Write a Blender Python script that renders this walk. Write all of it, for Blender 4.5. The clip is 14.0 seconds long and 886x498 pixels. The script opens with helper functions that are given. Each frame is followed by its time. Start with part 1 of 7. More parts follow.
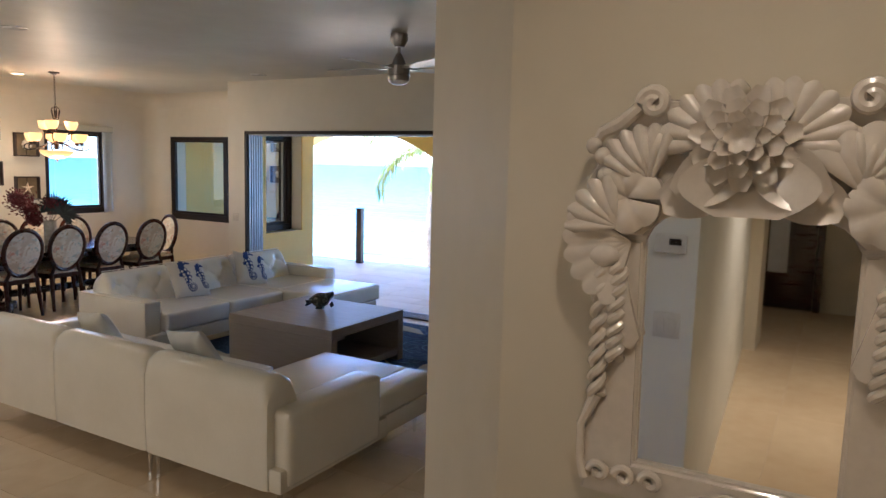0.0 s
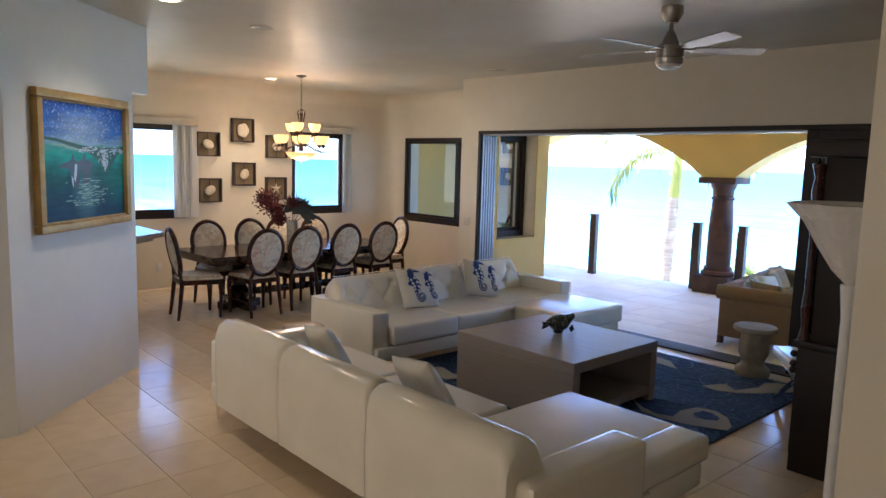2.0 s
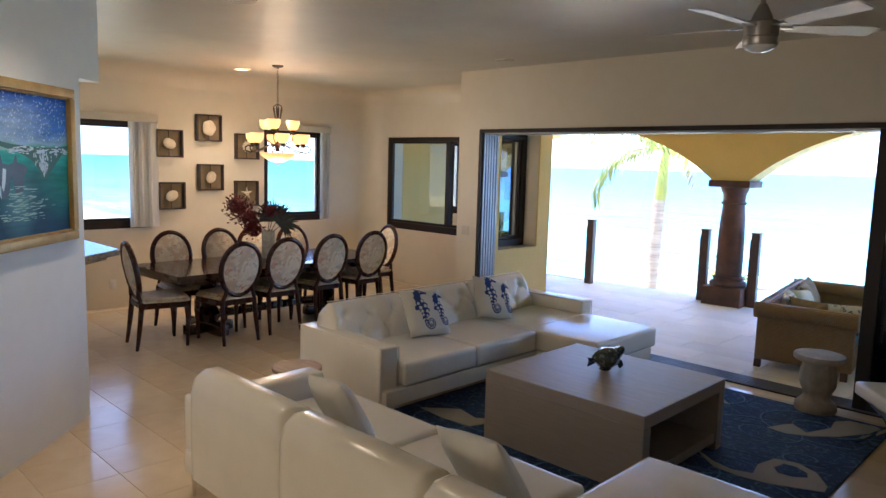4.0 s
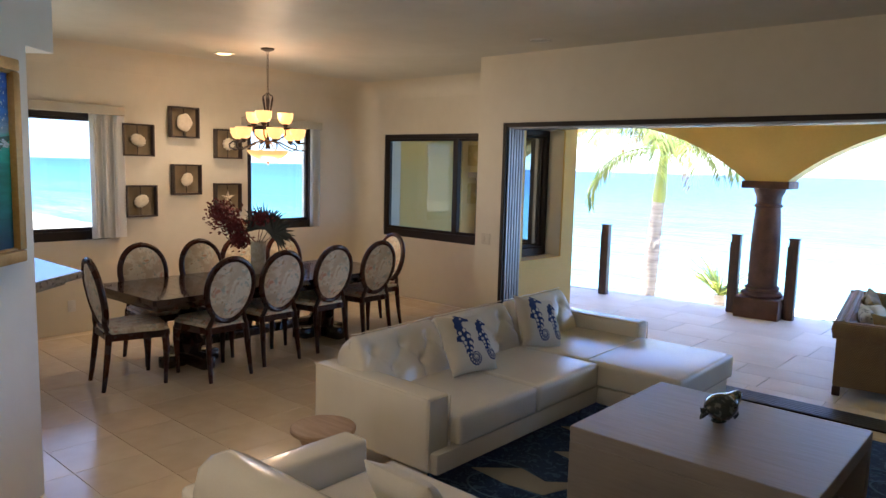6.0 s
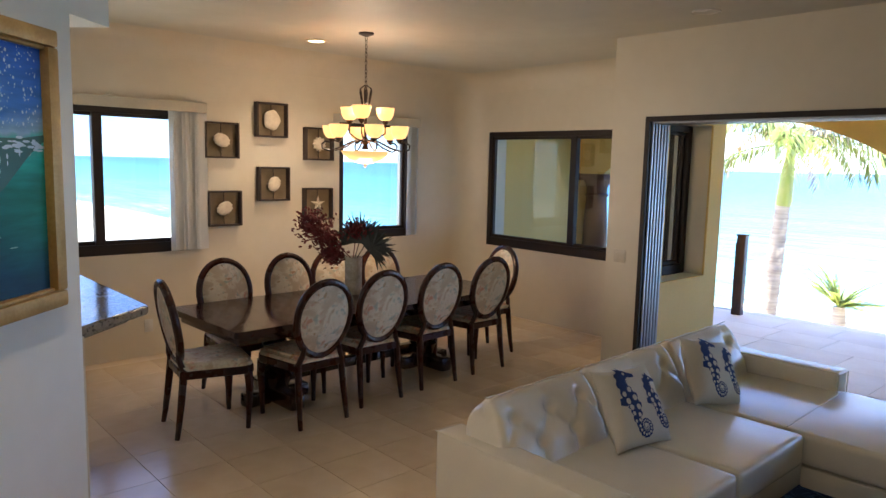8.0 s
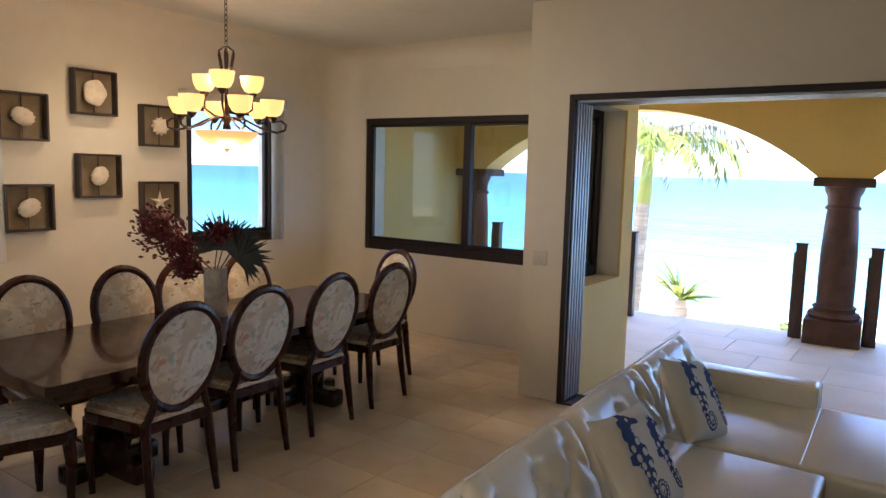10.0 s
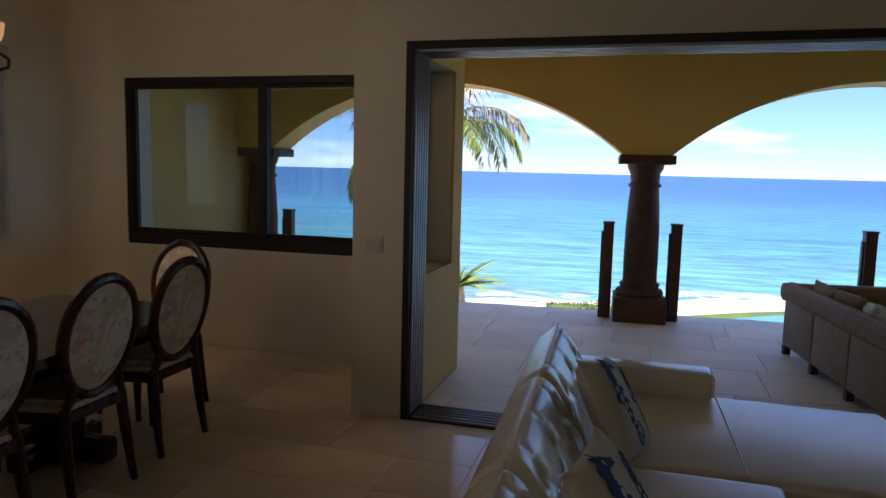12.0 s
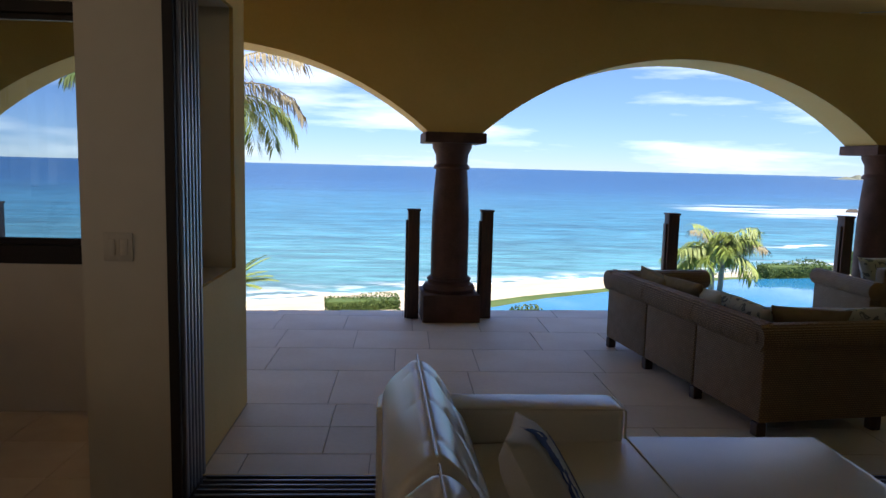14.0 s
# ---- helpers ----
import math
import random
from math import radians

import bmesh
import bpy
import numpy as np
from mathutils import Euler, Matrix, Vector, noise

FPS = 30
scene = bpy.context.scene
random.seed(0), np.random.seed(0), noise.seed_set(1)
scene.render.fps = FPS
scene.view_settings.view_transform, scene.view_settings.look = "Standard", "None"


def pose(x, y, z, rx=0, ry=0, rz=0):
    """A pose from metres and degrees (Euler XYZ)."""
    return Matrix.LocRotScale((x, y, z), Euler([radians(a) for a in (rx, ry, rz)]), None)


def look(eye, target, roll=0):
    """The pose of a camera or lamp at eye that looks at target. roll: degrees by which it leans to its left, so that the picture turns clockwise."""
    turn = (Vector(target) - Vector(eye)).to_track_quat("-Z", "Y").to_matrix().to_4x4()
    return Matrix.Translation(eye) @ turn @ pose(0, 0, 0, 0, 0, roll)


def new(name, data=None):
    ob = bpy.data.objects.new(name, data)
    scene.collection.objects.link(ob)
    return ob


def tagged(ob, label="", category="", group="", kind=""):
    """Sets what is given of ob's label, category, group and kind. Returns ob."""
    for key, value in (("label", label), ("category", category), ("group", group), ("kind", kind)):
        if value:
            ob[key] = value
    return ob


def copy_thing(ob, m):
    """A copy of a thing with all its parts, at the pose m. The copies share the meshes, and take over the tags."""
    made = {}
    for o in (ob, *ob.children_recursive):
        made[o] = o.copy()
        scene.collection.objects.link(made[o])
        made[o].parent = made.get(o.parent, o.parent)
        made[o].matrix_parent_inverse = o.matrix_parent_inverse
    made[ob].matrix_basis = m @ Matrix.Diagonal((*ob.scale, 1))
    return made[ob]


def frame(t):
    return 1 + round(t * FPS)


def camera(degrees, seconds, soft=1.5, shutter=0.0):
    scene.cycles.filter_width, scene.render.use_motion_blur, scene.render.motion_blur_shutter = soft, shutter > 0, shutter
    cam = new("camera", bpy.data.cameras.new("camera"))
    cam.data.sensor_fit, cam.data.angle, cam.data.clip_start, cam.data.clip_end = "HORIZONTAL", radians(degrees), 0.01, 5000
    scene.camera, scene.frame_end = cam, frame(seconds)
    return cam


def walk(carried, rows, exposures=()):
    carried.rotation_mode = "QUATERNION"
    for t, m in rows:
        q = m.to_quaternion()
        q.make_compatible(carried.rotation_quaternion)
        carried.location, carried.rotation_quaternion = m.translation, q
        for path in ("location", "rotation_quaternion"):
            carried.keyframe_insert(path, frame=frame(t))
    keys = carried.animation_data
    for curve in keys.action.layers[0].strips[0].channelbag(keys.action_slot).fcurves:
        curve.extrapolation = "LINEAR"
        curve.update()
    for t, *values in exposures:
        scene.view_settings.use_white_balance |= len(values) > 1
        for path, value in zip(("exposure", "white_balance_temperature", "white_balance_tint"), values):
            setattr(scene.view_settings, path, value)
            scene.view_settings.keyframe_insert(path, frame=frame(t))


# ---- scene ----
cam = camera(64.7, 14.0)
EXPOSURES = [(0, 3.15, 5950, 10), (2, 3.2, 6050, 10), (3, 3.22, 6150, 10), (5.5, 2.95, 6500, 10), (7, 2.9, 6500, 10), (9.5, 2.9, 6500, 10), (10.5, 2.6, 6500, 10), (11, 2.15, 6550, 10),
             (11.5, 1.4, 6600, 10), (12, 1.08, 6750, 10), (12.5, 0.85, 6800, 10), (14, 0.7, 6800, 10)]
PATH = [
    (0, (0.307, 0.145, 1.818), (-0.678, 1.87, 1.582), 1.5),
    (0.5, (0.188, 0.258, 1.829), (-0.933, 1.896, 1.584), 1.4),
    (1, (0.049, 0.402, 1.823), (-1.2, 1.944, 1.578), 1.5),
    (1.5, (-0.155, 0.58, 1.805), (-1.528, 2.013, 1.562), 1.6),
    (2, (-0.379, 0.707, 1.815), (-1.848, 2.041, 1.567), 1.6),
    (2.5, (-0.632, 0.848, 1.806), (-2.101, 2.182, 1.565), 1.6),
    (3, (-0.89, 0.936, 1.822), (-2.354, 2.278, 1.58), 1.6),
    (5.5, (-2.255, 1.33, 1.823), (-3.535, 2.847, 1.58), 1.7),
    (6, (-2.553, 1.463, 1.772), (-3.87, 2.949, 1.538), 1.5),
    (6.5, (-2.801, 1.579, 1.822), (-4.233, 2.954, 1.577), 1.6),
    (7, (-3.034, 1.711, 1.813), (-4.538, 3.009, 1.577), 1.3),
    (9.5, (-4.374, 2.38, 1.754), (-5.641, 3.909, 1.515), 1.5),
    (10, (-4.613, 2.511, 1.67), (-5.754, 4.139, 1.445), 1.5),
    (10.5, (-4.855, 2.646, 1.626), (-5.856, 4.362, 1.399), 1.5),
    (11, (-5.061, 2.827, 1.583), (-5.918, 4.619, 1.353), 1.3),
    (11.5, (-5.247, 3.014, 1.517), (-5.947, 4.874, 1.293), 1.4),
    (12, (-5.42, 3.206, 1.496), (-5.962, 5.118, 1.27), 1.4),
    (12.5, (-5.554, 3.437, 1.463), (-5.935, 5.386, 1.231), 1.3),
    (13, (-5.687, 3.719, 1.426), (-5.899, 5.694, 1.193), 1.4),
    (13.5, (-5.786, 4.031, 1.398), (-5.837, 6.017, 1.168), 1.4),
    (14, (-5.842, 4.334, 1.388), (-5.732, 6.317, 1.153), 1.4),
]
walk(cam, [(t, look(eye, target, roll)) for t, eye, target, roll in PATH], EXPOSURES)

# ---- world and sun ----
SUN_ELEV, SUN_AZ = radians(70), radians(165)
world = bpy.data.worlds.new("world")
scene.world = world
world.use_nodes = True
wn, wl = world.node_tree.nodes, world.node_tree.links
wn.clear()
sky = wn.new("ShaderNodeTexSky")
sky.sky_type, sky.sun_disc = "NISHITA", False
sky.sun_elevation, sky.sun_rotation = SUN_ELEV, SUN_AZ
sky.air_density, sky.dust_density, sky.ozone_density = 0.65, 0.0, 3.0
bg = wn.new("ShaderNodeBackground")
bg.inputs["Strength"].default_value = 0.15
wout = wn.new("ShaderNodeOutputWorld")
tc = wn.new("ShaderNodeTexCoord")
mp = wn.new("ShaderNodeMapping")
mp.inputs["Scale"].default_value = (1.2, 1.2, 9.0)
cn = wn.new("ShaderNodeTexNoise")
cn.inputs["Scale"].default_value, cn.inputs["Detail"].default_value, cn.inputs["Roughness"].default_value = 2.6, 8, 0.55
cr = wn.new("ShaderNodeMapRange")
cr.inputs["From Min"].default_value, cr.inputs["From Max"].default_value, cr.inputs["To Max"].default_value = 0.51, 0.70, 0.6
tint = wn.new("ShaderNodeMix")
tint.data_type, tint.blend_type = "RGBA", "MULTIPLY"
tint.inputs["Factor"].default_value, tint.inputs["B"].default_value = 1.0, (0.72, 0.85, 1.20, 1)
mx = wn.new("ShaderNodeMix")
mx.data_type = "RGBA"
mx.inputs["B"].default_value = (7.4, 8.0, 9.0, 1)
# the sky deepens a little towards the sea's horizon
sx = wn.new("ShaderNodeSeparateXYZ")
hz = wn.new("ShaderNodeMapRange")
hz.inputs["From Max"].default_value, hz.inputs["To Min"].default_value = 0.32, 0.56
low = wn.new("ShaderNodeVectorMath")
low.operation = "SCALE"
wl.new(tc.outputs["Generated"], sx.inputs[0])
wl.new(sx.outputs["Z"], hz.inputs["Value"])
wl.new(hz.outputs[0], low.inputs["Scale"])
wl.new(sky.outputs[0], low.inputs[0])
for a, b in ((tc.outputs["Generated"], mp.inputs["Vector"]), (mp.outputs[0], cn.inputs["Vector"]), (cn.outputs["Fac"], cr.inputs["Value"]),
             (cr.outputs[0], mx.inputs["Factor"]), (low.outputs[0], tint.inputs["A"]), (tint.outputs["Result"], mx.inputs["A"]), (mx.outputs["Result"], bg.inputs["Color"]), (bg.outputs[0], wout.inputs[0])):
    wl.new(a, b)
sun = new("sun", bpy.data.lights.new("sun", "SUN"))
sun.data.energy, sun.data.angle, sun.data.color = 5.0, radians(0.5), (1, 0.96, 0.88)
sd = Vector((math.sin(SUN_AZ) * math.cos(SUN_ELEV), math.cos(SUN_AZ) * math.cos(SUN_ELEV), math.sin(SUN_ELEV)))
sun.matrix_world = look(sd * 20, (0, 0, 0))
WALL_Y, CEIL = 7.07, 2.87
# added fill: area lamps in large made-up windows of the rooms behind the walk
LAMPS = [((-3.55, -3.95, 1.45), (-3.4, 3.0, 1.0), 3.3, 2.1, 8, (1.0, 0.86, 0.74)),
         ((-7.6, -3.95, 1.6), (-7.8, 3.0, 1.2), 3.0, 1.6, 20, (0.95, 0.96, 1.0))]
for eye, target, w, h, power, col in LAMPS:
    lamp = new("fill_light", bpy.data.lights.new("fill_light", "AREA"))
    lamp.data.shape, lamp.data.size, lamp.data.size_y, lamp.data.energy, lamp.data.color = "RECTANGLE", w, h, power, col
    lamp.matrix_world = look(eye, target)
# recessed ceiling lamps that are lit; the two hall ones are unseen, added for warmth
for x, y, power in ((0.25, 0.75, 2.0), (-5.36, 2.62, 4), (-9.18, 5.46, 5), (0.45, -3.0, 11)):
    lamp = new("recessed_and_added_lamp", bpy.data.lights.new("recessed_and_added_lamp", "SPOT"))
    lamp.data.energy, lamp.data.spot_size, lamp.data.spot_blend, lamp.data.shadow_soft_size, lamp.data.color = power * 2, radians(125), 0.8, 0.07, (1.0, 0.80, 0.62)
    lamp.location = (x, y, CEIL - 0.012)


# ---- materials ----
def mat(name, col, rough=0.6, metal=0.0, col2=None, scale=4.0, fine=60.0, bump=0.05, bumpscale=None, spec=0.5, coat=0.0, rvar=0.06, objrand=0.0, stretch=None):
    m = bpy.data.materials.new(name)
    m.use_nodes = True
    n, l = m.node_tree.nodes, m.node_tree.links
    p = n["Principled BSDF"]
    col2 = col2 or tuple(c * 0.86 for c in col)
    t = n.new("ShaderNodeTexCoord")
    src = t.outputs["Object"]
    if stretch:
        q = n.new("ShaderNodeMapping")
        q.inputs["Scale"].default_value = stretch
        l.new(src, q.inputs["Vector"])
        src = q.outputs[0]
    a = n.new("ShaderNodeTexNoise")
    a.inputs["Scale"].default_value, a.inputs["Detail"].default_value = scale, 5
    b = n.new("ShaderNodeTexNoise")
    b.inputs["Scale"].default_value, b.inputs["Detail"].default_value = fine, 4
    l.new(src, a.inputs["Vector"])
    l.new(src, b.inputs["Vector"])
    ad = n.new("ShaderNodeMath")
    ad.operation = "ADD"
    sc = n.new("ShaderNodeMath")
    sc.operation = "MULTIPLY"
    sc.inputs[1].default_value = 0.45
    l.new(b.outputs["Fac"], sc.inputs[0])
    l.new(a.outputs["Fac"], ad.inputs[0])
    l.new(sc.outputs[0], ad.inputs[1])
    r = n.new("ShaderNodeMapRange")
    r.inputs["From Min"].default_value, r.inputs["From Max"].default_value = 0.5, 0.95
    l.new(ad.outputs[0], r.inputs["Value"])
    mxn = n.new("ShaderNodeMix")
    mxn.data_type = "RGBA"
    mxn.inputs["A"].default_value, mxn.inputs["B"].default_value = (*col, 1), (*col2, 1)
    l.new(r.outputs[0], mxn.inputs["Factor"])
    out = mxn.outputs["Result"]
    if objrand:
        oi = n.new("ShaderNodeObjectInfo")
        rr = n.new("ShaderNodeMapRange")
        rr.inputs["To Min"].default_value, rr.inputs["To Max"].default_value = 1 - objrand, 1 + objrand
        hs = n.new("ShaderNodeHueSaturation")
        l.new(oi.outputs["Random"], rr.inputs["Value"])
        l.new(rr.outputs[0], hs.inputs["Value"])
        l.new(out, hs.inputs["Color"])
        out = hs.outputs[0]
    l.new(out, p.inputs["Base Color"])
    rg = n.new("ShaderNodeMapRange")
    rg.inputs["From Min"].default_value, rg.inputs["From Max"].default_value = 0.3, 0.7
    rg.inputs["To Min"].default_value, rg.inputs["To Max"].default_value = max(0.02, rough - rvar), min(1, rough + rvar)
    l.new(a.outputs["Fac"], rg.inputs["Value"])
    l.new(rg.outputs[0], p.inputs["Roughness"])
    p.inputs["Metallic"].default_value = metal
    p.inputs["Specular IOR Level"].default_value = spec
    p.inputs["Coat Weight"].default_value = coat
    if bump:
        bp = n.new("ShaderNodeBump")
        bp.inputs["Strength"].default_value, bp.inputs["Distance"].default_value = bump, 0.01
        if bumpscale:
            c = n.new("ShaderNodeTexNoise")
            c.inputs["Scale"].default_value, c.inputs["Detail"].default_value = bumpscale, 3
            l.new(src, c.inputs["Vector"])
            l.new(c.outputs["Fac"], bp.inputs["Height"])
        else:
            l.new(ad.outputs[0], bp.inputs["Height"])
        l.new(bp.outputs[0], p.inputs["Normal"])
    return m


def glass_mat(name, tint=(1, 1, 1), rough=0.0):
    m = bpy.data.materials.new(name)
    m.use_nodes = True
    n, l = m.node_tree.nodes, m.node_tree.links
    n.clear()
    o = n.new("ShaderNodeOutputMaterial")
    tr, gl, mxs, fr = n.new("ShaderNodeBsdfTransparent"), n.new("ShaderNodeBsdfGlossy"), n.new("ShaderNodeMixShader"), n.new("ShaderNodeFresnel")
    tr.inputs["Color"].default_value = (*tint, 1)
    gl.inputs["Roughness"].default_value = rough
    fr.inputs["IOR"].default_value = 1.5
    for a, b in ((fr.outputs[0], mxs.inputs[0]), (tr.outputs[0], mxs.inputs[1]), (gl.outputs[0], mxs.inputs[2]), (mxs.outputs[0], o.inputs[0])):
        l.new(a, b)
    return m


def glow_mat(name, col, strength):
    m = bpy.data.materials.new(name)
    m.use_nodes = True
    p = m.node_tree.nodes["Principled BSDF"]
    p.inputs["Base Color"].default_value = (*col, 1)
    p.inputs["Roughness"].default_value = 0.35
    p.inputs["Emission Color"].default_value = (*col, 1)
    p.inputs["Emission Strength"].default_value = strength
    return m


M_WALL = mat("cream_plaster", (0.67, 0.615, 0.50), 0.5, col2=(0.62, 0.565, 0.45), scale=1.2, fine=9, bump=0.25, bumpscale=5, rvar=0.08)
M_WALLW = mat("pale_plaster", (0.80, 0.81, 0.78), 0.5, col2=(0.75, 0.76, 0.73), scale=1.2, fine=9, bump=0.25, bumpscale=5, rvar=0.08)
M_CEIL = mat("polished_ceiling_plaster", (0.62, 0.60, 0.53), 0.5, col2=(0.55, 0.53, 0.46), scale=0.9, fine=6, bump=0.35, bumpscale=2.2, rvar=0.08)
M_YELLOW = mat("yellow_stucco", (0.72, 0.52, 0.20), 0.8, col2=(0.66, 0.47, 0.17), scale=1.5, fine=40, bump=0.2)
M_TILE = mat("cream_marble_tile", (0.78, 0.64, 0.45), 0.17, col2=(0.66, 0.51, 0.34), scale=1.1, fine=7, bump=0.02, rvar=0.05, objrand=0.018, spec=0.55)
M_GROUT = mat("grout", (0.68, 0.555, 0.40), 0.5)
M_DECKGROUT = mat("grey_deck_grout", (0.46, 0.40, 0.32), 0.85)
M_STONE = mat("travertine_paver", (0.80, 0.72, 0.61), 0.55, col2=(0.72, 0.63, 0.52), scale=2.5, fine=30, bump=0.25, objrand=0.07)
M_BLACK = mat("dark_bronze_aluminium", (0.016, 0.011, 0.009), 0.5, spec=0.3, col2=(0.024, 0.016, 0.012), bump=0.02)
M_SILVER = mat("brushed_aluminium", (0.32, 0.33, 0.35), 0.38, metal=0.9, bump=0.03)
M_CHROME = mat("chrome", (0.8, 0.8, 0.8), 0.12, metal=1.0, bump=0)
M_LEATHER = mat("white_leather", (0.83, 0.78, 0.66), 0.22, col2=(0.75, 0.70, 0.58), scale=3, fine=160, bump=0.09, bumpscale=9, rvar=0.015)
M_MAHOG = mat("dark_mahogany", (0.045, 0.014, 0.010), 0.2, col2=(0.022, 0.008, 0.006), scale=3, fine=40, bump=0.03, stretch=(1, 6, 6), coat=0.4)
M_CHAIRWOOD = mat("dark_chair_wood", (0.065, 0.020, 0.014), 0.28, col2=(0.018, 0.008, 0.006), scale=8, fine=60, bump=0.03, spec=0.3)
M_GREYWOOD = mat("grey_laminate", (0.42, 0.36, 0.305), 0.40, col2=(0.37, 0.315, 0.265), scale=6, fine=180, bump=0.04, stretch=(1, 12, 12))
M_GLASS = glass_mat("tinted_window_glass", (0.46, 0.54, 0.58))
M_COLUMN = mat("brown_cantera_stone", (0.13, 0.060, 0.045), 0.7, col2=(0.07, 0.035, 0.026), scale=6, fine=70, bump=0.4)
M_POST = mat("dark_stained_post", (0.10, 0.045, 0.03), 0.5, col2=(0.05, 0.025, 0.018), scale=8, fine=60, bump=0.1, stretch=(8, 8, 1))
M_WHITE = mat("white_gloss_paint", (0.78, 0.76, 0.72), 0.25, bump=0.03)
M_FRAMEWHITE = mat("cream_lacquer", (0.76, 0.70, 0.62), 0.2, bump=0.06, coat=0.4)
M_GOLD = mat("aged_gold_frame", (0.50, 0.33, 0.12), 0.42, metal=0.3, col2=(0.36, 0.22, 0.07), scale=10, fine=80, bump=0.12)


# ---- mesh helpers ----
def part(name, bm, material, parent=None, label="", smooth=35):
    me = bpy.data.meshes.new(name)
    bmesh.ops.recalc_face_normals(bm, faces=bm.faces)
    bm.to_mesh(me)
    bm.free()
    if smooth:
        me.shade_smooth()
        me.set_sharp_from_angle(angle=radians(smooth))
    me.materials.append(material)
    ob = new(name, me)
    if parent:
        ob.parent = parent
    if label:
        ob["label"] = label
    return ob


def thing(name, m, label, category, group=""):
    e = new(name)
    e.empty_display_size = 0.1
    e.matrix_world = m
    return tagged(e, label, category, group)


def setting(ob):
    ob["kind"] = "structure"
    return ob


def box(x0, x1, y0, y1, z0, z1, bevel=0.0, seg=2, bm=None):
    bm = bm or bmesh.new()
    vs = [bm.verts.new((x, y, z)) for x in (x0, x1) for y in (y0, y1) for z in (z0, z1)]
    fs = [bm.faces.new([vs[i] for i in f]) for f in ((0, 1, 3, 2), (4, 6, 7, 5), (0, 4, 5, 1), (2, 3, 7, 6), (0, 2, 6, 4), (1, 5, 7, 3))]
    if bevel:
        bmesh.ops.bevel(bm, geom=list({e for f in fs for e in f.edges}), offset=bevel, segments=seg, affect="EDGES", profile=0.6)
    return bm


def lathe(profile, seg=24, bm=None, c=(0, 0)):
    bm = bm or bmesh.new()
    rings = []
    for r, z in profile:
        rings.append([bm.verts.new((c[0] + max(r, 1e-4) * math.cos(2 * math.pi * i / seg), c[1] + max(r, 1e-4) * math.sin(2 * math.pi * i / seg), z)) for i in range(seg)])
    for a, b in zip(rings, rings[1:]):
        for i in range(seg):
            bm.faces.new((a[i], a[(i + 1) % seg], b[(i + 1) % seg], b[i]))
    bm.faces.new(rings[0][::-1])
    bm.faces.new(rings[-1])
    return bm


def tube(points, radius, seg=8, bm=None, closed=False, flat=1.0):
    bm = bm or bmesh.new()
    pts = [Vector(p) for p in points]
    n = len(pts)
    rs = radius if isinstance(radius, (list, tuple)) else [radius] * n
    rings, up = [], None
    for i, p in enumerate(pts):
        a = pts[(i - 1) % n] if closed or i else p
        b = pts[(i + 1) % n] if closed or i < n - 1 else p
        d = (b - a).normalized()
        if up is None:
            up = Vector((0, 0, 1)) if abs(d.z) < 0.9 else Vector((1, 0, 0))
        u = (up - d * up.dot(d)).normalized()
        v = d.cross(u)
        up = u
        rings.append([bm.verts.new(p + rs[i] * (u * math.cos(2 * math.pi * k / seg) + v * flat * math.sin(2 * math.pi * k / seg))) for k in range(seg)])
    for i in range(n if closed else n - 1):
        a, b = rings[i], rings[(i + 1) % n]
        for k in range(seg):
            bm.faces.new((a[k], a[(k + 1) % seg], b[(k + 1) % seg], b[k]))
    if not closed:
        bm.faces.new(rings[0][::-1])
        bm.faces.new(rings[-1])
    return bm


def grid_wall(us, vs, solid, thick, place):
    """A wall of cells between us and vs, solid(i, j) says which are filled; place maps (u, w, v) to the world."""
    bm, cache = bmesh.new(), {}

    def vert(i, j, k):
        key = (i, j, k)
        if key not in cache:
            cache[key] = bm.verts.new(place(us[i], thick * k, vs[j]))
        return cache[key]

    nu, nv = len(us) - 1, len(vs) - 1
    full = lambda i, j: 0 <= i < nu and 0 <= j < nv and solid(i, j)
    for i in range(nu):
        for j in range(nv):
            if not solid(i, j):
                continue
            for k in (0, 1):
                bm.faces.new([vert(*q, k) for q in ((i, j), (i + 1, j), (i + 1, j + 1), (i, j + 1))])
            for (di, dj, a, b) in ((-1, 0, (i, j), (i, j + 1)), (1, 0, (i + 1, j), (i + 1, j + 1)), (0, -1, (i, j), (i + 1, j)), (0, 1, (i, j + 1), (i + 1, j + 1))):
                if not full(i + di, j + dj):
                    bm.faces.new((vert(*a, 0), vert(*b, 0), vert(*b, 1), vert(*a, 1)))
    return bm


def holed(us, vs, holes):
    """Cuts the lists at the holes (u0, u1, v0, v1) and returns the lists and the test of what is solid."""
    U = sorted(set(us) | {h[0] for h in holes} | {h[1] for h in holes})
    V = sorted(set(vs) | {h[2] for h in holes} | {h[3] for h in holes})
    U, V = [u for u in U if us[0] <= u <= us[-1]], [v for v in V if vs[0] <= v <= vs[-1]]

    def solid(i, j):
        cu, cv = (U[i] + U[i + 1]) / 2, (V[j] + V[j + 1]) / 2
        return not any(h[0] < cu < h[1] and h[2] < cv < h[3] for h in holes)
    return U, V, solid


def wall(name, axis, at, thick, a, b, z0, z1, holes, material):
    """A straight wall. axis x: in the plane x = at, from y = a to b; axis y: in the plane y = at, from x = a to b. thick goes to the outer side."""
    U, V, solid = holed([a, b], [z0, z1], holes)
    place = (lambda u, w, v: (at + w, u, v)) if axis == "x" else (lambda u, w, v: (u, at + w, v))
    return setting(part(name, grid_wall(U, V, solid, thick, place), material, smooth=0))


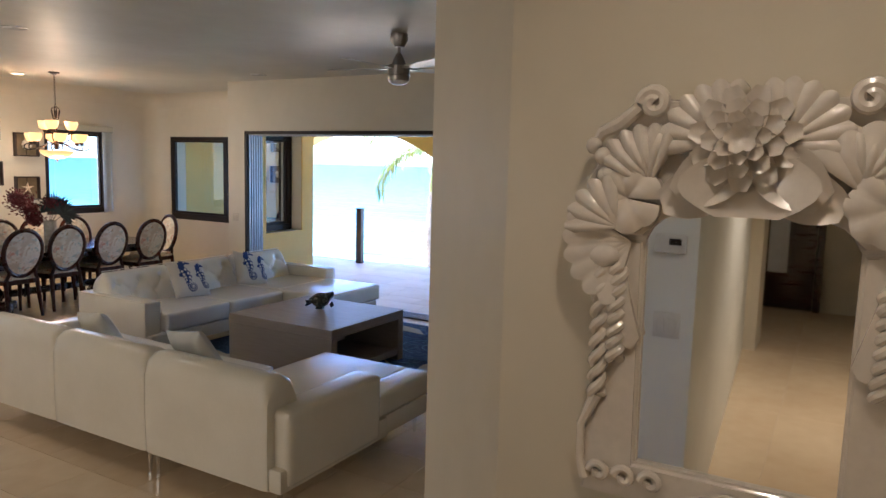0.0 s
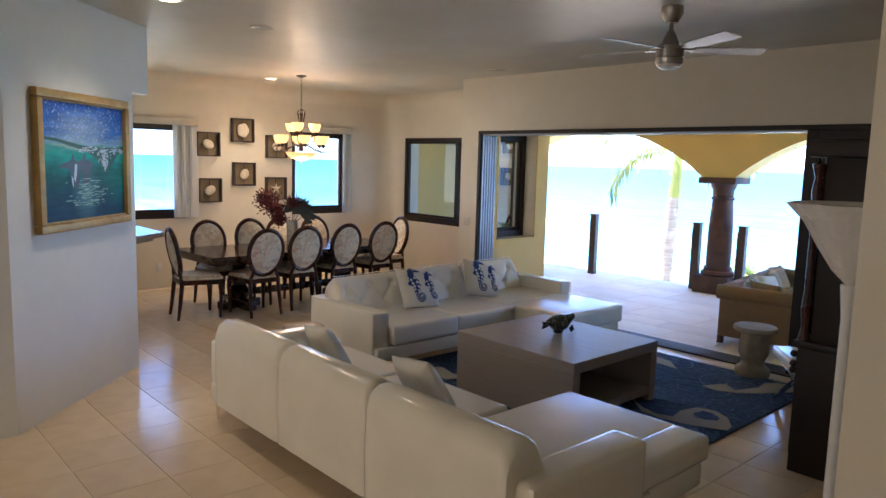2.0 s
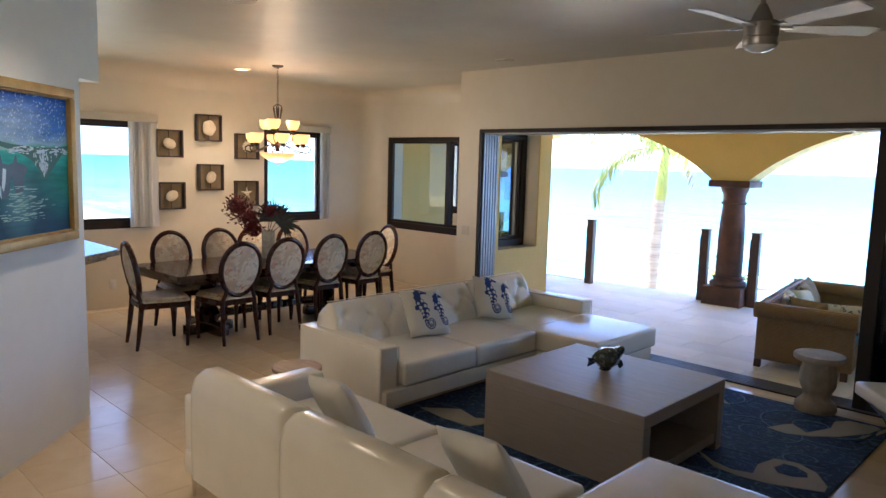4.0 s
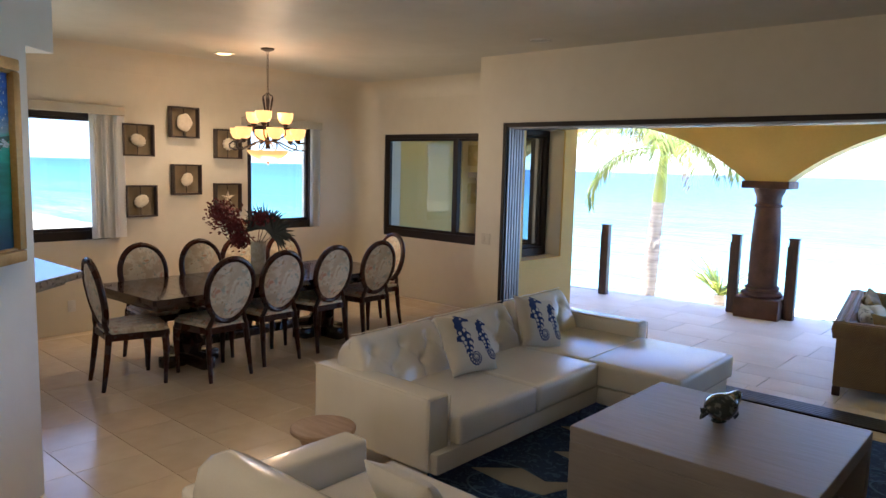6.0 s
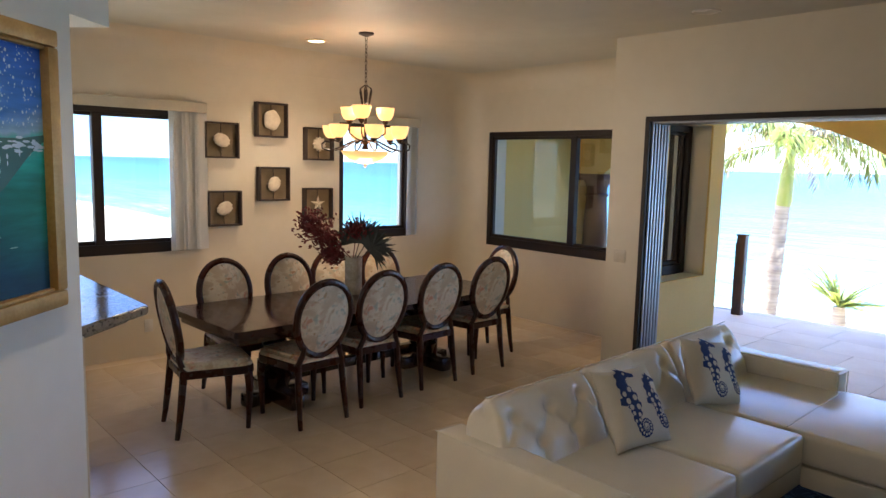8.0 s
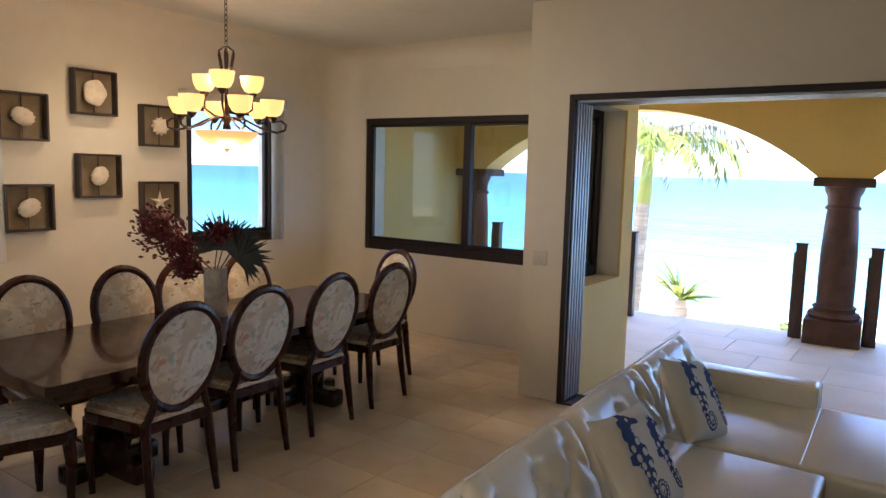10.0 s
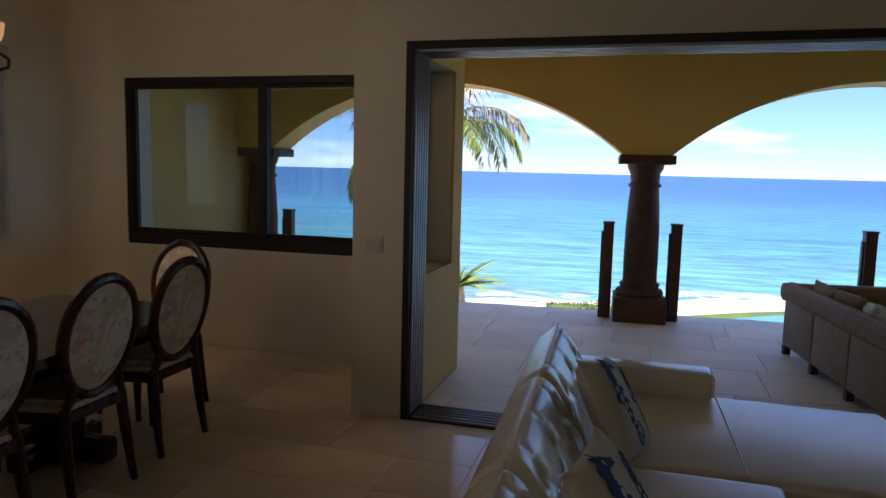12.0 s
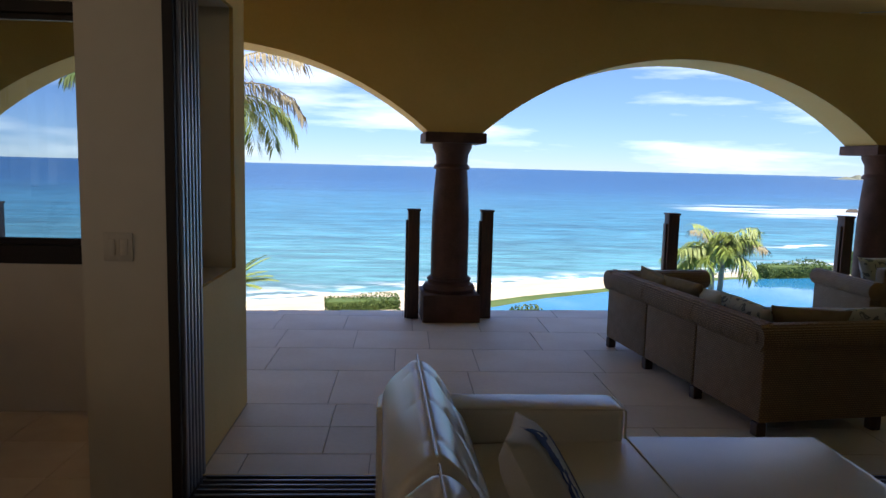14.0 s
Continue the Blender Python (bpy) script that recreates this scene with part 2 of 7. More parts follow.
def prism(pts, z0, z1, bm=None):
    bm = bm or bmesh.new()
    lo, hi = [bm.verts.new((x, y, z0)) for x, y in pts], [bm.verts.new((x, y, z1)) for x, y in pts]
    bm.faces.new(lo[::-1])
    bm.faces.new(hi)
    for i in range(len(pts)):
        j = (i + 1) % len(pts)
        bm.faces.new((lo[i], lo[j], hi[j], hi[i]))
    return bm


# ---- large structure ----
X_ART, Y_WIN, X_STUB0, X_STUB1, X_RIGHT = -9.93, 8.155, -7.08, -6.80, -0.74
OPEN = (-6.74, -1.05, 0.0, 2.2)
W1, W2 = (3.10, 4.58, 0.94, 2.22), (6.21, 7.20, 0.94, 2.22)
W3 = (-9.60, -7.12, 0.815, 2.185)
W4 = (7.48, 8.24, 0.80, 2.20)

# floor slab under the tiles, and the deck slab
setting(part("floor", prism([(-10.18, -9.2), (3.6, -9.2), (3.6, 7.34), (-6.8, 7.34), (-6.8, 8.47), (-10.18, 8.47)], -0.3, -0.004), M_GROUT, smooth=0))
setting(part("ceiling", prism([(-10.18, -9.2), (3.6, -9.2), (3.6, 7.34), (-7.0, 7.34), (-7.0, 8.47), (-10.18, 8.47)], CEIL, CEIL + 0.3), M_CEIL, smooth=0))

wall("wall_west", "x", X_ART, -0.25, -9.2, 8.47, 0, CEIL, [W1, W2], M_WALL)
wall("wall_window", "y", Y_WIN, 0.315, X_ART, X_STUB0, 0, CEIL, [W3], M_WALL)
wall("wall_opening", "y", WALL_Y, 0.27, X_STUB0, 3.35, 0, CEIL, [OPEN], M_WALL)
wall("wall_stub", "x", X_STUB0, 0.28, WALL_Y + 0.27, 8.47, 0, CEIL, [W4], M_WALL)
wall("wall_right", "x", X_RIGHT, 0.25, 1.915, WALL_Y, 0, CEIL, [], M_WALL)

# rounded inner corner of the dining room
bm = bmesh.new()
R = 0.30
arc = [(X_ART + R - R * math.cos(a), Y_WIN - R + R * math.sin(a)) for a in [i * math.pi / 24 for i in range(13)]]
prism([(X_ART + 0.001, Y_WIN - 0.001)] + arc[::-1], 0.0, CEIL - 0.001, bm)
setting(part("wall_corner", bm, M_WALL))
# soft cove between wall and ceiling
bm = bmesh.new()
cove = [(0.0, 0.0), (0.0, -0.22), (0.015, -0.13), (0.05, -0.07), (0.11, -0.025), (0.2, 0.0)]
path = [(X_ART, 3.2, 1, 0)] + [(X_ART, Y_WIN - R, 1, 0)] + [(x, y, (X_ART + R - x) / R, (Y_WIN - R - y) / R) for x, y in arc[1:-1]] + [(X_ART + R, Y_WIN, 0, -1), (X_STUB0, Y_WIN, 0, -1)]
rings = [[bm.verts.new((x + nx * d, y + ny * d, CEIL + h)) for d, h in cove] for x, y, nx, ny in path]
for a, b in zip(rings, rings[1:]):
    for i in range(len(cove) - 1):
        bm.faces.new((a[i], a[i + 1], b[i + 1], b[i]))
setting(part("cove", bm, M_WALL, smooth=60))

# mirror wall with its slanting end, and the hall behind the camera
setting(part("wall_mirror", prism([(-0.30, 1.47), (3.35, 1.47), (3.35, 1.92), (-0.745, 1.912)], 0, CEIL), M_WALL, smooth=0))
setting(part("wall_hall", prism([(-0.42, -0.25), (-0.20, -0.25), (-0.50, -4.99), (-0.72, -4.99)], 0, CEIL), M_WALLW, smooth=0))
setting(part("wall_hall_pier", box(-0.85, -0.38, -5.5, -5.0, 0, CEIL), M_WALL, smooth=0))
wall("wall_hall_east", "x", 1.15, 0.2, -9.0, 1.47, 0, CEIL, [], M_WALL)
# made-up openings in unseen walls, so that the added fill lamps stand in them
wall("wall_kitchen_south", "y", -4.0, -0.2, -5.35, -0.85, 0, CEIL, [(-5.2, -1.9, 0.4, 2.5)], M_WALL)
wall("wall_bar_south", "y", -4.0, -0.2, X_ART, -5.55, 0, CEIL, [(-9.1, -6.1, 0.8, 2.4)], M_WALL)
wall("wall_south", "y", -7.75, -0.2, X_ART, 1.35, 0, CEIL, [], M_WALL)
wall("wall_closing_east", "x", 3.35, 0.25, -9.2, 11.6, 0, CEIL, [], M_WALL)

# slanting wall of the painting, its header and the counter wall
d45 = Vector((-1, 1.03, 0)).normalized()
n45 = Vector((1.03, 1, 0)).normalized()
A, B = Vector((-5.35, 1.60, 0)), Vector((-6.44, 2.72, 0))


def xy(*v):
    return [(p.x, p.y) for p in v]


setting(part("wall_painting", prism(xy(A, B, B - n45 * 0.2, A - n45 * 0.28) + [(-5.55, -9.0), (-5.35, -9.0)], 0, CEIL), M_WALLW, smooth=0))
T = B + d45 * 0.27
setting(part("wall_header", prism(xy(B, T, T - n45 * 0.2, B - n45 * 0.2), 2.31, CEIL), M_WALLW, smooth=0))
setting(part("wall_header_side", prism([(T.x - 0.15, T.y - 0.13), (T.x - 0.15, T.y - 0.33), (X_ART, T.y - 0.33), (X_ART, T.y - 0.13)], 2.31, CEIL), M_WALLW, smooth=0))
setting(part("wall_counter", box(X_ART, -6.72, 2.62, 2.80, 0, 1.035), M_WALL, smooth=0))

# floor tiles: the deck's edge, the arcade
ARC = pose(-5.41, 10.98, 0, 0, 0, 3.6)
SPAN, HALF, SPRING, RISE = 4.41, 1.965, 1.69, 0.74


def arcade():
    bm = bmesh.new()
    rad = (HALF ** 2 + RISE ** 2) / (2 * RISE)
    top, d0, d1 = 2.93, -0.24, 0.24
    line = []
    for b in range(-1, 2):
        cx = SPAN * b + SPAN / 2
        for i in range(33):
            x = -HALF + 2 * HALF * i / 32
            line.append((cx + x, SPRING + RISE - rad + math.sqrt(rad * rad - x * x)))
    line = [(-SPAN - 0.6, SPRING)] + line + [(SPAN * 2 + 0.6, SPRING)]
    cols = [[bm.verts.new((x, y, z)) for y, z in ((d0, zz), (d1, zz), (d1, top + 0.5), (d0, top + 0.5))] for x, zz in line]
    for a, b in zip(cols, cols[1:]):
        for i in range(4):
            j = (i + 1) % 4
            bm.faces.new((a[i], a[j], b[j], b[i]))
    bm.faces.new(cols[0][::-1])
    bm.faces.new(cols[-1])
    ob = setting(part("wall_arcade", bm, M_YELLOW, smooth=25))
    ob.matrix_world = ARC
    return ob


arcade()
setting(part("ceiling_patio", prism([(-10.4, 8.475), (-6.795, 8.475), (-6.795, 7.345), (3.6, 7.345), (3.6, 11.3), (-10.4, 10.45)], 2.92, 3.2), M_YELLOW, smooth=0))
wall("wall_patio_west", "x", -9.97, -0.43, 8.475, 10.75, -0.1, 3.2, [], M_YELLOW)
wall("wall_patio_east", "x", 3.1, 0.2, 7.345, 11.3, -0.1, 2.92, [], M_YELLOW)
# yellow skin on the outer faces
bm = bmesh.new()
U, V, solid = holed([-6.79, 3.0], [-0.1, 2.915], [OPEN])
setting(part("wall_skin", grid_wall(U, V, solid, 0.02, lambda u, w, v: (u, 7.342 + w, v)), M_YELLOW, smooth=0))
U, V, solid = holed([7.365, 8.49], [-0.1, 2.915], [W4])
setting(part("wall_skin_stub", grid_wall(U, V, solid, 0.02, lambda u, w, v: (-6.798 + w, u, v)), M_YELLOW, smooth=0))
U, V, solid = holed([-10.1, -6.80], [-0.1, 2.915], [W3])
setting(part("wall_skin_window", grid_wall(U, V, solid, 0.02, lambda u, w, v: (u, 8.472 + w, v)), M_YELLOW, smooth=0))
setting(part("roof", box(-10.6, 3.7, -9.4, 11.4, 3.45, 3.6), M_YELLOW, smooth=0))

deck = setting(part("floor_deck", prism([(-10.4, 7.342), (3.6, 7.342), (3.6, 11.88), (-10.4, 11.0)], -3.5, -0.067), M_DECKGROUT, smooth=0))


# ---- windows ----
def window(name, axis, at, u0, u1, v0, v1, mullions=(), depth=0.09, fw=0.06, bottom=0.09, blinds=None):
    """A dark metal window in an opening, with its sashes and panes; axis as for wall(), at is the middle of the frame's depth."""
    e = new(name)
    tagged(e, "dark bronze sliding window with lightly tinted glass in a plastered wall", "window", "dark bronze windows", "structure")

    def bar(n, a0, a1, c0, c1, dd=depth, off=0.0):
        if axis == "x":
            b = box(at - dd / 2 + off, at + dd / 2 + off, a0, a1, c0, c1, 0.004, 1)
        else:
            b = box(a0, a1, at - dd / 2 + off, at + dd / 2 + off, c0, c1, 0.004, 1)
        return part(n, b, M_BLACK, e)
    bar("window_frame", u0, u0 + fw, v0, v1)
    bar("window_frame", u1 - fw, u1, v0, v1)
    bar("window_frame", u0 + fw, u1 - fw, v1 - fw, v1)
    bar("window_sill", u0 + fw, u1 - fw, v0, v0 + bottom)
    cuts = [u0 + fw] + list(mullions) + [u1 - fw]
    for m in mullions:
        bar("window_mullion", m - 0.04, m + 0.04, v0 + bottom, v1 - fw, depth * 0.8)
    for i, (a, b) in enumerate(zip(cuts, cuts[1:])):
        o = 0.012 if i % 2 else -0.012
        bar("sash_rail", a, b, v0 + bottom, v0 + bottom + 0.035, 0.04, o)
        bar("sash_rail", a, b, v1 - fw - 0.03, v1 - fw, 0.04, o)
        bar("sash_stile", a, a + 0.03, v0 + bottom + 0.035, v1 - fw - 0.03, 0.04, o)
        bar("sash_stile", b - 0.03, b, v0 + bottom + 0.035, v1 - fw - 0.03, 0.04, o)
        a1, b1, c0, c1 = a + 0.03, b - 0.03, v0 + bottom + 0.035, v1 - fw - 0.03
        bm = bmesh.new()
        if axis == "x":
            q = [(at + o, a1, c0), (at + o, b1, c0), (at + o, b1, c1), (at + o, a1, c1)]
        else:
            q = [(a1, at + o, c0), (b1, at + o, c0), (b1, at + o, c1), (a1, at + o, c1)]
        bm.faces.new([bm.verts.new(p) for p in q])
        g = part("pane", bm, M_GLASS, e, smooth=0)
        g.visible_shadow = False
    return e


window("window_1", "x", X_ART - 0.06, *W1, mullions=(3.80,))
window("window_2", "x", X_ART - 0.06, *W2)
window("window_3", "y", Y_WIN + 0.05, *W3, mullions=(-8.33,), bottom=0.1)
window("window_4", "x", X_STUB0 + 0.05, *W4, mullions=())

# sliding doors: fluted jamb, head track and the stack of open leaves
sl = new("door_1")
tagged(sl, "dark bronze multi-track sliding glass doors, slid open and stacked", "sliding door", "", "structure")
x0, x1, z1 = OPEN[0], OPEN[1], OPEN[3]
part("door_frame", box(x0, x0 + 0.02, 7.05, 7.36, 0, z1, 0.003, 1), M_BLACK, sl)
part("door_frame", box(x0 - 0.012, x0 + 0.028, 7.045, 7.068, 0, z1 + 0.012, 0.003, 1), M_BLACK, sl)
part("door_frame", box(x0 + 0.028, x1, 7.045, 7.068, z1 - 0.03, z1 + 0.012, 0.003, 1), M_BLACK, sl)
part("door_head", box(x0 + 0.02, x1, 7.07, 7.36, z1 - 0.02, z1 + 0.001), M_BLACK, sl, smooth=0)
bm = bmesh.new()
for i in range(6):
    box(x0 + 0.02, x0 + 0.04, 7.085 + i * 0.045, 7.111 + i * 0.045, 0.02, z1 - 0.02, 0.004, 1, bm)
part("jamb_track", bm, M_SILVER, sl)
for i in range(6):
    part("head_track", box(x0 + 0.045, x1, 7.085 + i * 0.045, 7.105 + i * 0.045, z1 - 0.045, z1 - 0.02, 0.003, 1), M_SILVER, sl)
part("sill_plate", box(x0 + 0.02, x1, 7.07, 7.341, -0.02, 0.004), M_BLACK, sl, smooth=0)
for i in range(6):
    part("floor_track", box(x0 + 0.045, x1, 7.085 + i * 0.045, 7.097 + i * 0.045, 0.004, 0.016, 0.002, 1), M_SILVER, sl)
for i in range(5):
    y = 7.095 + i * 0.05
    xa = -2.80 + i * 0.03
    leaf = part("door_leaf", box(xa, xa + 0.10, y - 0.018, y + 0.018, 0.02, z1 - 0.03, 0.003, 1), M_BLACK, sl)
    part("leaf_stile", box(x1 - 0.1, x1, y - 0.018, y + 0.018, 0.02, z1 - 0.03, 0.003, 1), M_BLACK, leaf)
    part("leaf_rail", box(xa + 0.10, x1 - 0.1, y - 0.018, y + 0.018, 0.02, 0.16, 0.003, 1), M_BLACK, leaf)
    part("leaf_rail", box(xa + 0.10, x1 - 0.1, y - 0.018, y + 0.018, z1 - 0.11, z1 - 0.03, 0.003, 1), M_BLACK, leaf)
    g = part("pane", box(xa + 0.10, x1 - 0.1, y - 0.003, y + 0.003, 0.16, z1 - 0.11), M_GLASS, leaf, smooth=0)


# ---- outside ----
def sea_mat():
    m = bpy.data.materials.new("sea_water")
    m.use_nodes = True
    n, l = m.node_tree.nodes, m.node_tree.links
    p = n["Principled BSDF"]
    g = n.new("ShaderNodeNewGeometry")
    s = n.new("ShaderNodeSeparateXYZ")
    l.new(g.outputs["Position"], s.inputs[0])
    wob = n.new("ShaderNodeTexNoise")
    wob.inputs["Scale"].default_value, wob.inputs["Detail"].default_value = 0.02, 6
    l.new(g.outputs["Position"], wob.inputs["Vector"])
    mw = n.new("ShaderNodeMath")
    mw.operation = "MULTIPLY_ADD"
    mw.inputs[1].default_value = 60
    l.new(wob.outputs["Fac"], mw.inputs[0])
    l.new(s.outputs["Y"], mw.inputs[2])
    r = n.new("ShaderNodeMapRange")
    r.inputs["From Min"].default_value, r.inputs["From Max"].default_value = 50, 450
    l.new(mw.outputs[0], r.inputs["Value"])
    c = n.new("ShaderNodeValToRGB")
    e = c.color_ramp.elements
    e[0].position, e[0].color = 0.0, (0.24, 0.33, 0.32, 1)
    e[1].position, e[1].color = 1.0, (0.012, 0.082, 0.20, 1)
    for pos, col in ((0.05, (0.10, 0.27, 0.29, 1)), (0.16, (0.045, 0.19, 0.27, 1)), (0.5, (0.020, 0.105, 0.235, 1))):
        k = e.new(pos)
        k.color = col
    l.new(r.outputs[0], c.inputs[0])
    def math_node(op, a, b=None):
        k = n.new("ShaderNodeMath")
        k.operation = op
        for q, v in enumerate((a, b)):
            if v is None:
                continue
            if isinstance(v, (int, float)):
                k.inputs[q].default_value = v
            else:
                l.new(v, k.inputs[q])
        return k.outputs[0]

    def ramp(v, a, b, lo=0.0, hi=1.0):
        k = n.new("ShaderNodeMapRange")
        for name, val in (("From Min", a), ("From Max", b), ("To Min", lo), ("To Max", hi)):
            k.inputs[name].default_value = val
        l.new(v, k.inputs["Value"])
        return k.outputs[0]

    def noise_of(scale, sx, sy, detail=8, rough=0.6):
        k = n.new("ShaderNodeMapping")
        k.inputs["Scale"].default_value = (sx, sy, 1)
        l.new(g.outputs["Position"], k.inputs["Vector"])
        q = n.new("ShaderNodeTexNoise")
        q.inputs["Scale"].default_value, q.inputs["Detail"].default_value, q.inputs["Roughness"].default_value = scale, detail, rough
        l.new(k.outputs[0], q.inputs["Vector"])
        return q.outputs["Fac"]
    # distance from the waterline, and foam by it: lace at the shore, breaking crests, the reef
    shore = math_node("SUBTRACT", math_node("SUBTRACT", s.outputs["Y"], math_node("MULTIPLY", s.outputs["X"], 0.4)), 43.5)
    wobble = math_node("MULTIPLY", noise_of(0.16, 1, 1, 3), 5.0)
    dist = math_node("ADD", shore, math_node("SUBTRACT", wobble, 2.5))
    lace = math_node("MULTIPLY", ramp(noise_of(0.9, 0.6, 1.2), 0.47, 0.58), ramp(dist, 0.8, 3.8, 1.0, 0.0))
    total = lace
    for centre, width, gate in ((11.5, 0.7, 0.56), (19.0, 0.5, 0.62)):
        band = ramp(math_node("ABSOLUTE", math_node("SUBTRACT", dist, centre)), width * 0.5, width, 1.0, 0.0)
        total = math_node("MAXIMUM", total, math_node("MULTIPLY", band, ramp(noise_of(0.07, 1, 0.3, 2), gate, gate + 0.03)))
    reef = math_node("MULTIPLY", ramp(math_node("ABSOLUTE", math_node("SUBTRACT", s.outputs["Y"], 128)), 8, 26, 1.0, 0.0), ramp(math_node("ABSOLUTE", math_node("SUBTRACT", s.outputs["X"], 90)), 38, 48, 1.0, 0.0))
    total = math_node("MAXIMUM", total, math_node("MULTIPLY", reef, ramp(noise_of(0.12, 0.25, 1.4, 6), 0.50, 0.58)))
    caps = math_node("MULTIPLY", ramp(noise_of(0.35, 0.22, 1.3, 7), 0.71, 0.76), ramp(s.outputs["Y"], 60, 320, 0.5, 0.0))
    total = math_node("MAXIMUM", total, caps)
    # ripples' glints and dark sides are put into the water's colour as noise
    chop = ramp(noise_of(1.4, 0.28, 1.0, 4, 0.7), 0.36, 0.64, 0.72, 1.3)
    streak = math_node("MULTIPLY", chop, ramp(noise_of(0.12, 0.12, 1.1, 6), 0.35, 0.65, 0.8, 1.15))
    streak = math_node("MULTIPLY", streak, ramp(noise_of(0.6, 0.20, 1.0, 9, 0.75), 0.38, 0.64, 0.6, 1.4))
    hs = n.new("ShaderNodeHueSaturation")
    l.new(streak, hs.inputs["Value"])
    l.new(c.outputs[0], hs.inputs["Color"])
    mxx = n.new("ShaderNodeMix")
    mxx.data_type = "RGBA"
    mxx.inputs["B"].default_value = (0.80, 0.83, 0.83, 1)
    l.new(total, mxx.inputs["Factor"])
    l.new(hs.outputs[0], mxx.inputs["A"])
    l.new(mxx.outputs["Result"], p.inputs["Base Color"])
    p.inputs["Roughness"].default_value = 0.35
    mp2 = n.new("ShaderNodeMapping")
    mp2.inputs["Scale"].default_value = (0.25, 0.9, 1)
    l.new(g.outputs["Position"], mp2.inputs["Vector"])
    w = n.new("ShaderNodeTexNoise")
    w.inputs["Scale"].default_value, w.inputs["Detail"].default_value = 0.6, 8
    l.new(mp2.outputs[0], w.inputs["Vector"])
    b = n.new("ShaderNodeBump")
    b.inputs["Strength"].default_value, b.inputs["Distance"].default_value = 0.5, 1.2
    l.new(w.outputs["Fac"], b.inputs["Height"])
    l.new(b.outputs[0], p.inputs["Normal"])
    return m


M_SEA = sea_mat()
M_SAND = mat("pale_sand", (0.62, 0.52, 0.38), 0.9, col2=(0.52, 0.42, 0.30), scale=0.6, fine=8, bump=0.2)
M_GRASS = mat("lawn_green", (0.10, 0.15, 0.035), 0.9, col2=(0.06, 0.10, 0.02), scale=2, fine=25, bump=0.5)
M_POOL = mat("pool_water", (0.03, 0.22, 0.42), 0.06, col2=(0.02, 0.19, 0.38), scale=1, fine=5, bump=0.05)
bm = bmesh.new()
SZ = -5.2
vs = [bm.verts.new(p) for p in ((-4000, 28, SZ), (4000, 28, SZ), (4000, 4900, SZ), (-4000, 4900, SZ))]
bm.faces.new(vs)
setting(part("water", bm, M_SEA, smooth=0))
# raised garden with the pool
POOL = [(-4.5, 13.2), (-3.9, 19.96), (-2.4, 21.2), (-0.28, 22.4), (3.94, 24.7), (7.73, 25.4), (14.0, 25.0), (14.0, 13.2)]
setting(part("terrace", prism([(-5.2, 11.5)] + [(-4.9, 20.3), (-2.8, 21.8), (-0.6, 23.0), (3.7, 25.4), (7.6, 26.2), (15.0, 26.0), (15.0, 11.5)], -3.4, -1.86), M_GRASS, smooth=0))
# unseen pale slab, added to bounce sunlight up under the arcade
setting(part("pavement", prism([(-5.1, 11.8), (-4.95, 13.19), (14.9, 13.19), (14.9, 11.8)], -1.86, -1.79), M_SAND, smooth=0))
setting(part("pool", prism(POOL, -1.9, -1.80), M_POOL, smooth=0))
# beach, and the ground under the house: one sheet sloping to the sea
bm = bmesh.new()
rows = [(-60, -3.2), (10.9, -3.2), (26, -3.35), (34, -4.3), (43.5, -5.2), (52, -6.2)]
xs = [-4000, -300, -120, -60, -40, -30, -20, -14, -8, -4, 0, 5, 12, 20, 30, 60, 120, 300, 4000]
gridv = [[bm.verts.new((x, y + ((0.6 * math.sin(x * 0.2 + 1) + 0.40 * max(-30, min(x, 50))) * min(1, (y - 20) / 20) if y > 20 else 0), z)) for x in xs] for y, z in rows]
for a, b in zip(gridv, gridv[1:]):
    for i in range(len(xs) - 1):
        bm.faces.new((a[i], a[i + 1], b[i + 1], b[i]))
setting(part("ground", bm, M_SAND, smooth=80))


# ---- columns, posts ----
def column(m):
    e = thing("column", m, "brown carved stone column with square capital at the deck's edge", "column", "stone columns of the arcade")
    part("plinth", box(-0.27, 0.27, -0.27, 0.27, -0.08, 0.2, 0.015), M_COLUMN, e)
    part("base_moulding", lathe([(0.0, 0.2), (0.235, 0.2), (0.255, 0.235), (0.235, 0.27), (0.205, 0.28), (0.2, 0.3), (0.215, 0.32), (0.19, 0.345), (0, 0.345)], 32), M_COLUMN, e)
    part("shaft", lathe([(0.0, 0.345), (0.178, 0.345), (0.18, 0.6), (0.176, 0.9), (0.165, 1.15), (0.148, 1.36), (0.0, 1.36)], 32), M_COLUMN, e)
    part("neck_ring", lathe([(0.0, 1.36), (0.165, 1.36), (0.172, 1.38), (0.16, 1.4), (0.148, 1.41), (0.155, 1.50), (0.185, 1.56), (0.19, 1.6), (0.0, 1.6)], 32), M_COLUMN, e)
    part("capital", box(-0.28, 0.28, -0.28, 0.28, 1.6, 1.695, 0.012), M_COLUMN, e)
    return e


col0 = column(ARC)
for k in (-1, 1, 2):
    copy_thing(col0, ARC @ pose(SPAN * k, 0, 0))


def rail_post(m):
    e = thing("railing_post", m, "dark brown square wooden post at the deck's edge", "post", "posts at the deck's edge")
    part("shaft", box(-0.055, 0.055, -0.055, 0.055, -0.08, 0.965, 0.006), M_POST, e)
    part("cap", box(-0.062, 0.062, -0.062, 0.062, 0.965, 0.985, 0.004), M_POST, e)
    part("side_strip", box(-0.075, -0.055, -0.03, 0.03, -0.08, 0.88, 0.004), M_POST, e)
    return e


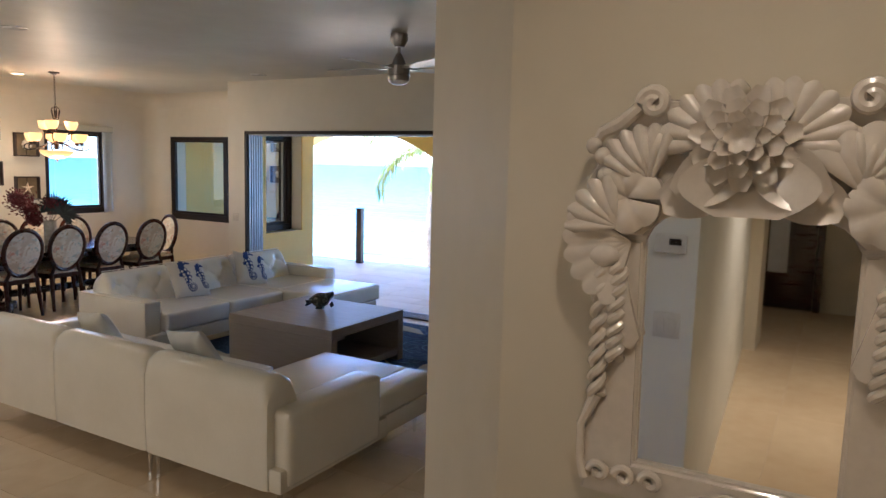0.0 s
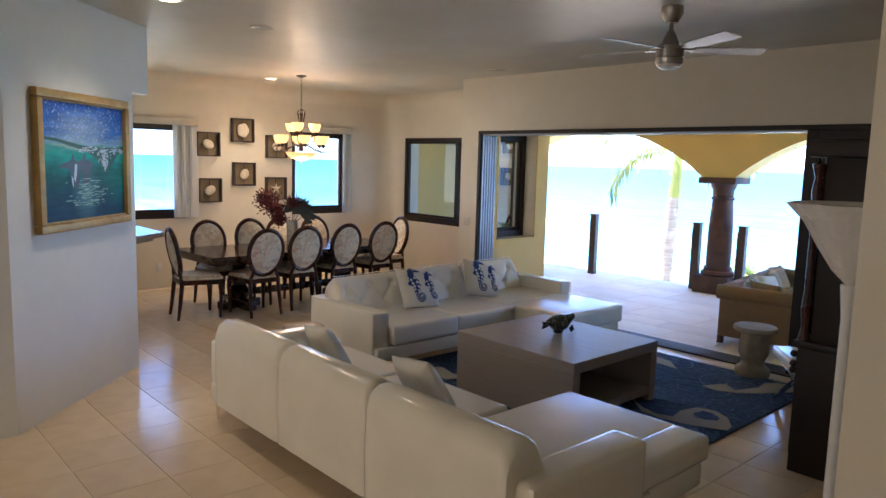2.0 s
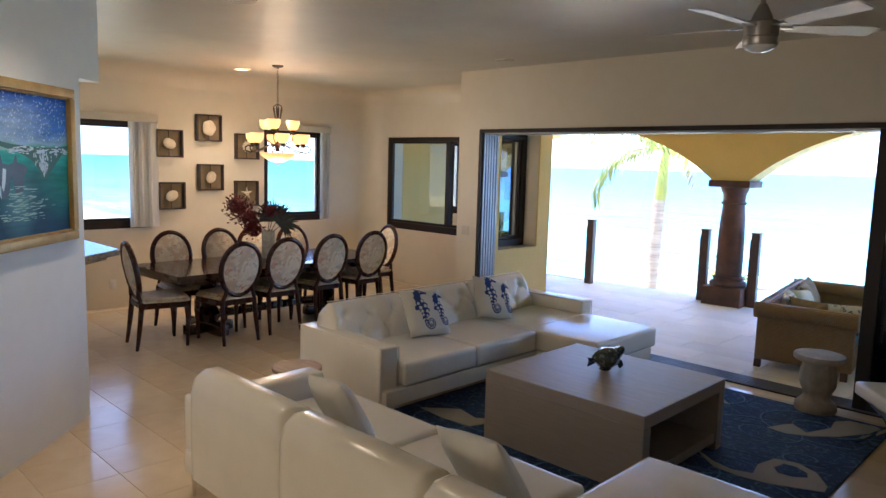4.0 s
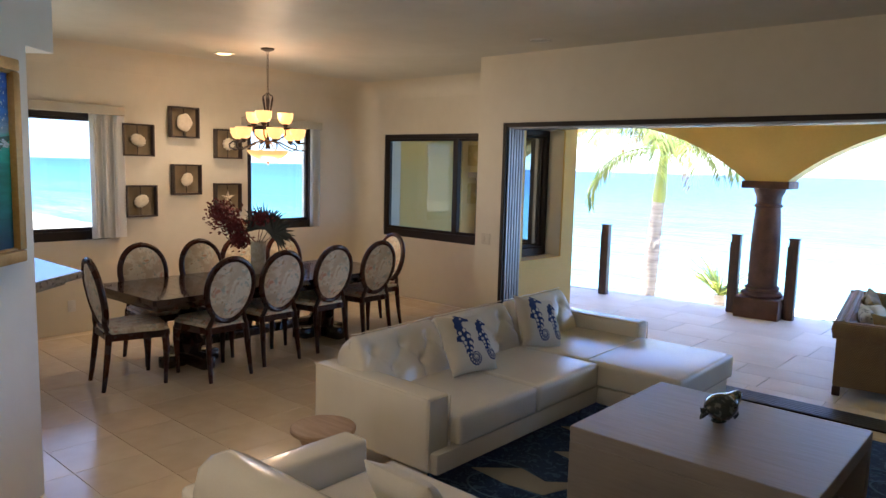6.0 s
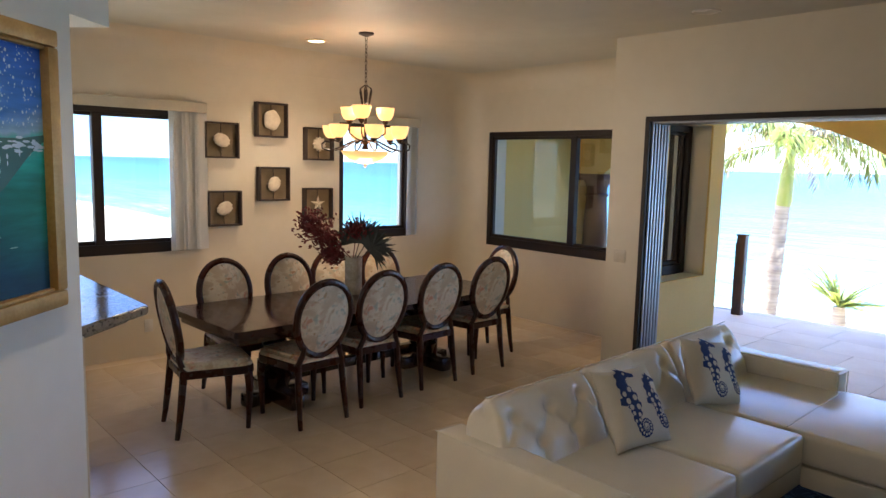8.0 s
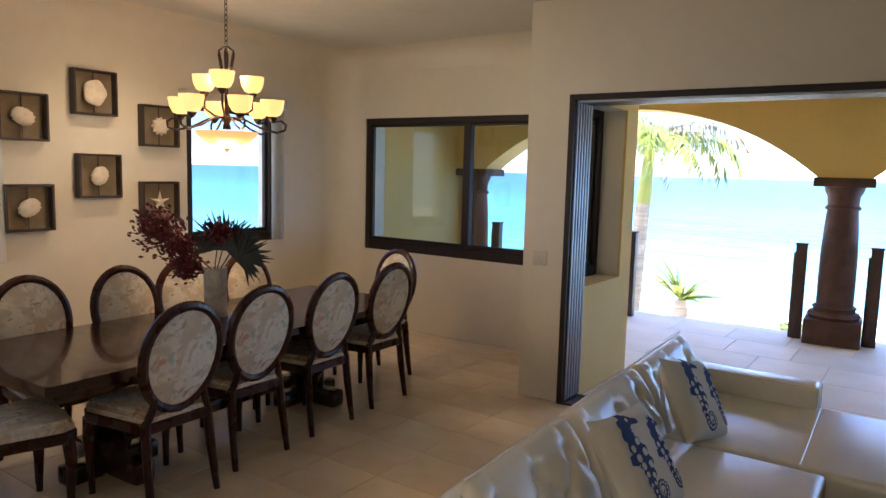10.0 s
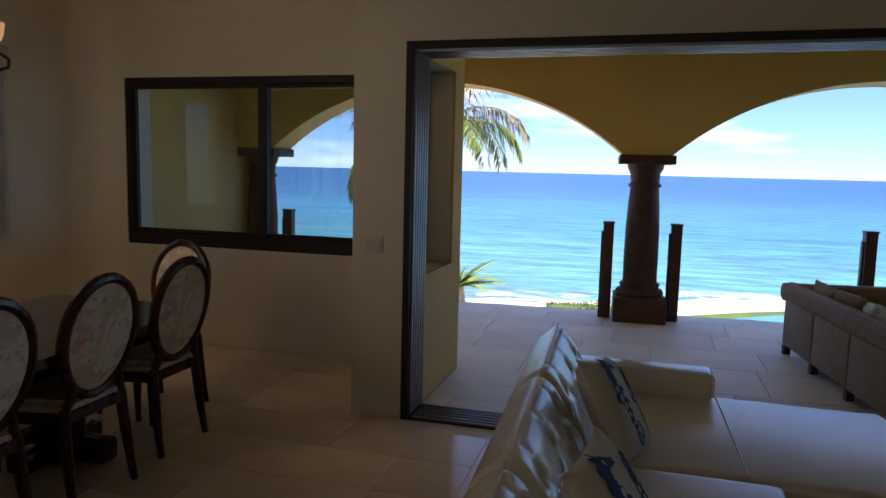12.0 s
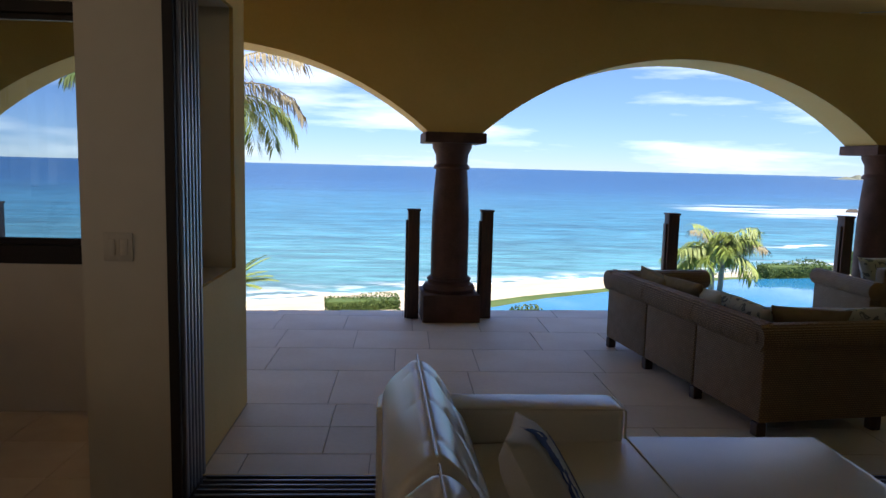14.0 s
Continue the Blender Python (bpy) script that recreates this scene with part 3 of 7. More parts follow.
rp = rail_post(ARC @ pose(-0.35, -0.02, 0))
for k in range(-1, 2):
    for dx in ((-0.35, 0.35, -SPAN / 2, SPAN / 2) if k == 0 else (-0.35, 0.35)):
        if k or dx != -0.35:
            copy_thing(rp, ARC @ pose(SPAN * k + dx, -0.02, 0))


# ---- white leather sofas ----
def leg(e, x, y, h=0.13):
    part("leg", tube([(x, y, h), (x, y, 0)], [0.018, 0.009], 8), M_CHROME, e, "slim chrome leg")


def cushion_bm(x0, x1, y0, y1, z0, z1, puff=0.02, bevel=0.045, n=8):
    bm = box(x0, x1, y0, y1, z0, z1, bevel, 4)
    return bm


def seg_dist(px, py, ax, ay, bx, by):
    dx, dy = bx - ax, by - ay
    t = max(0.0, min(1.0, ((px - ax) * dx + (py - ay) * dy) / (dx * dx + dy * dy)))
    return math.hypot(px - ax - dx * t, py - ay - dy * t)


def tufted_back(x0, x1, y0, y1, z0, z1, cols):
    """A leaning padded back, its face towards +x, with buttoned tufts and pleats over its rounded top."""
    bm = bmesh.new()
    W, Hh = y1 - y0, z1 - z0
    # the outline from the front's foot over the top to the back's foot
    prof = [(x1, z0), (x1 - 0.035, z0 + 0.12), (x1 - 0.10, z1 - 0.11), (x1 - 0.15, z1 - 0.035), (x1 - 0.205, z1), (x0 + 0.085, z1 - 0.022), (x0 + 0.025, z1 - 0.075), (x0, z1 - 0.12), (x0, z0)]
    seg = [math.dist(prof[k], prof[k + 1]) for k in range(len(prof) - 1)]
    total = sum(seg)
    top_s = sum(seg[:4])

    def at(s):
        k = 0
        while k < len(seg) - 1 and s > seg[k]:
            s -= seg[k]
            k += 1
        f = min(1, s / seg[k])
        a, b = Vector(prof[k]), Vector(prof[k + 1])
        q = (b - a).normalized()
        return a.lerp(b, f), Vector((q.y, -q.x))
    cw = W / cols
    upper, lower = [((c + 0.5) * cw, top_s - 0.135) for c in range(cols)], [(c * cw, top_s - 0.27) for c in range(1, cols)]
    lines = []
    for bx, bs in upper:
        lines.append((bx, bs, bx, top_s + 0.05))
    for bx, bs in lower:
        for k in (-0.5, 0.5):
            lines.append((bx, bs, bx + k * cw, top_s - 0.135))
        lines.append((bx, bs, bx, 0.0))
    lines.append((0, top_s - 0.27, 0.5 * cw, top_s - 0.135))
    lines.append((W, top_s - 0.27, W - 0.5 * cw, top_s - 0.135))
    nu, ns = 20 * cols, 54
    g = []
    for j in range(ns + 1):
        s = total * j / ns
        # smooth the outline
        c, nrm = Vector((0, 0)), Vector((0, 0))
        for d in (-0.02, 0, 0.02):
            a, b = at(max(0, min(total, s + d)))
            c += a / 3
            nrm += b
        nrm.normalize()
        row = []
        for i in range(nu + 1):
            u = W * i / nu
            d = 0.0
            for bx, bs in upper + lower:
                d = max(d, 0.036 * math.exp(-((u - bx) ** 2 + (s - bs) ** 2) / 0.0015))
            for ln in lines:
                q = seg_dist(u, s, *ln)
                if q < 0.07:
                    d = max(d, (0.016 if s < top_s - 0.10 else 0.010 * max(0.15, 1 - (s - top_s + 0.10) / 0.13)) * math.exp(-(q / 0.017) ** 1.3))
            edge = min(u, W - u)
            d += 0.045 * max(0, 1 - edge / 0.045) ** 2.2 if s < top_s + 0.08 else 0.02 * max(0, 1 - edge / 0.045) ** 2.2
            seam = 0.006 * math.exp(-((s - top_s) / 0.006) ** 2)
            low = 0.018 * max(0, 1 - edge / 0.05) ** 2
            row.append(bm.verts.new((c.x - nrm.x * (d + seam), y0 + u, c.y - nrm.y * (d + seam) - low * (s > top_s - 0.1))))
        g.append(row)
    for a, b in zip(g, g[1:]):
        for i in range(nu):
            bm.faces.new((a[i], a[i + 1], b[i + 1], b[i]))
    for s in (0, nu):
        bm.faces.new([g[j][s] for j in range(ns + 1)])
    buttons = [(at(bs)[0] - at(bs)[1] * 0.030, y0 + bx) for bx, bs in upper + lower]
    return bm, buttons


def tufted_sofa():
    ox, oy = -5.93, 4.10
    e = thing("sofa", pose(ox, oy, 0), "white leather sectional sofa with a button-tufted back and a chaise", "sofa", "white leather sofas")
    W = 2.76                                                  # along y
    part("base", box(0.07, 1.02, 0.02, W - 0.02, 0.13, 0.25, 0.02), M_LEATHER, e)
    part("chaise_base", box(1.02, 1.60, 1.70, W - 0.12, 0.13, 0.25, 0.02), M_LEATHER, e)
    part("arm", box(0.0, 0.97, 0.0, 0.17, 0.13, 0.55, 0.025, 3), M_LEATHER, e)
    part("arm", box(0.0, 0.88, W - 0.17, W, 0.13, 0.55, 0.025, 3), M_LEATHER, e)
    part("seat_cushion", box(0.24, 1.04, 0.175, 0.93, 0.255, 0.43, 0.04, 4), M_LEATHER, e)
    part("seat_cushion", box(0.24, 1.04, 0.935, 1.69, 0.255, 0.43, 0.04, 4), M_LEATHER, e)
    bm = prism([(0.24, 1.695), (1.63, 1.695), (1.63, W - 0.10), (0.885, W - 0.10), (0.885, W - 0.175), (0.24, W - 0.175)], 0.255, 0.43)
    bmesh.ops.bevel(bm, geom=bm.edges[:], offset=0.035, segments=4, affect="EDGES", profile=0.6)
    part("chaise_cushion", bm, M_LEATHER, e)
    for k, line in enumerate(([(0.93, 1.72, 0.431), (0.90, W - 0.13, 0.431)], [(0.0, 0.004, 0.545), (0.97, 0.004, 0.545)], [(0.972, 0.0, 0.16), (0.974, 0.004, 0.54), (0.974, 0.166, 0.54), (0.972, 0.17, 0.16)],
                              [(0.0, W - 0.166, 0.546), (0.88, W - 0.166, 0.546)], [(0.884, W - 0.17, 0.44), (0.884, W - 0.166, 0.54), (0.884, W - 0.004, 0.54), (0.884, W, 0.16)])):
        part("piping", tube(line, 0.004, 6), M_LEATHER, e)
    for a, b in ((0.07, 0.845), (0.85, 1.695), (1.70, W - 0.18)):
        bm, buttons = tufted_back(0.02, 0.34, a, b, 0.40, 0.745, 3)
        turn = Matrix.Translation((0.05, 2.6, 0)) @ Matrix.Rotation(radians(2.2), 4, "Z") @ Matrix.Translation((-0.05, -2.6, 0))
        bmesh.ops.transform(bm, matrix=turn, verts=bm.verts)
        cushion = part("back_cushion", bm, M_LEATHER, e, smooth=70)
        seam_pts = [turn @ Vector((0.34 - 0.205, a + 0.02 + (b - a - 0.04) * i / 12, 0.748 - 0.004 * abs(math.sin(3 * math.pi * i / 12)))) for i in range(13)]
        part("piping", tube(seam_pts, 0.0035, 6), M_LEATHER, cushion)
        for p, y in buttons:
            part("button", lathe([(0, -0.004), (0.012, -0.003), (0.012, 0.002), (0.006, 0.006), (0, 0.007)], 12), M_LEATHER, cushion).matrix_world = e.matrix_world @ turn @ pose(p.x, y, p.y, 0, 75, 0)
    part("back_panel", box(0.11, 0.17, 0.17, W - 0.17, 0.13, 0.60, 0.02), M_LEATHER, e)
    for x, y in ((0.06, 0.06), (0.93, 0.06), (0.06, W - 0.06), (1.5, 1.78), (1.5, W - 0.18), (0.95, 1.6)):
        leg(e, x, y)
    return e


def plain_sofa():
    ox, oy = -4.95, 2.66
    e = thing("sofa", pose(ox, oy, 0), "white leather sectional sofa with a smooth rounded back and a chaise", "sofa", "white leather sofas")
    L = 2.92
    part("base", box(0.04, L - 0.02, 0.02, 0.98, 0.13, 0.26, 0.02), M_LEATHER, e)
    part("chaise_base", box(1.93, L - 0.04, 0.98, 1.50, 0.13, 0.26, 0.02), M_LEATHER, e)
    part("arm", box(0.0, 0.16, 0.04, 0.86, 0.15, 0.55, 0.03, 3), M_LEATHER, e)
    part("arm", box(L - 0.20, L, 0.06, 0.88, 0.15, 0.56, 0.045, 4), M_LEATHER, e)
    part("seat_cushion", box(0.165, 1.05, 0.24, 1.0, 0.265, 0.42, 0.045, 4), M_LEATHER, e)
    part("seat_cushion", box(1.055, 1.94, 0.24, 1.0, 0.265, 0.42, 0.045, 4), M_LEATHER, e)
    part("chaise_cushion", box(1.945, L - 0.205, 0.24, 1.54, 0.265, 0.41, 0.045, 4), M_LEATHER, e)
    part("chaise_side", box(L - 0.25, L - 0.02, 0.885, 1.54, 0.265, 0.41, 0.045, 4), M_LEATHER, e)
    for a, b in ((0.16, 1.00), (1.003, 1.875), (1.88, L - 0.10)):
        bm = bmesh.new()
        prof = [(0.0, 0.14), (-0.005, 0.4), (0.0, 0.62), (0.02, 0.69), (0.07, 0.725), (0.14, 0.725), (0.20, 0.69), (0.24, 0.60), (0.27, 0.42), (0.27, 0.14)]
        secs = []
        for t, s in ((a, 0.93), (a + 0.02, 0.985), (a + 0.05, 1.0), ((a + b) / 2, 1.0), (b - 0.05, 1.0), (b - 0.02, 0.985), (b, 0.93)):
            secs.append([bm.verts.new((t, 0.135 + (y - 0.135) * s, 0.14 + (z - 0.14) * s)) for y, z in prof])
        for p, q in zip(secs, secs[1:]):
            for i in range(len(prof) - 1):
                bm.faces.new((p[i], p[i + 1], q[i + 1], q[i]))
        bm.faces.new(secs[0])
        bm.faces.new(secs[-1][::-1])
        part("back_cushion", bm, M_LEATHER, e, smooth=50)
    for x, y in ((0.10, 0.05), (1.86, 0.05), (1.93, 0.05), (L - 0.08, 0.08), (L - 0.10, 1.42), (2.0, 1.42), (0.10, 0.9)):
        leg(e, x, y)
    return e


tufted_sofa()
plain_sofa()


# ---- coffee table ----
def coffee_table():
    e = thing("coffee_table", pose(-4.33, 4.48, 0), "low grey laminate coffee table with an open shelf", "coffee table")
    part("tabletop", box(0, 1.15, 0, 1.06, 0.40, 0.48, 0.004, 1), M_GREYWOOD, e)
    part("side_panel", box(0, 1.15, 0, 0.08, 0.0, 0.40, 0.004, 1), M_GREYWOOD, e)
    part("side_panel", box(0, 1.15, 0.98, 1.06, 0.0, 0.40, 0.004, 1), M_GREYWOOD, e)
    part("shelf", box(0.01, 1.14, 0.08, 0.98, 0.06, 0.12, 0.004, 1), M_GREYWOOD, e)
    part("back_panel", box(0.5, 0.53, 0.08, 0.98, 0.12, 0.40, 0.003, 1), M_GREYWOOD, e)
    return e


coffee_table()


# ---- dining table and chairs ----
def dining_table():
    e = thing("dining_table", pose(-8.20, 5.23, 0, 0, 0, 2.2), "long dark mahogany dining table with a polished top", "dining table")
    w, l, c = 0.505, 1.33, 0.02
    part("tabletop", prism([(-w + c, -l), (w - c, -l), (w, -l + c), (w, l - c), (w - c, l), (-w + c, l), (-w, l - c), (-w, -l + c)], 0.657, 0.70), M_MAHOG, e)
    part("apron", box(-w + 0.06, w - 0.06, -l + 0.06, l - 0.06, 0.59, 0.656, 0.01), M_MAHOG, e)
    for y in (-0.75, 0.75):
        part("pedestal", lathe([(0.0, 0.12), (0.10, 0.12), (0.13, 0.2), (0.08, 0.28), (0.11, 0.42), (0.07, 0.48), (0.12, 0.58), (0, 0.589)], 20, c=(0, y)), M_MAHOG, e)
        part("pedestal_foot", box(-0.32, 0.32, y - 0.06, y + 0.06, 0.0, 0.12, 0.03), M_MAHOG, e)
        part("pedestal_foot", box(-0.06, 0.06, y - 0.26, y - 0.061, 0.0, 0.10, 0.02), M_MAHOG, e)
        part("pedestal_foot", box(-0.06, 0.06, y + 0.061, y + 0.26, 0.0, 0.10, 0.02), M_MAHOG, e)
    part("stretcher", box(-0.04, 0.04, -0.68, 0.68, 0.14, 0.22, 0.01), M_MAHOG, e)
    return e


dining_table()


def floral():
    m = mat("floral_shell_fabric", (0.80, 0.75, 0.63), 0.85, col2=(0.72, 0.66, 0.53), scale=14, fine=120, bump=0.15)
    n, l = m.node_tree.nodes, m.node_tree.links
    p = n["Principled BSDF"]
    base = p.inputs["Base Color"].links[0].from_socket
    t = n.new("ShaderNodeTexCoord")
    for scale, col, lo, hi in ((4.5, (0.60, 0.30, 0.20, 1), 0.60, 0.64), (6, (0.36, 0.45, 0.40, 1), 0.59, 0.63), (9, (0.45, 0.30, 0.14, 1), 0.61, 0.65), (3.2, (0.60, 0.50, 0.36, 1), 0.53, 0.57), (3.1, (0.03, 0.05, 0.05, 1), 0.73, 0.74)):
        v = n.new("ShaderNodeTexNoise")
        v.inputs["Scale"].default_value, v.inputs["Detail"].default_value, v.inputs["Distortion"].default_value = scale * 1.6, 5, 2.2
        off = n.new("ShaderNodeMapping")
        off.inputs["Location"].default_value = (scale, 2 * scale, 0)
        l.new(t.outputs["Object"], off.inputs["Vector"])
        l.new(off.outputs[0], v.inputs["Vector"])
        r = n.new("ShaderNodeMapRange")
        r.inputs["From Min"].default_value, r.inputs["From Max"].default_value = lo - 0.03, hi + 0.04
        r.inputs["To Max"].default_value = 0.85
        l.new(v.outputs["Fac"], r.inputs["Value"])
        x = n.new("ShaderNodeMix")
        x.data_type = "RGBA"
        x.inputs["B"].default_value = col
        l.new(r.outputs[0], x.inputs["Factor"])
        l.new(base, x.inputs["A"])
        base = x.outputs["Result"]
    l.new(base, p.inputs["Base Color"])
    return m


M_FLORAL = floral()


def dining_chair(m):
    """Seat faces +y; the rear legs stand at y = -0.0."""
    e = thing("dining_chair", m, "dark wood dining chair with an oval floral fabric back", "chair", "oval-backed chairs round the dining table")
    # seat rail and seat
    rail = [(-0.19, 0.0), (0.19, 0.0), (0.25, 0.40), (0.22, 0.46), (0.0, 0.49), (-0.22, 0.46), (-0.25, 0.40)]
    bm = prism(rail, 0.385, 0.44)
    bmesh.ops.bevel(bm, geom=bm.edges[:], offset=0.006, segments=1, affect="EDGES")
    part("seat_frame", bm, M_CHAIRWOOD, e)
    bm = prism([(x * 0.97, 0.235 + (y - 0.235) * 0.96) for x, y in rail], 0.44, 0.49)
    bmesh.ops.bevel(bm, geom=[ed for ed in bm.edges if all(v.co.z > 0.48 for v in ed.verts)], offset=0.025, segments=3, affect="EDGES")
    part("seat", bm, M_FLORAL, e)
    for s in (-1, 1):
        part("leg", tube([(s * 0.175, 0.02, 0.44), (s * 0.18, 0.0, 0.25), (s * 0.187, -0.022, 0.08), (s * 0.19, -0.035, 0.0)], [0.026, 0.024, 0.019, 0.016], 8), M_CHAIRWOOD, e)
        part("leg", tube([(s * 0.22, 0.42, 0.40), (s * 0.222, 0.43, 0.30), (s * 0.215, 0.425, 0.12), (s * 0.213, 0.42, 0.0)], [0.030, 0.028, 0.018, 0.016], 8), M_CHAIRWOOD, e)
        # rear posts up to the oval
        part("back_post", tube([(s * 0.175, 0.02, 0.43), (s * 0.15, 0.0, 0.50), (s * 0.135, -0.005, 0.56)], [0.022, 0.019, 0.016], 8), M_CHAIRWOOD, e)
    cz, ry, rz, tilt = 0.735, 0.212, 0.258, 0.20

    def oval(k, sx, dy=0.0):
        a = 2 * math.pi * k / 32
        x, z = sx * ry * math.cos(a) * (1.0 + 0.06 * math.sin(a)), sx * rz * math.sin(a)
        return Vector((x, -(z + 0.25) * tilt * 0.9 + dy + 0.02, cz + z))
    part("back_frame", tube([oval(k, 1.0) for k in range(32)], 0.026, 8, closed=True), M_CHAIRWOOD, e)
    bm = bmesh.new()
    for side in (-1, 1):
        c = bm.verts.new(oval(0, 0.0, side * 0.028))
        prev = None
        for f in (0.45, 0.75, 0.93):
            ring = [bm.verts.new(oval(k, f, side * (0.028 * (1 - f ** 4) + 0.004))) for k in range(32)]
            for k in range(32):
                if prev:
                    bm.faces.new((prev[k], prev[(k + 1) % 32], ring[(k + 1) % 32], ring[k]))
                else:
                    bm.faces.new((c, ring[k], ring[(k + 1) % 32]))
            prev = ring
        if side < 0:
            first = prev
    for k in range(32):
        bm.faces.new((first[k], first[(k + 1) % 32], prev[(k + 1) % 32], prev[k]))
    part("backrest", bm, M_FLORAL, e, smooth=60)
    return e


# the rear feet's middle and the way each chair faces (0: +y, 90: -x)
CHAIRS = [(-7.56, 4.50, 92), (-7.66, 5.07, 91), (-7.70, 5.68, 92), (-7.745, 6.30, 91),
          (-8.05, 3.68, -8), (-8.72, 4.36, -88), (-8.73, 4.94, -87), (-8.74, 5.38, -89), (-8.75, 5.91, -88), (-8.20, 6.92, 172)]
first_chair = dining_chair(pose(CHAIRS[0][0], CHAIRS[0][1], 0, 0, 0, CHAIRS[0][2]))
for x, y, a in CHAIRS[1:]:
    copy_thing(first_chair, pose(x, y, 0, 0, 0, a))

# ---- armoire ----
e = thing("armoire", pose(-1.97, 5.04, 0), "black carved wooden armoire against the wall", "armoire")
part("lower_body", box(0, 0.6, 0, 0.78, 0.0, 0.80, 0.01), M_BLACK, e)
part("upper_body", box(0.05, 0.6, 0.04, 0.74, 0.80, 1.90, 0.01), M_BLACK, e)
part("cornice", box(-0.03, 0.62, -0.03, 0.81, 1.90, 2.0, 0.02), M_BLACK, e)



# ---- more materials ----
def pattern(base, layers):
    """Adds blotches to a material: layers of (noise scale, distortion, from, to, colour, amount)."""
    n, l = base.node_tree.nodes, base.node_tree.links
    p = n["Principled BSDF"]
    out = p.inputs["Base Color"].links[0].from_socket
    t = n.new("ShaderNodeTexCoord")
    for k, (scale, dist, lo, hi, col, amount) in enumerate(layers):
        off = n.new("ShaderNodeMapping")
        off.inputs["Location"].default_value = (3.1 * k + 1, 1.7 * k, 0.3)
        v = n.new("ShaderNodeTexNoise")
        v.inputs["Scale"].default_value, v.inputs["Detail"].default_value, v.inputs["Distortion"].default_value = scale, 2, dist
        r = n.new("ShaderNodeMapRange")
        r.inputs["From Min"].default_value, r.inputs["From Max"].default_value, r.inputs["To Max"].default_value = lo, hi, amount
        x = n.new("ShaderNodeMix")
        x.data_type = "RGBA"
        x.inputs["B"].default_value = (*col, 1)
        for a, b in ((t.outputs["Object"], off.inputs["Vector"]), (off.outputs[0], v.inputs["Vector"]), (v.outputs["Fac"], r.inputs["Value"]),
                     (r.outputs[0], x.inputs["Factor"]), (out, x.inputs["A"])):
            l.new(a, b)
        out = x.outputs["Result"]
    l.new(out, p.inputs["Base Color"])
    return base


M_SHADE = glow_mat("lit_amber_glass", (0.88, 0.46, 0.17), 0.24)
M_BOWL = glow_mat("amber_glass_bowl", (0.86, 0.46, 0.18), 0.14)
M_BULB = glow_mat("lit_bulb", (1.0, 0.72, 0.38), 1.6)
M_IRON = mat("bronze_iron", (0.03, 0.018, 0.012), 0.45, metal=0.5, bump=0.05)
M_NICKEL = mat("brushed_nickel", (0.36, 0.34, 0.32), 0.32, metal=0.9, bump=0.02)
M_FANBLADE = mat("silver_fan_blade", (0.50, 0.50, 0.49), 0.35, bump=0.02)
M_FROST = mat("frosted_glass", (0.75, 0.76, 0.74), 0.25, bump=0)
M_SHELL = mat("bleached_shell", (0.66, 0.58, 0.44), 0.6, col2=(0.55, 0.46, 0.33), scale=20, fine=120, bump=0.3)
M_LINEN = mat("brown_linen_backing", (0.22, 0.17, 0.11), 0.9, col2=(0.17, 0.13, 0.08), scale=9, fine=300, bump=0.2)
M_BOXWOOD = mat("dark_box_frame", (0.028, 0.014, 0.009), 0.5, bump=0.05)
M_VALANCE = mat("beige_valance", (0.50, 0.46, 0.36), 0.6, bump=0.1)
M_BLIND = mat("white_vinyl_blind", (0.82, 0.82, 0.80), 0.5, bump=0.02)
bn, bl_ = M_BLIND.node_tree.nodes, M_BLIND.node_tree.links
thin, both = bn.new("ShaderNodeBsdfTranslucent"), bn.new("ShaderNodeMixShader")
thin.inputs["Color"].default_value, both.inputs[0].default_value = (0.75, 0.76, 0.74, 1), 0.45
for a, b in ((bn["Principled BSDF"].outputs[0], both.inputs[1]), (thin.outputs[0], both.inputs[2]), (both.outputs[0], bn["Material Output"].inputs["Surface"])):
    bl_.new(a, b)
M_VASE = mat("carved_stone_vase", (0.50, 0.46, 0.38), 0.8, col2=(0.30, 0.27, 0.20), scale=18, fine=60, bump=0.9, bumpscale=26)
M_REDLEAF = mat("burgundy_dried_leaf", (0.14, 0.010, 0.012), 0.7, col2=(0.06, 0.008, 0.01), scale=9, bump=0.1)
M_DARKLEAF = mat("dark_dried_palm_leaf", (0.022, 0.028, 0.022), 0.6, col2=(0.012, 0.014, 0.012), scale=9, bump=0.1)
M_PLAINPILLOW = mat("cream_pillow_cotton", (0.70, 0.66, 0.56), 0.9, scale=5, fine=220, bump=0.25)
M_BLUEINK = mat("navy_print", (0.02, 0.05, 0.17), 0.9, fine=200, bump=0.1)
M_RUG = pattern(mat("navy_wool_rug", (0.012, 0.045, 0.13), 0.95, col2=(0.008, 0.03, 0.085), scale=7, fine=260, bump=0.6),
                [(11.0, 3.0, 0.56, 0.58, (0.09, 0.17, 0.27), 0.55)])
M_FISH = pattern(mat("speckled_glazed_ceramic", (0.035, 0.05, 0.05), 0.15, scale=20, bump=0.15, coat=0.6), [(42, 0.5, 0.55, 0.62, (0.16, 0.19, 0.18), 0.55)])
M_URN = mat("sandy_carved_stone", (0.45, 0.39, 0.30), 0.85, col2=(0.33, 0.28, 0.21), scale=12, fine=90, bump=0.5)
M_SIDEWOOD = mat("light_carved_wood", (0.40, 0.26, 0.15), 0.5, col2=(0.30, 0.19, 0.11), scale=6, fine=70, bump=0.15, stretch=(1, 8, 1))
M_BLUECUSH = mat("blue_seat_canvas", (0.10, 0.27, 0.47), 0.9, fine=220, bump=0.2)
M_TANPILLOW = mat("tan_woven_pillow", (0.34, 0.26, 0.15), 0.95, col2=(0.24, 0.18, 0.10), scale=14, fine=160, bump=0.4)
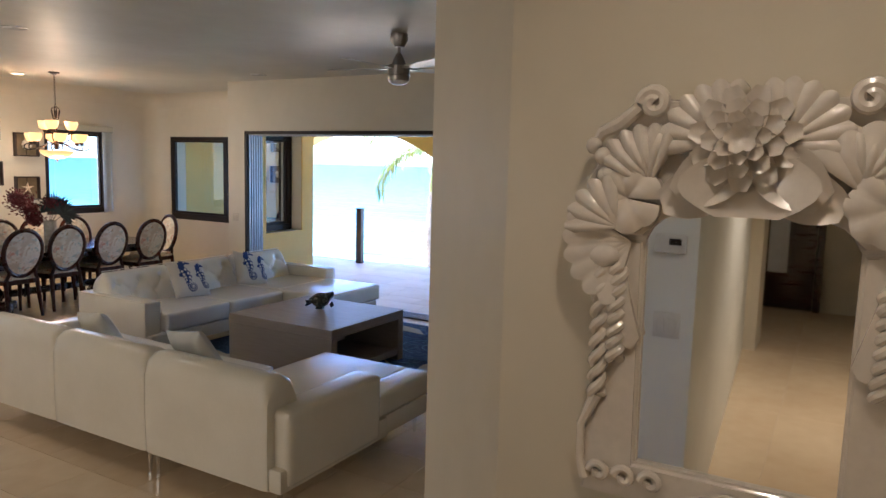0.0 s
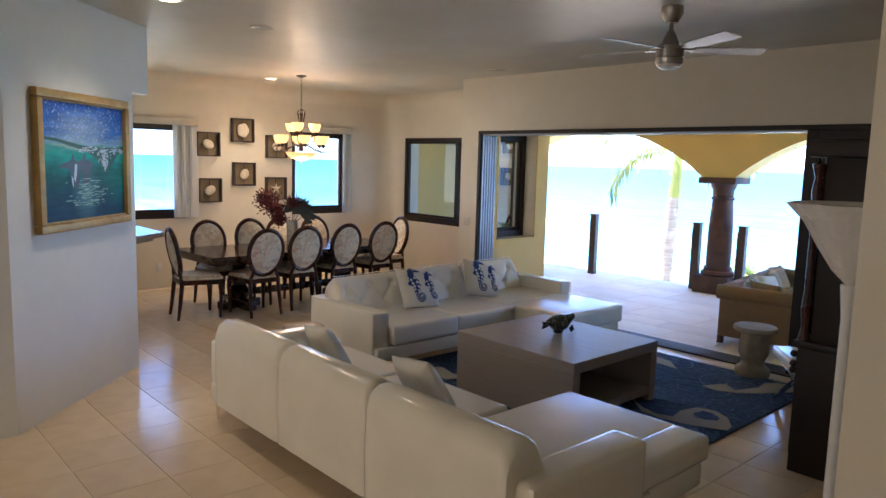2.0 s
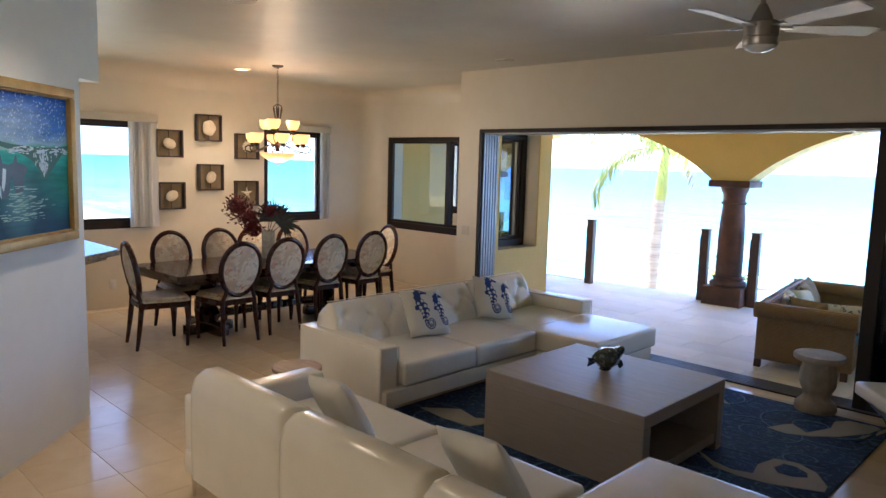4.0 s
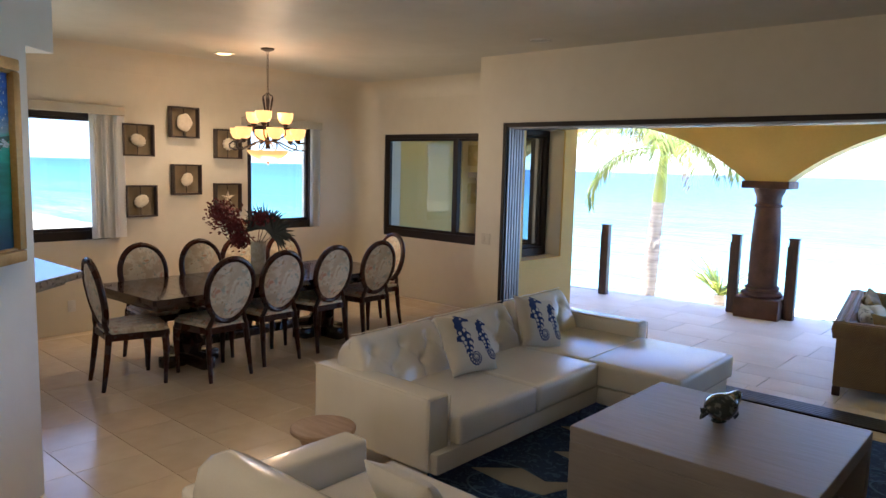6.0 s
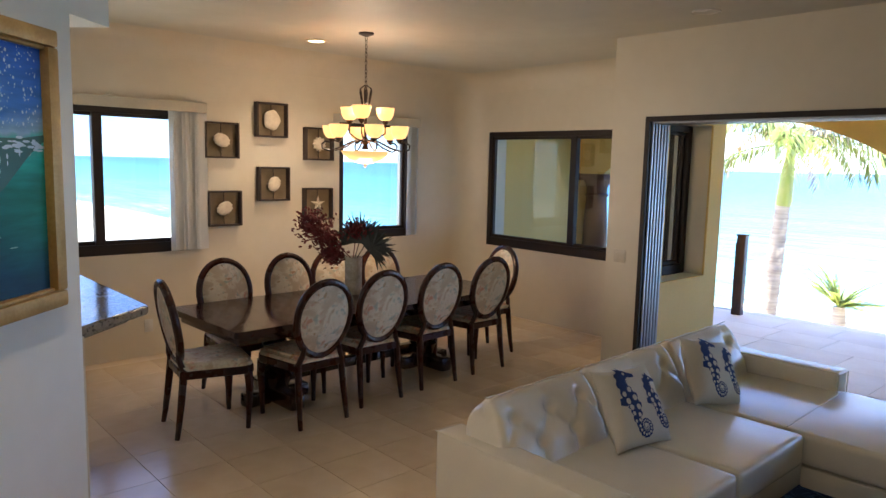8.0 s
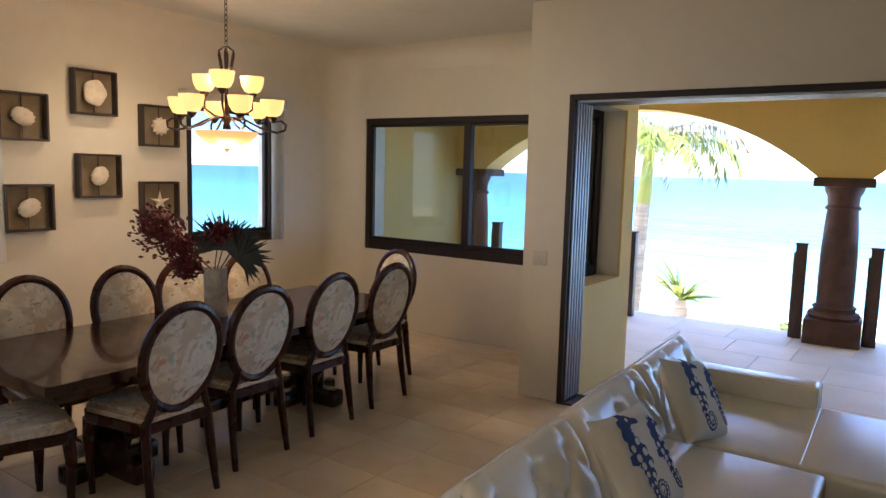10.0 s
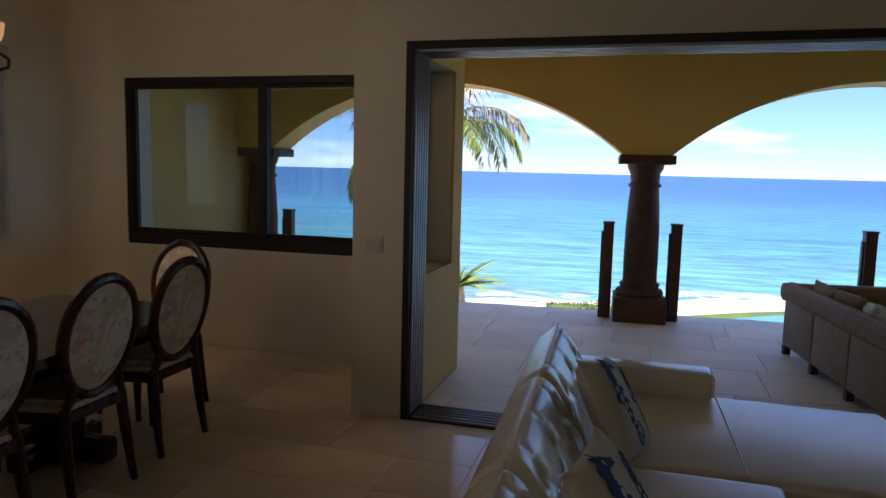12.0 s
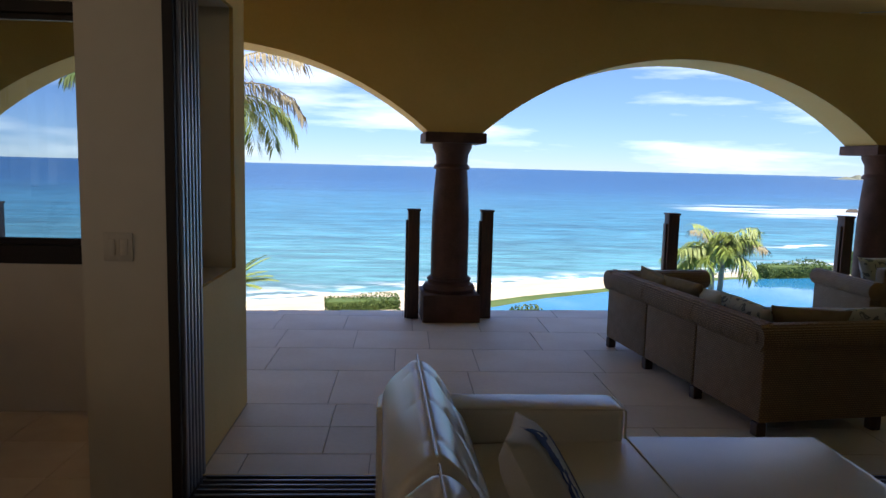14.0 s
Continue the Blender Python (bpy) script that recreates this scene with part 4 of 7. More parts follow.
M_PALEPILLOW = pattern(mat("pale_patterned_pillow", (0.55, 0.53, 0.46), 0.95, fine=160, bump=0.3), [(14, 1.5, 0.56, 0.6, (0.12, 0.13, 0.14), 0.9)])
M_GRANITE = pattern(mat("speckled_granite", (0.30, 0.25, 0.18), 0.12, col2=(0.2, 0.16, 0.11), scale=30, fine=200, bump=0.02), [(60, 0, 0.58, 0.64, (0.03, 0.025, 0.02), 0.9)])
M_MIRROR = mat("mirror_silver", (0.88, 0.9, 0.9), 0.02, metal=1.0, bump=0, rvar=0.0, col2=(0.87, 0.89, 0.89))
M_PLASTIC = mat("white_plastic", (0.72, 0.71, 0.67), 0.4, bump=0)
M_CREAMPLATE = mat("cream_plastic", (0.62, 0.56, 0.45), 0.45, bump=0)
M_LEAF = mat("palm_leaf", (0.10, 0.17, 0.03), 0.55, col2=(0.20, 0.23, 0.06), scale=3, fine=20, bump=0.1)
M_DEADLEAF = mat("dry_palm_leaf", (0.36, 0.30, 0.18), 0.8, scale=3, fine=20, bump=0.1)
M_TRUNK = mat("grey_palm_trunk", (0.34, 0.31, 0.26), 0.85, col2=(0.20, 0.17, 0.14), scale=2, fine=14, bump=0.5, stretch=(1, 1, 9))
M_CROWNSHAFT = mat("green_crownshaft", (0.20, 0.27, 0.05), 0.4, col2=(0.27, 0.28, 0.08), scale=3, bump=0.05)
M_HEDGE = mat("hedge_leaf", (0.05, 0.10, 0.02), 0.7, col2=(0.10, 0.14, 0.03), scale=12, fine=60, bump=0.8)


def wicker():
    m = mat("woven_seagrass", (0.66, 0.43, 0.22), 0.55, col2=(0.54, 0.34, 0.16), scale=16, fine=150, bump=0.0)
    n, l = m.node_tree.nodes, m.node_tree.links
    p = n["Principled BSDF"]
    t = n.new("ShaderNodeTexCoord")
    q = n.new("ShaderNodeMapping")
    q.inputs["Rotation"].default_value = (0, 0, 0.6)
    br = n.new("ShaderNodeTexBrick")
    br.inputs["Scale"].default_value = 13
    br.inputs["Mortar Size"].default_value, br.inputs["Mortar Smooth"].default_value = 0.09, 0.9
    br.inputs["Brick Width"].default_value, br.inputs["Row Height"].default_value = 0.22, 0.16
    sx = n.new("ShaderNodeSeparateXYZ")
    cx = n.new("ShaderNodeCombineXYZ")
    ad = n.new("ShaderNodeMath")
    for a, b in ((t.outputs["Object"], sx.inputs[0]), (sx.outputs["X"], ad.inputs[0]), (sx.outputs["Y"], ad.inputs[1]), (ad.outputs[0], cx.inputs["X"]), (sx.outputs["Z"], cx.inputs["Y"]), (cx.outputs[0], br.inputs["Vector"])):
        l.new(a, b)
    bp = n.new("ShaderNodeBump")
    bp.invert = True
    bp.inputs["Strength"].default_value, bp.inputs["Distance"].default_value = 1.0, 0.012
    l.new(br.outputs["Fac"], bp.inputs["Height"])
    l.new(bp.outputs[0], p.inputs["Normal"])
    base = p.inputs["Base Color"].links[0].from_socket
    x = n.new("ShaderNodeMix")
    x.data_type = "RGBA"
    x.inputs["B"].default_value = (0.16, 0.10, 0.055, 1)
    sc = n.new("ShaderNodeMath")
    sc.operation = "MULTIPLY"
    sc.inputs[1].default_value = 0.75
    l.new(br.outputs["Fac"], sc.inputs[0])
    l.new(sc.outputs[0], x.inputs["Factor"])
    l.new(base, x.inputs["A"])
    l.new(x.outputs["Result"], p.inputs["Base Color"])
    return m


M_WICKER = wicker()


def plate(pts, th, bm=None):
    """A flat shape in the local xz plane, th thick towards -y."""
    bm = bm or bmesh.new()
    a, b = [bm.verts.new((x, -th, z)) for x, z in pts], [bm.verts.new((x, 0, z)) for x, z in pts]
    bm.faces.new(a)
    bm.faces.new(b[::-1])
    for i in range(len(pts)):
        j = (i + 1) % len(pts)
        bm.faces.new((a[i], b[i], b[j], a[j]))
    return bm


def ball(c, r, seg=12, rings=8, squash=(1, 1, 1), bm=None):
    bm = bm or bmesh.new()
    top, bot = bm.verts.new((c[0], c[1], c[2] + r * squash[2])), bm.verts.new((c[0], c[1], c[2] - r * squash[2]))
    rr = []
    for j in range(1, rings):
        a = math.pi * j / rings
        rr.append([bm.verts.new((c[0] + r * squash[0] * math.sin(a) * math.cos(2 * math.pi * i / seg), c[1] + r * squash[1] * math.sin(a) * math.sin(2 * math.pi * i / seg), c[2] + r * squash[2] * math.cos(a))) for i in range(seg)])
    for i in range(seg):
        k = (i + 1) % seg
        bm.faces.new((top, rr[0][i], rr[0][k]))
        bm.faces.new((bot, rr[-1][k], rr[-1][i]))
        for a, b in zip(rr, rr[1:]):
            bm.faces.new((a[i], b[i], b[k], a[k]))
    return bm


# ---- rug ----
rug = thing("rug", pose(-3.80, 5.30, 0), "navy blue wool rug with cream swirls and sea creatures", "rug")
part("wool_field", box(-1.33, 1.34, -1.50, 1.52, 0.001, 0.013, 0.004, 1), M_RUG, rug)
M_CREAMPILE = mat("cream_wool", (0.42, 0.38, 0.30), 0.95, fine=260, bump=0.5)
M_PALEBLUE = mat("pale_blue_wool", (0.10, 0.19, 0.30), 0.95, fine=260, bump=0.5)


def ribbon(line, widths, z=0.0135, th=0.002):
    bm = bmesh.new()
    L = []
    for i, (x, y) in enumerate(line):
        a, b = line[max(0, i - 1)], line[min(len(line) - 1, i + 1)]
        d = Vector((b[0] - a[0], b[1] - a[1])).normalized()
        w = widths[i] if isinstance(widths, list) else widths
        L.append([bm.verts.new((x - d.y * w, y + d.x * w, z)), bm.verts.new((x - d.y * w, y + d.x * w, z + th)), bm.verts.new((x + d.y * w, y - d.x * w, z + th)), bm.verts.new((x + d.y * w, y - d.x * w, z))])
    for a, b in zip(L, L[1:]):
        for k in range(4):
            bm.faces.new((a[k], a[(k + 1) % 4], b[(k + 1) % 4], b[k]))
    return bm


rs = random.Random(4)
for cx, cy, r0, turns in ((0.95, 1.15, 0.05, 2.4), (0.35, -0.9, 0.05, 2.2), (-0.9, 1.05, 0.05, 2.2), (1.05, -0.35, 0.04, 2.0), (-1.0, -0.8, 0.04, 2.2), (0.7, 0.75, 0.03, 1.8), (0.1, 1.25, 0.04, 1.5), (1.1, 0.45, 0.03, 1.3), (0.55, -0.25, 0.03, 1.4), (-0.3, -1.2, 0.03, 1.5), (1.15, -1.1, 0.03, 1.6)):
    sp = [(cx + (r0 + 0.035 * a) * math.cos(a), cy + (r0 + 0.035 * a) * 0.8 * math.sin(a)) for a in [i * 0.22 for i in range(int(turns * 28))]]
    sp = [p for p in sp if -1.28 < p[0] < 1.29 and -1.45 < p[1] < 1.47]
    for k in range(0, 1):
        if len(sp) > 6:
            segs, cur = [], [sp[0]]
            for p in sp[1:]:
                if math.dist(p, cur[-1]) > 0.2:
                    segs.append(cur)
                    cur = []
                cur.append(p)
            segs.append(cur)
            for sgm in segs:
                if len(sgm) > 3:
                    part("swirl", ribbon(sgm, 0.006), M_PALEBLUE, rug, smooth=0)
for pts in ([(0.42, 0.17), (0.68, -0.02), (0.82, -0.06), (0.93, -0.02), (0.90, 0.14), (0.94, 0.31), (1.07, 0.35), (1.2, 0.28), (1.3, 0.13), (1.31, 0.04), (1.19, -0.02), (1.05, -0.09), (0.89, -0.12), (0.73, -0.11)],
            [(0.7, 0.84), (0.76, 0.99), (0.8, 1.06), (0.93, 0.95), (1.02, 1.18), (1.0, 1.35), (1.07, 1.45), (1.24, 1.47), (1.31, 1.40), (1.23, 1.26), (1.11, 1.05), (0.97, 0.9), (0.83, 0.82)],
            [(-0.9, -1.1), (-0.6, -0.85), (-0.3, -0.9), (-0.2, -1.15), (-0.45, -1.05), (-0.7, -1.2)], [(-1.2, 0.2), (-0.95, 0.42), (-0.7, 0.3), (-0.62, 0.05), (-0.85, 0.16)],
            [(-1.22, -0.75), (-1.0, -0.55), (-0.8, -0.60), (-0.62, -0.45), (-0.72, -0.75), (-0.95, -0.78)], [(-1.0, -0.2), (-0.8, -0.02), (-0.62, -0.10), (-0.75, -0.25)],
            [(-0.5, 1.15), (-0.2, 1.38), (0.15, 1.3), (0.32, 1.12), (0.05, 1.16), (-0.2, 1.08)], [(-1.2, 1.2), (-0.9, 1.4), (-0.72, 1.28), (-0.95, 1.18)]):
    part("sea_creature_motif", prism(pts, 0.0135, 0.0165), M_CREAMPILE, rug, smooth=0)

part("motif_eye", prism([(0.99, 0.17), (1.01, 0.27), (1.08, 0.28), (1.16, 0.23), (1.18, 0.17), (1.11, 0.11), (1.03, 0.11)], 0.0166, 0.0175), M_RUG, rug, smooth=0)
for k in range(16):
    y0, ph = -1.35 + 0.17 * k, rs.uniform(0, 6)
    x0, x1 = sorted((rs.uniform(-1.28, 0.6), rs.uniform(0.2, 1.28)))
    m_ = max(8, int((x1 - x0) * 16))
    part("swirl", ribbon([(x0 + (x1 - x0) * i / m_, max(-1.45, min(1.45, y0 + 0.10 * math.sin(3.2 * (x0 + (x1 - x0) * i / m_) + ph)))) for i in range(m_ + 1)], 0.005), M_PALEBLUE, rug, smooth=0)

# ---- fish on the coffee table ----
f = thing("ceramic_fish", pose(-3.80, 5.08, 0.481, 0, 0, 72), "dark speckled ceramic fish on the grey coffee table", "ornament")
bm = bmesh.new()
secs = []
for x, w, h, zc in ((-0.11, 0.008, 0.012, 0.075), (-0.08, 0.03, 0.028, 0.07), (-0.04, 0.055, 0.05, 0.062), (0.0, 0.066, 0.06, 0.062), (0.05, 0.058, 0.052, 0.066), (0.09, 0.036, 0.036, 0.08), (0.125, 0.028, 0.024, 0.098), (0.14, 0.02, 0.018, 0.104)):
    secs.append([bm.verts.new((x, 1.3 * w * math.cos(a), 0.01 + 1.15 * zc + 1.2 * h * math.sin(a))) for a in [2 * math.pi * i / 16 for i in range(16)]])
for a, b in zip(secs, secs[1:]):
    for i in range(16):
        bm.faces.new((a[i], a[(i + 1) % 16], b[(i + 1) % 16], b[i]))
bm.faces.new(secs[0])
bm.faces.new(secs[-1][::-1])
part("body", bm, M_FISH, f, smooth=60)
part("tail_fin", plate([(-0.10, 0.06), (-0.10, 0.09), (-0.155, 0.105), (-0.145, 0.075), (-0.155, 0.045)], 0.012), M_FISH, f)
part("side_fin", plate([(0.10, 0.03), (0.13, 0.06), (0.15, 0.02), (0.12, 0.0)], 0.01), M_FISH, f)
part("foot", ball((0, 0, 0.01), 0.045, squash=(1, 0.8, 0.25)), M_FISH, f)


# ---- pillows ----
def pillow_bm(w, h, t, n=12):
    bm = bmesh.new()
    sides = []
    for s in (-1, 1):
        g = []
        for j in range(n + 1):
            v = -1 + 2 * j / n
            row = []
            for i in range(n + 1):
                u = -1 + 2 * i / n
                puff = (max(0, 1 - u ** 4) * max(0, 1 - v ** 4)) ** 0.55
                pin = 1 - 0.07 * (1 - abs(u) ** 3) * abs(v) ** 3
                pin2 = 1 - 0.07 * (1 - abs(v) ** 3) * abs(u) ** 3
                row.append(bm.verts.new((u * w / 2 * pin2, s * t / 2 * puff + s * 0.002, h / 2 + v * h / 2 * pin)))
            g.append(row)
        for a, b in zip(g, g[1:]):
            for i in range(n):
                bm.faces.new((a[i], a[i + 1], b[i + 1], b[i]))
        sides.append(g)
    A_, B_ = sides
    rim = lambda g: g[0] + [r[-1] for r in g[1:]] + g[-1][-2::-1] + [r[0] for r in g[-2:0:-1]]
    ra, rb = rim(A_), rim(B_)
    for i in range(len(ra)):
        j = (i + 1) % len(ra)
        bm.faces.new((ra[i], ra[j], rb[j], rb[i]))
    return bm


def puff_y(u, v, t):
    return -(t / 2 * (max(0, 1 - u ** 4) * max(0, 1 - v ** 4)) ** 0.55 + 0.0035)


def seahorse_print(e, w, h, t, cx, cz, s):
    """A printed seahorse, a fat body with two rows of pale dots and a curled tail, that lies on the pillow's front face."""
    key = [(0.005, 0.155, 0.020), (-0.02, 0.135, 0.026), (-0.030, 0.105, 0.025), (-0.022, 0.070, 0.030), (-0.004, 0.03, 0.036), (0.006, -0.01, 0.035), (0.004, -0.045, 0.027), (-0.006, -0.078, 0.019)]
    for k in range(22):
        q, rad = math.radians(165 + 27 * k), 0.046 - 0.0018 * k
        key.append((0.040 + rad * math.cos(q), -0.118 + rad * math.sin(q), 0.0125 - 0.0004 * k))
    spine = []
    for k in range(len(key) - 1):
        for f in (0, 0.25, 0.5, 0.75):
            spine.append([a * (1 - f) + b * f for a, b in zip(key[k], key[k + 1])])
    bm, holes = bmesh.new(), bmesh.new()

    def P(x, z, lift=0.0):
        u, v = max(-1, min(1, (cx + x * s) / (w / 2))), max(-1, min(1, (cz + z * s - h / 2) / (h / 2)))
        return (cx + x * s, puff_y(u, v, t) - lift, cz + z * s)
    prev = None
    for i, (x, z, wd) in enumerate(spine):
        a, b = spine[max(0, i - 1)], spine[min(len(spine) - 1, i + 1)]
        d = Vector((b[0] - a[0], b[1] - a[1])).normalized()
        wd *= 1.25 * (1.16 if i % 4 < 2 else 0.92)
        row = [bm.verts.new(P(x - d.y * wd * k, z + d.x * wd * k)) for k in (-1, -0.5, 0, 0.5, 1)]
        if prev:
            for k in range(4):
                bm.faces.new((prev[k], prev[k + 1], row[k + 1], row[k]))
        prev = row
        if i % 4 == 1 and i > 9:
            for k in ((-0.5, 0.5) if wd > 0.024 else (0,)):
                r = wd * (0.30 if wd > 0.024 else 0.42)
                px, pz = x - d.y * wd * k, z + d.x * wd * k
                holes.faces.new([holes.verts.new(P(px + r * math.cos(q), pz + r * math.sin(q), 0.0015)) for q in [m_ * math.pi / 5 for m_ in range(10)]])
    for pts in ([(-0.01, 0.165), (0.02, 0.172), (0.045, 0.155), (0.075, 0.145), (0.075, 0.128), (0.04, 0.128), (0.01, 0.135)], [(-0.02, 0.155), (-0.03, 0.185), (-0.008, 0.178), (0.004, 0.195), (0.014, 0.17)],
                [(-0.045, 0.04), (-0.075, 0.03), (-0.08, 0.0), (-0.045, -0.01), (-0.02, 0.01)]):
        bm.faces.new([bm.verts.new(P(a, b, 0.0007)) for a, b in pts])
    holes.faces.new([holes.verts.new(P(0.012 + 0.008 * math.cos(q), 0.152 + 0.008 * math.sin(q), 0.002)) for q in [m_ * math.pi / 5 for m_ in range(10)]])
    part("printed_seahorse", bm, M_BLUEINK, e, smooth=0)
    tagged(part("printed_spotting", holes, M_PLAINPILLOW, e, smooth=0), kind="stuff")


def pillow(m, w, h, t, material, label, category="pillow", group="", horses=False):
    e = thing("pillow", m, label, category, group)
    part("cover", pillow_bm(w, h, t), material, e, smooth=60)
    if horses:
        seahorse_print(e, w, h, t, -0.055, h * 0.52, 1.0)
        seahorse_print(e, w, h, t, 0.11, h * 0.49, 0.8)
    return e


def lean(x, y, z, rz, tilt, roll=0.0):
    return pose(x, y, z, 0, 0, rz) @ pose(0, 0, 0, -tilt, 0, 0) @ pose(0, 0, 0, 0, roll, 0)


pillow(lean(-5.33, 4.96, 0.43, 84, 32, 3), 0.41, 0.41, 0.13, M_PLAINPILLOW, "square white pillow printed with navy seahorses on the tufted sofa", group="seahorse pillows", horses=True)
pillow(lean(-5.39, 5.83, 0.43, 84, 30, 13), 0.41, 0.41, 0.13, M_PLAINPILLOW, "square white pillow printed with navy seahorses on the tufted sofa", group="seahorse pillows", horses=True)
pillow(lean(-4.06, 3.20, 0.43, 172, 28, 9), 0.40, 0.37, 0.12, M_PLAINPILLOW, "plain cream square pillow leaning on the smooth white sofa", group="plain cream pillows")
pillow(lean(-3.10, 3.20, 0.43, 172, 28, 11), 0.43, 0.38, 0.12, M_PLAINPILLOW, "plain cream square pillow leaning on the smooth white sofa", group="plain cream pillows")

# ---- stone urn stool ----
u = thing("stone_stool", pose(-2.99, 6.83, 0), "sandy carved stone urn stool with a round top", "side table")
bm = lathe([(0, 0), (0.135, 0), (0.15, 0.03), (0.145, 0.07), (0.11, 0.10), (0.09, 0.13), (0.10, 0.16), (0.125, 0.22), (0.125, 0.30), (0.11, 0.37), (0.125, 0.405), (0, 0.405)], 40)
for v in bm.verts:
    a = math.atan2(v.co.y, v.co.x)
    if 0.14 < v.co.z < 0.40:
        k = 1 + 0.07 * math.cos(8 * a)
        v.co.x, v.co.y = v.co.x * k, v.co.y * k
part("pedestal", bm, M_URN, u, smooth=60)
part("stool_top", lathe([(0, 0.405), (0.165, 0.405), (0.18, 0.415), (0.183, 0.435), (0.175, 0.452), (0, 0.456)], 40), M_URN, u)

# ---- round end table behind the sofas ----
s = thing("end_table", pose(-5.24, 3.62, 0), "small round light wood end table between the sofas", "side table")
part("tabletop", lathe([(0, 0.43), (0.155, 0.43), (0.165, 0.438), (0.165, 0.452), (0.158, 0.458), (0, 0.458)], 36), M_SIDEWOOD, s)
part("pedestal", lathe([(0, 0), (0.11, 0.0), (0.115, 0.03), (0.07, 0.08), (0.055, 0.2), (0.075, 0.3), (0.12, 0.40), (0.125, 0.43), (0, 0.43)], 28), M_SIDEWOOD, s)

# ---- chrome lounge chair ----
c = thing("lounge_chair", pose(-2.12, 6.22, 0, 0, 0, 38), "low white leather lounge chair on crossed chrome legs", "chair")
part("seat_cushion", box(-0.35, 0.35, -0.36, 0.36, 0.36, 0.45, 0.025, 3), M_LEATHER, c)
bm = box(-0.35, 0.35, -0.04, 0.05, 0, 0.48, 0.02, 2)
bmesh.ops.transform(bm, matrix=pose(0, -0.40, 0.40, 22, 0, 0), verts=bm.verts)
part("back_cushion", bm, M_LEATHER, c)
for sx in (-0.30, 0.30):
    part("leg", tube([(sx, 0.38, 0.01), (sx, 0.20, 0.12), (sx, -0.05, 0.28), (sx, -0.34, 0.38), (sx, -0.58, 0.85)], 0.014, 6, flat=1.6), M_CHROME, c, "bent chrome leg")
    part("leg", tube([(sx * 0.93, -0.40, 0.01), (sx * 0.93, -0.22, 0.16), (sx * 0.93, 0.05, 0.30), (sx * 0.93, 0.34, 0.355)], 0.014, 6, flat=1.6), M_CHROME, c, "bent chrome leg")
part("crossbar", tube([(-0.3, -0.05, 0.285), (0.3, -0.05, 0.285)], 0.01, 8), M_CHROME, c)
pillow(lean(-2.02, 6.22, 0.455, -52, 30, 0), 0.42, 0.42, 0.12, M_PALEPILLOW, "white pillow with a black leafy pattern on the lounge chair")

# ---- armoire details ----
arm_ = bpy.data.objects["armoire"]
for z in (0.72, 0.66, 0.62):
    part("knob", ball((-0.03, 0.04, z), 0.022), M_IRON, arm_)
for y in (0.0, 0.36):
    part("door", box(-0.018, -0.002, y + 0.04, y + 0.37, 0.10, 0.74, 0.008), M_BLACK, arm_)
    part("door", box(0.032, 0.048, y + 0.06, y + 0.35, 0.88, 1.84, 0.008), M_BLACK, arm_)
for y in (0.03, 0.74):
    part("turned_post", lathe([(0, 0.82), (0.035, 0.82), (0.02, 0.9), (0.032, 1.0), (0.022, 1.1), (0.022, 1.6), (0.034, 1.7), (0.02, 1.78), (0.04, 1.86), (0, 1.88)], 14, c=(0.02, y)), M_CHAIRWOOD, arm_)
part("lower_moulding", box(-0.025, 0.60, -0.02, 0.80, 0.77, 0.815, 0.01), M_BLACK, arm_)

# ---- shell floor lamp ----
sl_ = thing("floor_lamp", pose(-1.22, 3.42, 0), "white floor lamp with a scallop shell uplight shade", "floor lamp")
part("pole", lathe([(0, 0.03), (0.03, 0.03), (0.022, 0.1), (0.03, 0.22), (0.018, 0.35), (0.018, 1.3), (0.03, 1.42), (0, 1.43)], 16), M_WHITE, sl_)
part("base", lathe([(0, 0), (0.14, 0), (0.14, 0.015), (0.07, 0.03), (0, 0.032)], 28), M_WHITE, sl_)
bm = bmesh.new()
n_ = 48
rings = []
for r, z in ((0.012, 1.42), (0.06, 1.47), (0.11, 1.55), (0.16, 1.64), (0.22, 1.705), (0.205, 1.708), (0.15, 1.655), (0.10, 1.57), (0.05, 1.49), (0.008, 1.45)):
    rings.append([bm.verts.new((r * (1 + 0.04 * math.cos(12 * a)) * math.cos(a), r * (1 + 0.04 * math.cos(12 * a)) * math.sin(a), z)) for a in [2 * math.pi * i / n_ for i in range(n_)]])
for a, b in zip(rings, rings[1:]):
    for i in range(n_):
        bm.faces.new((a[i], a[(i + 1) % n_], b[(i + 1) % n_], b[i]))
part("shade", bm, M_WHITE, sl_, smooth=60)


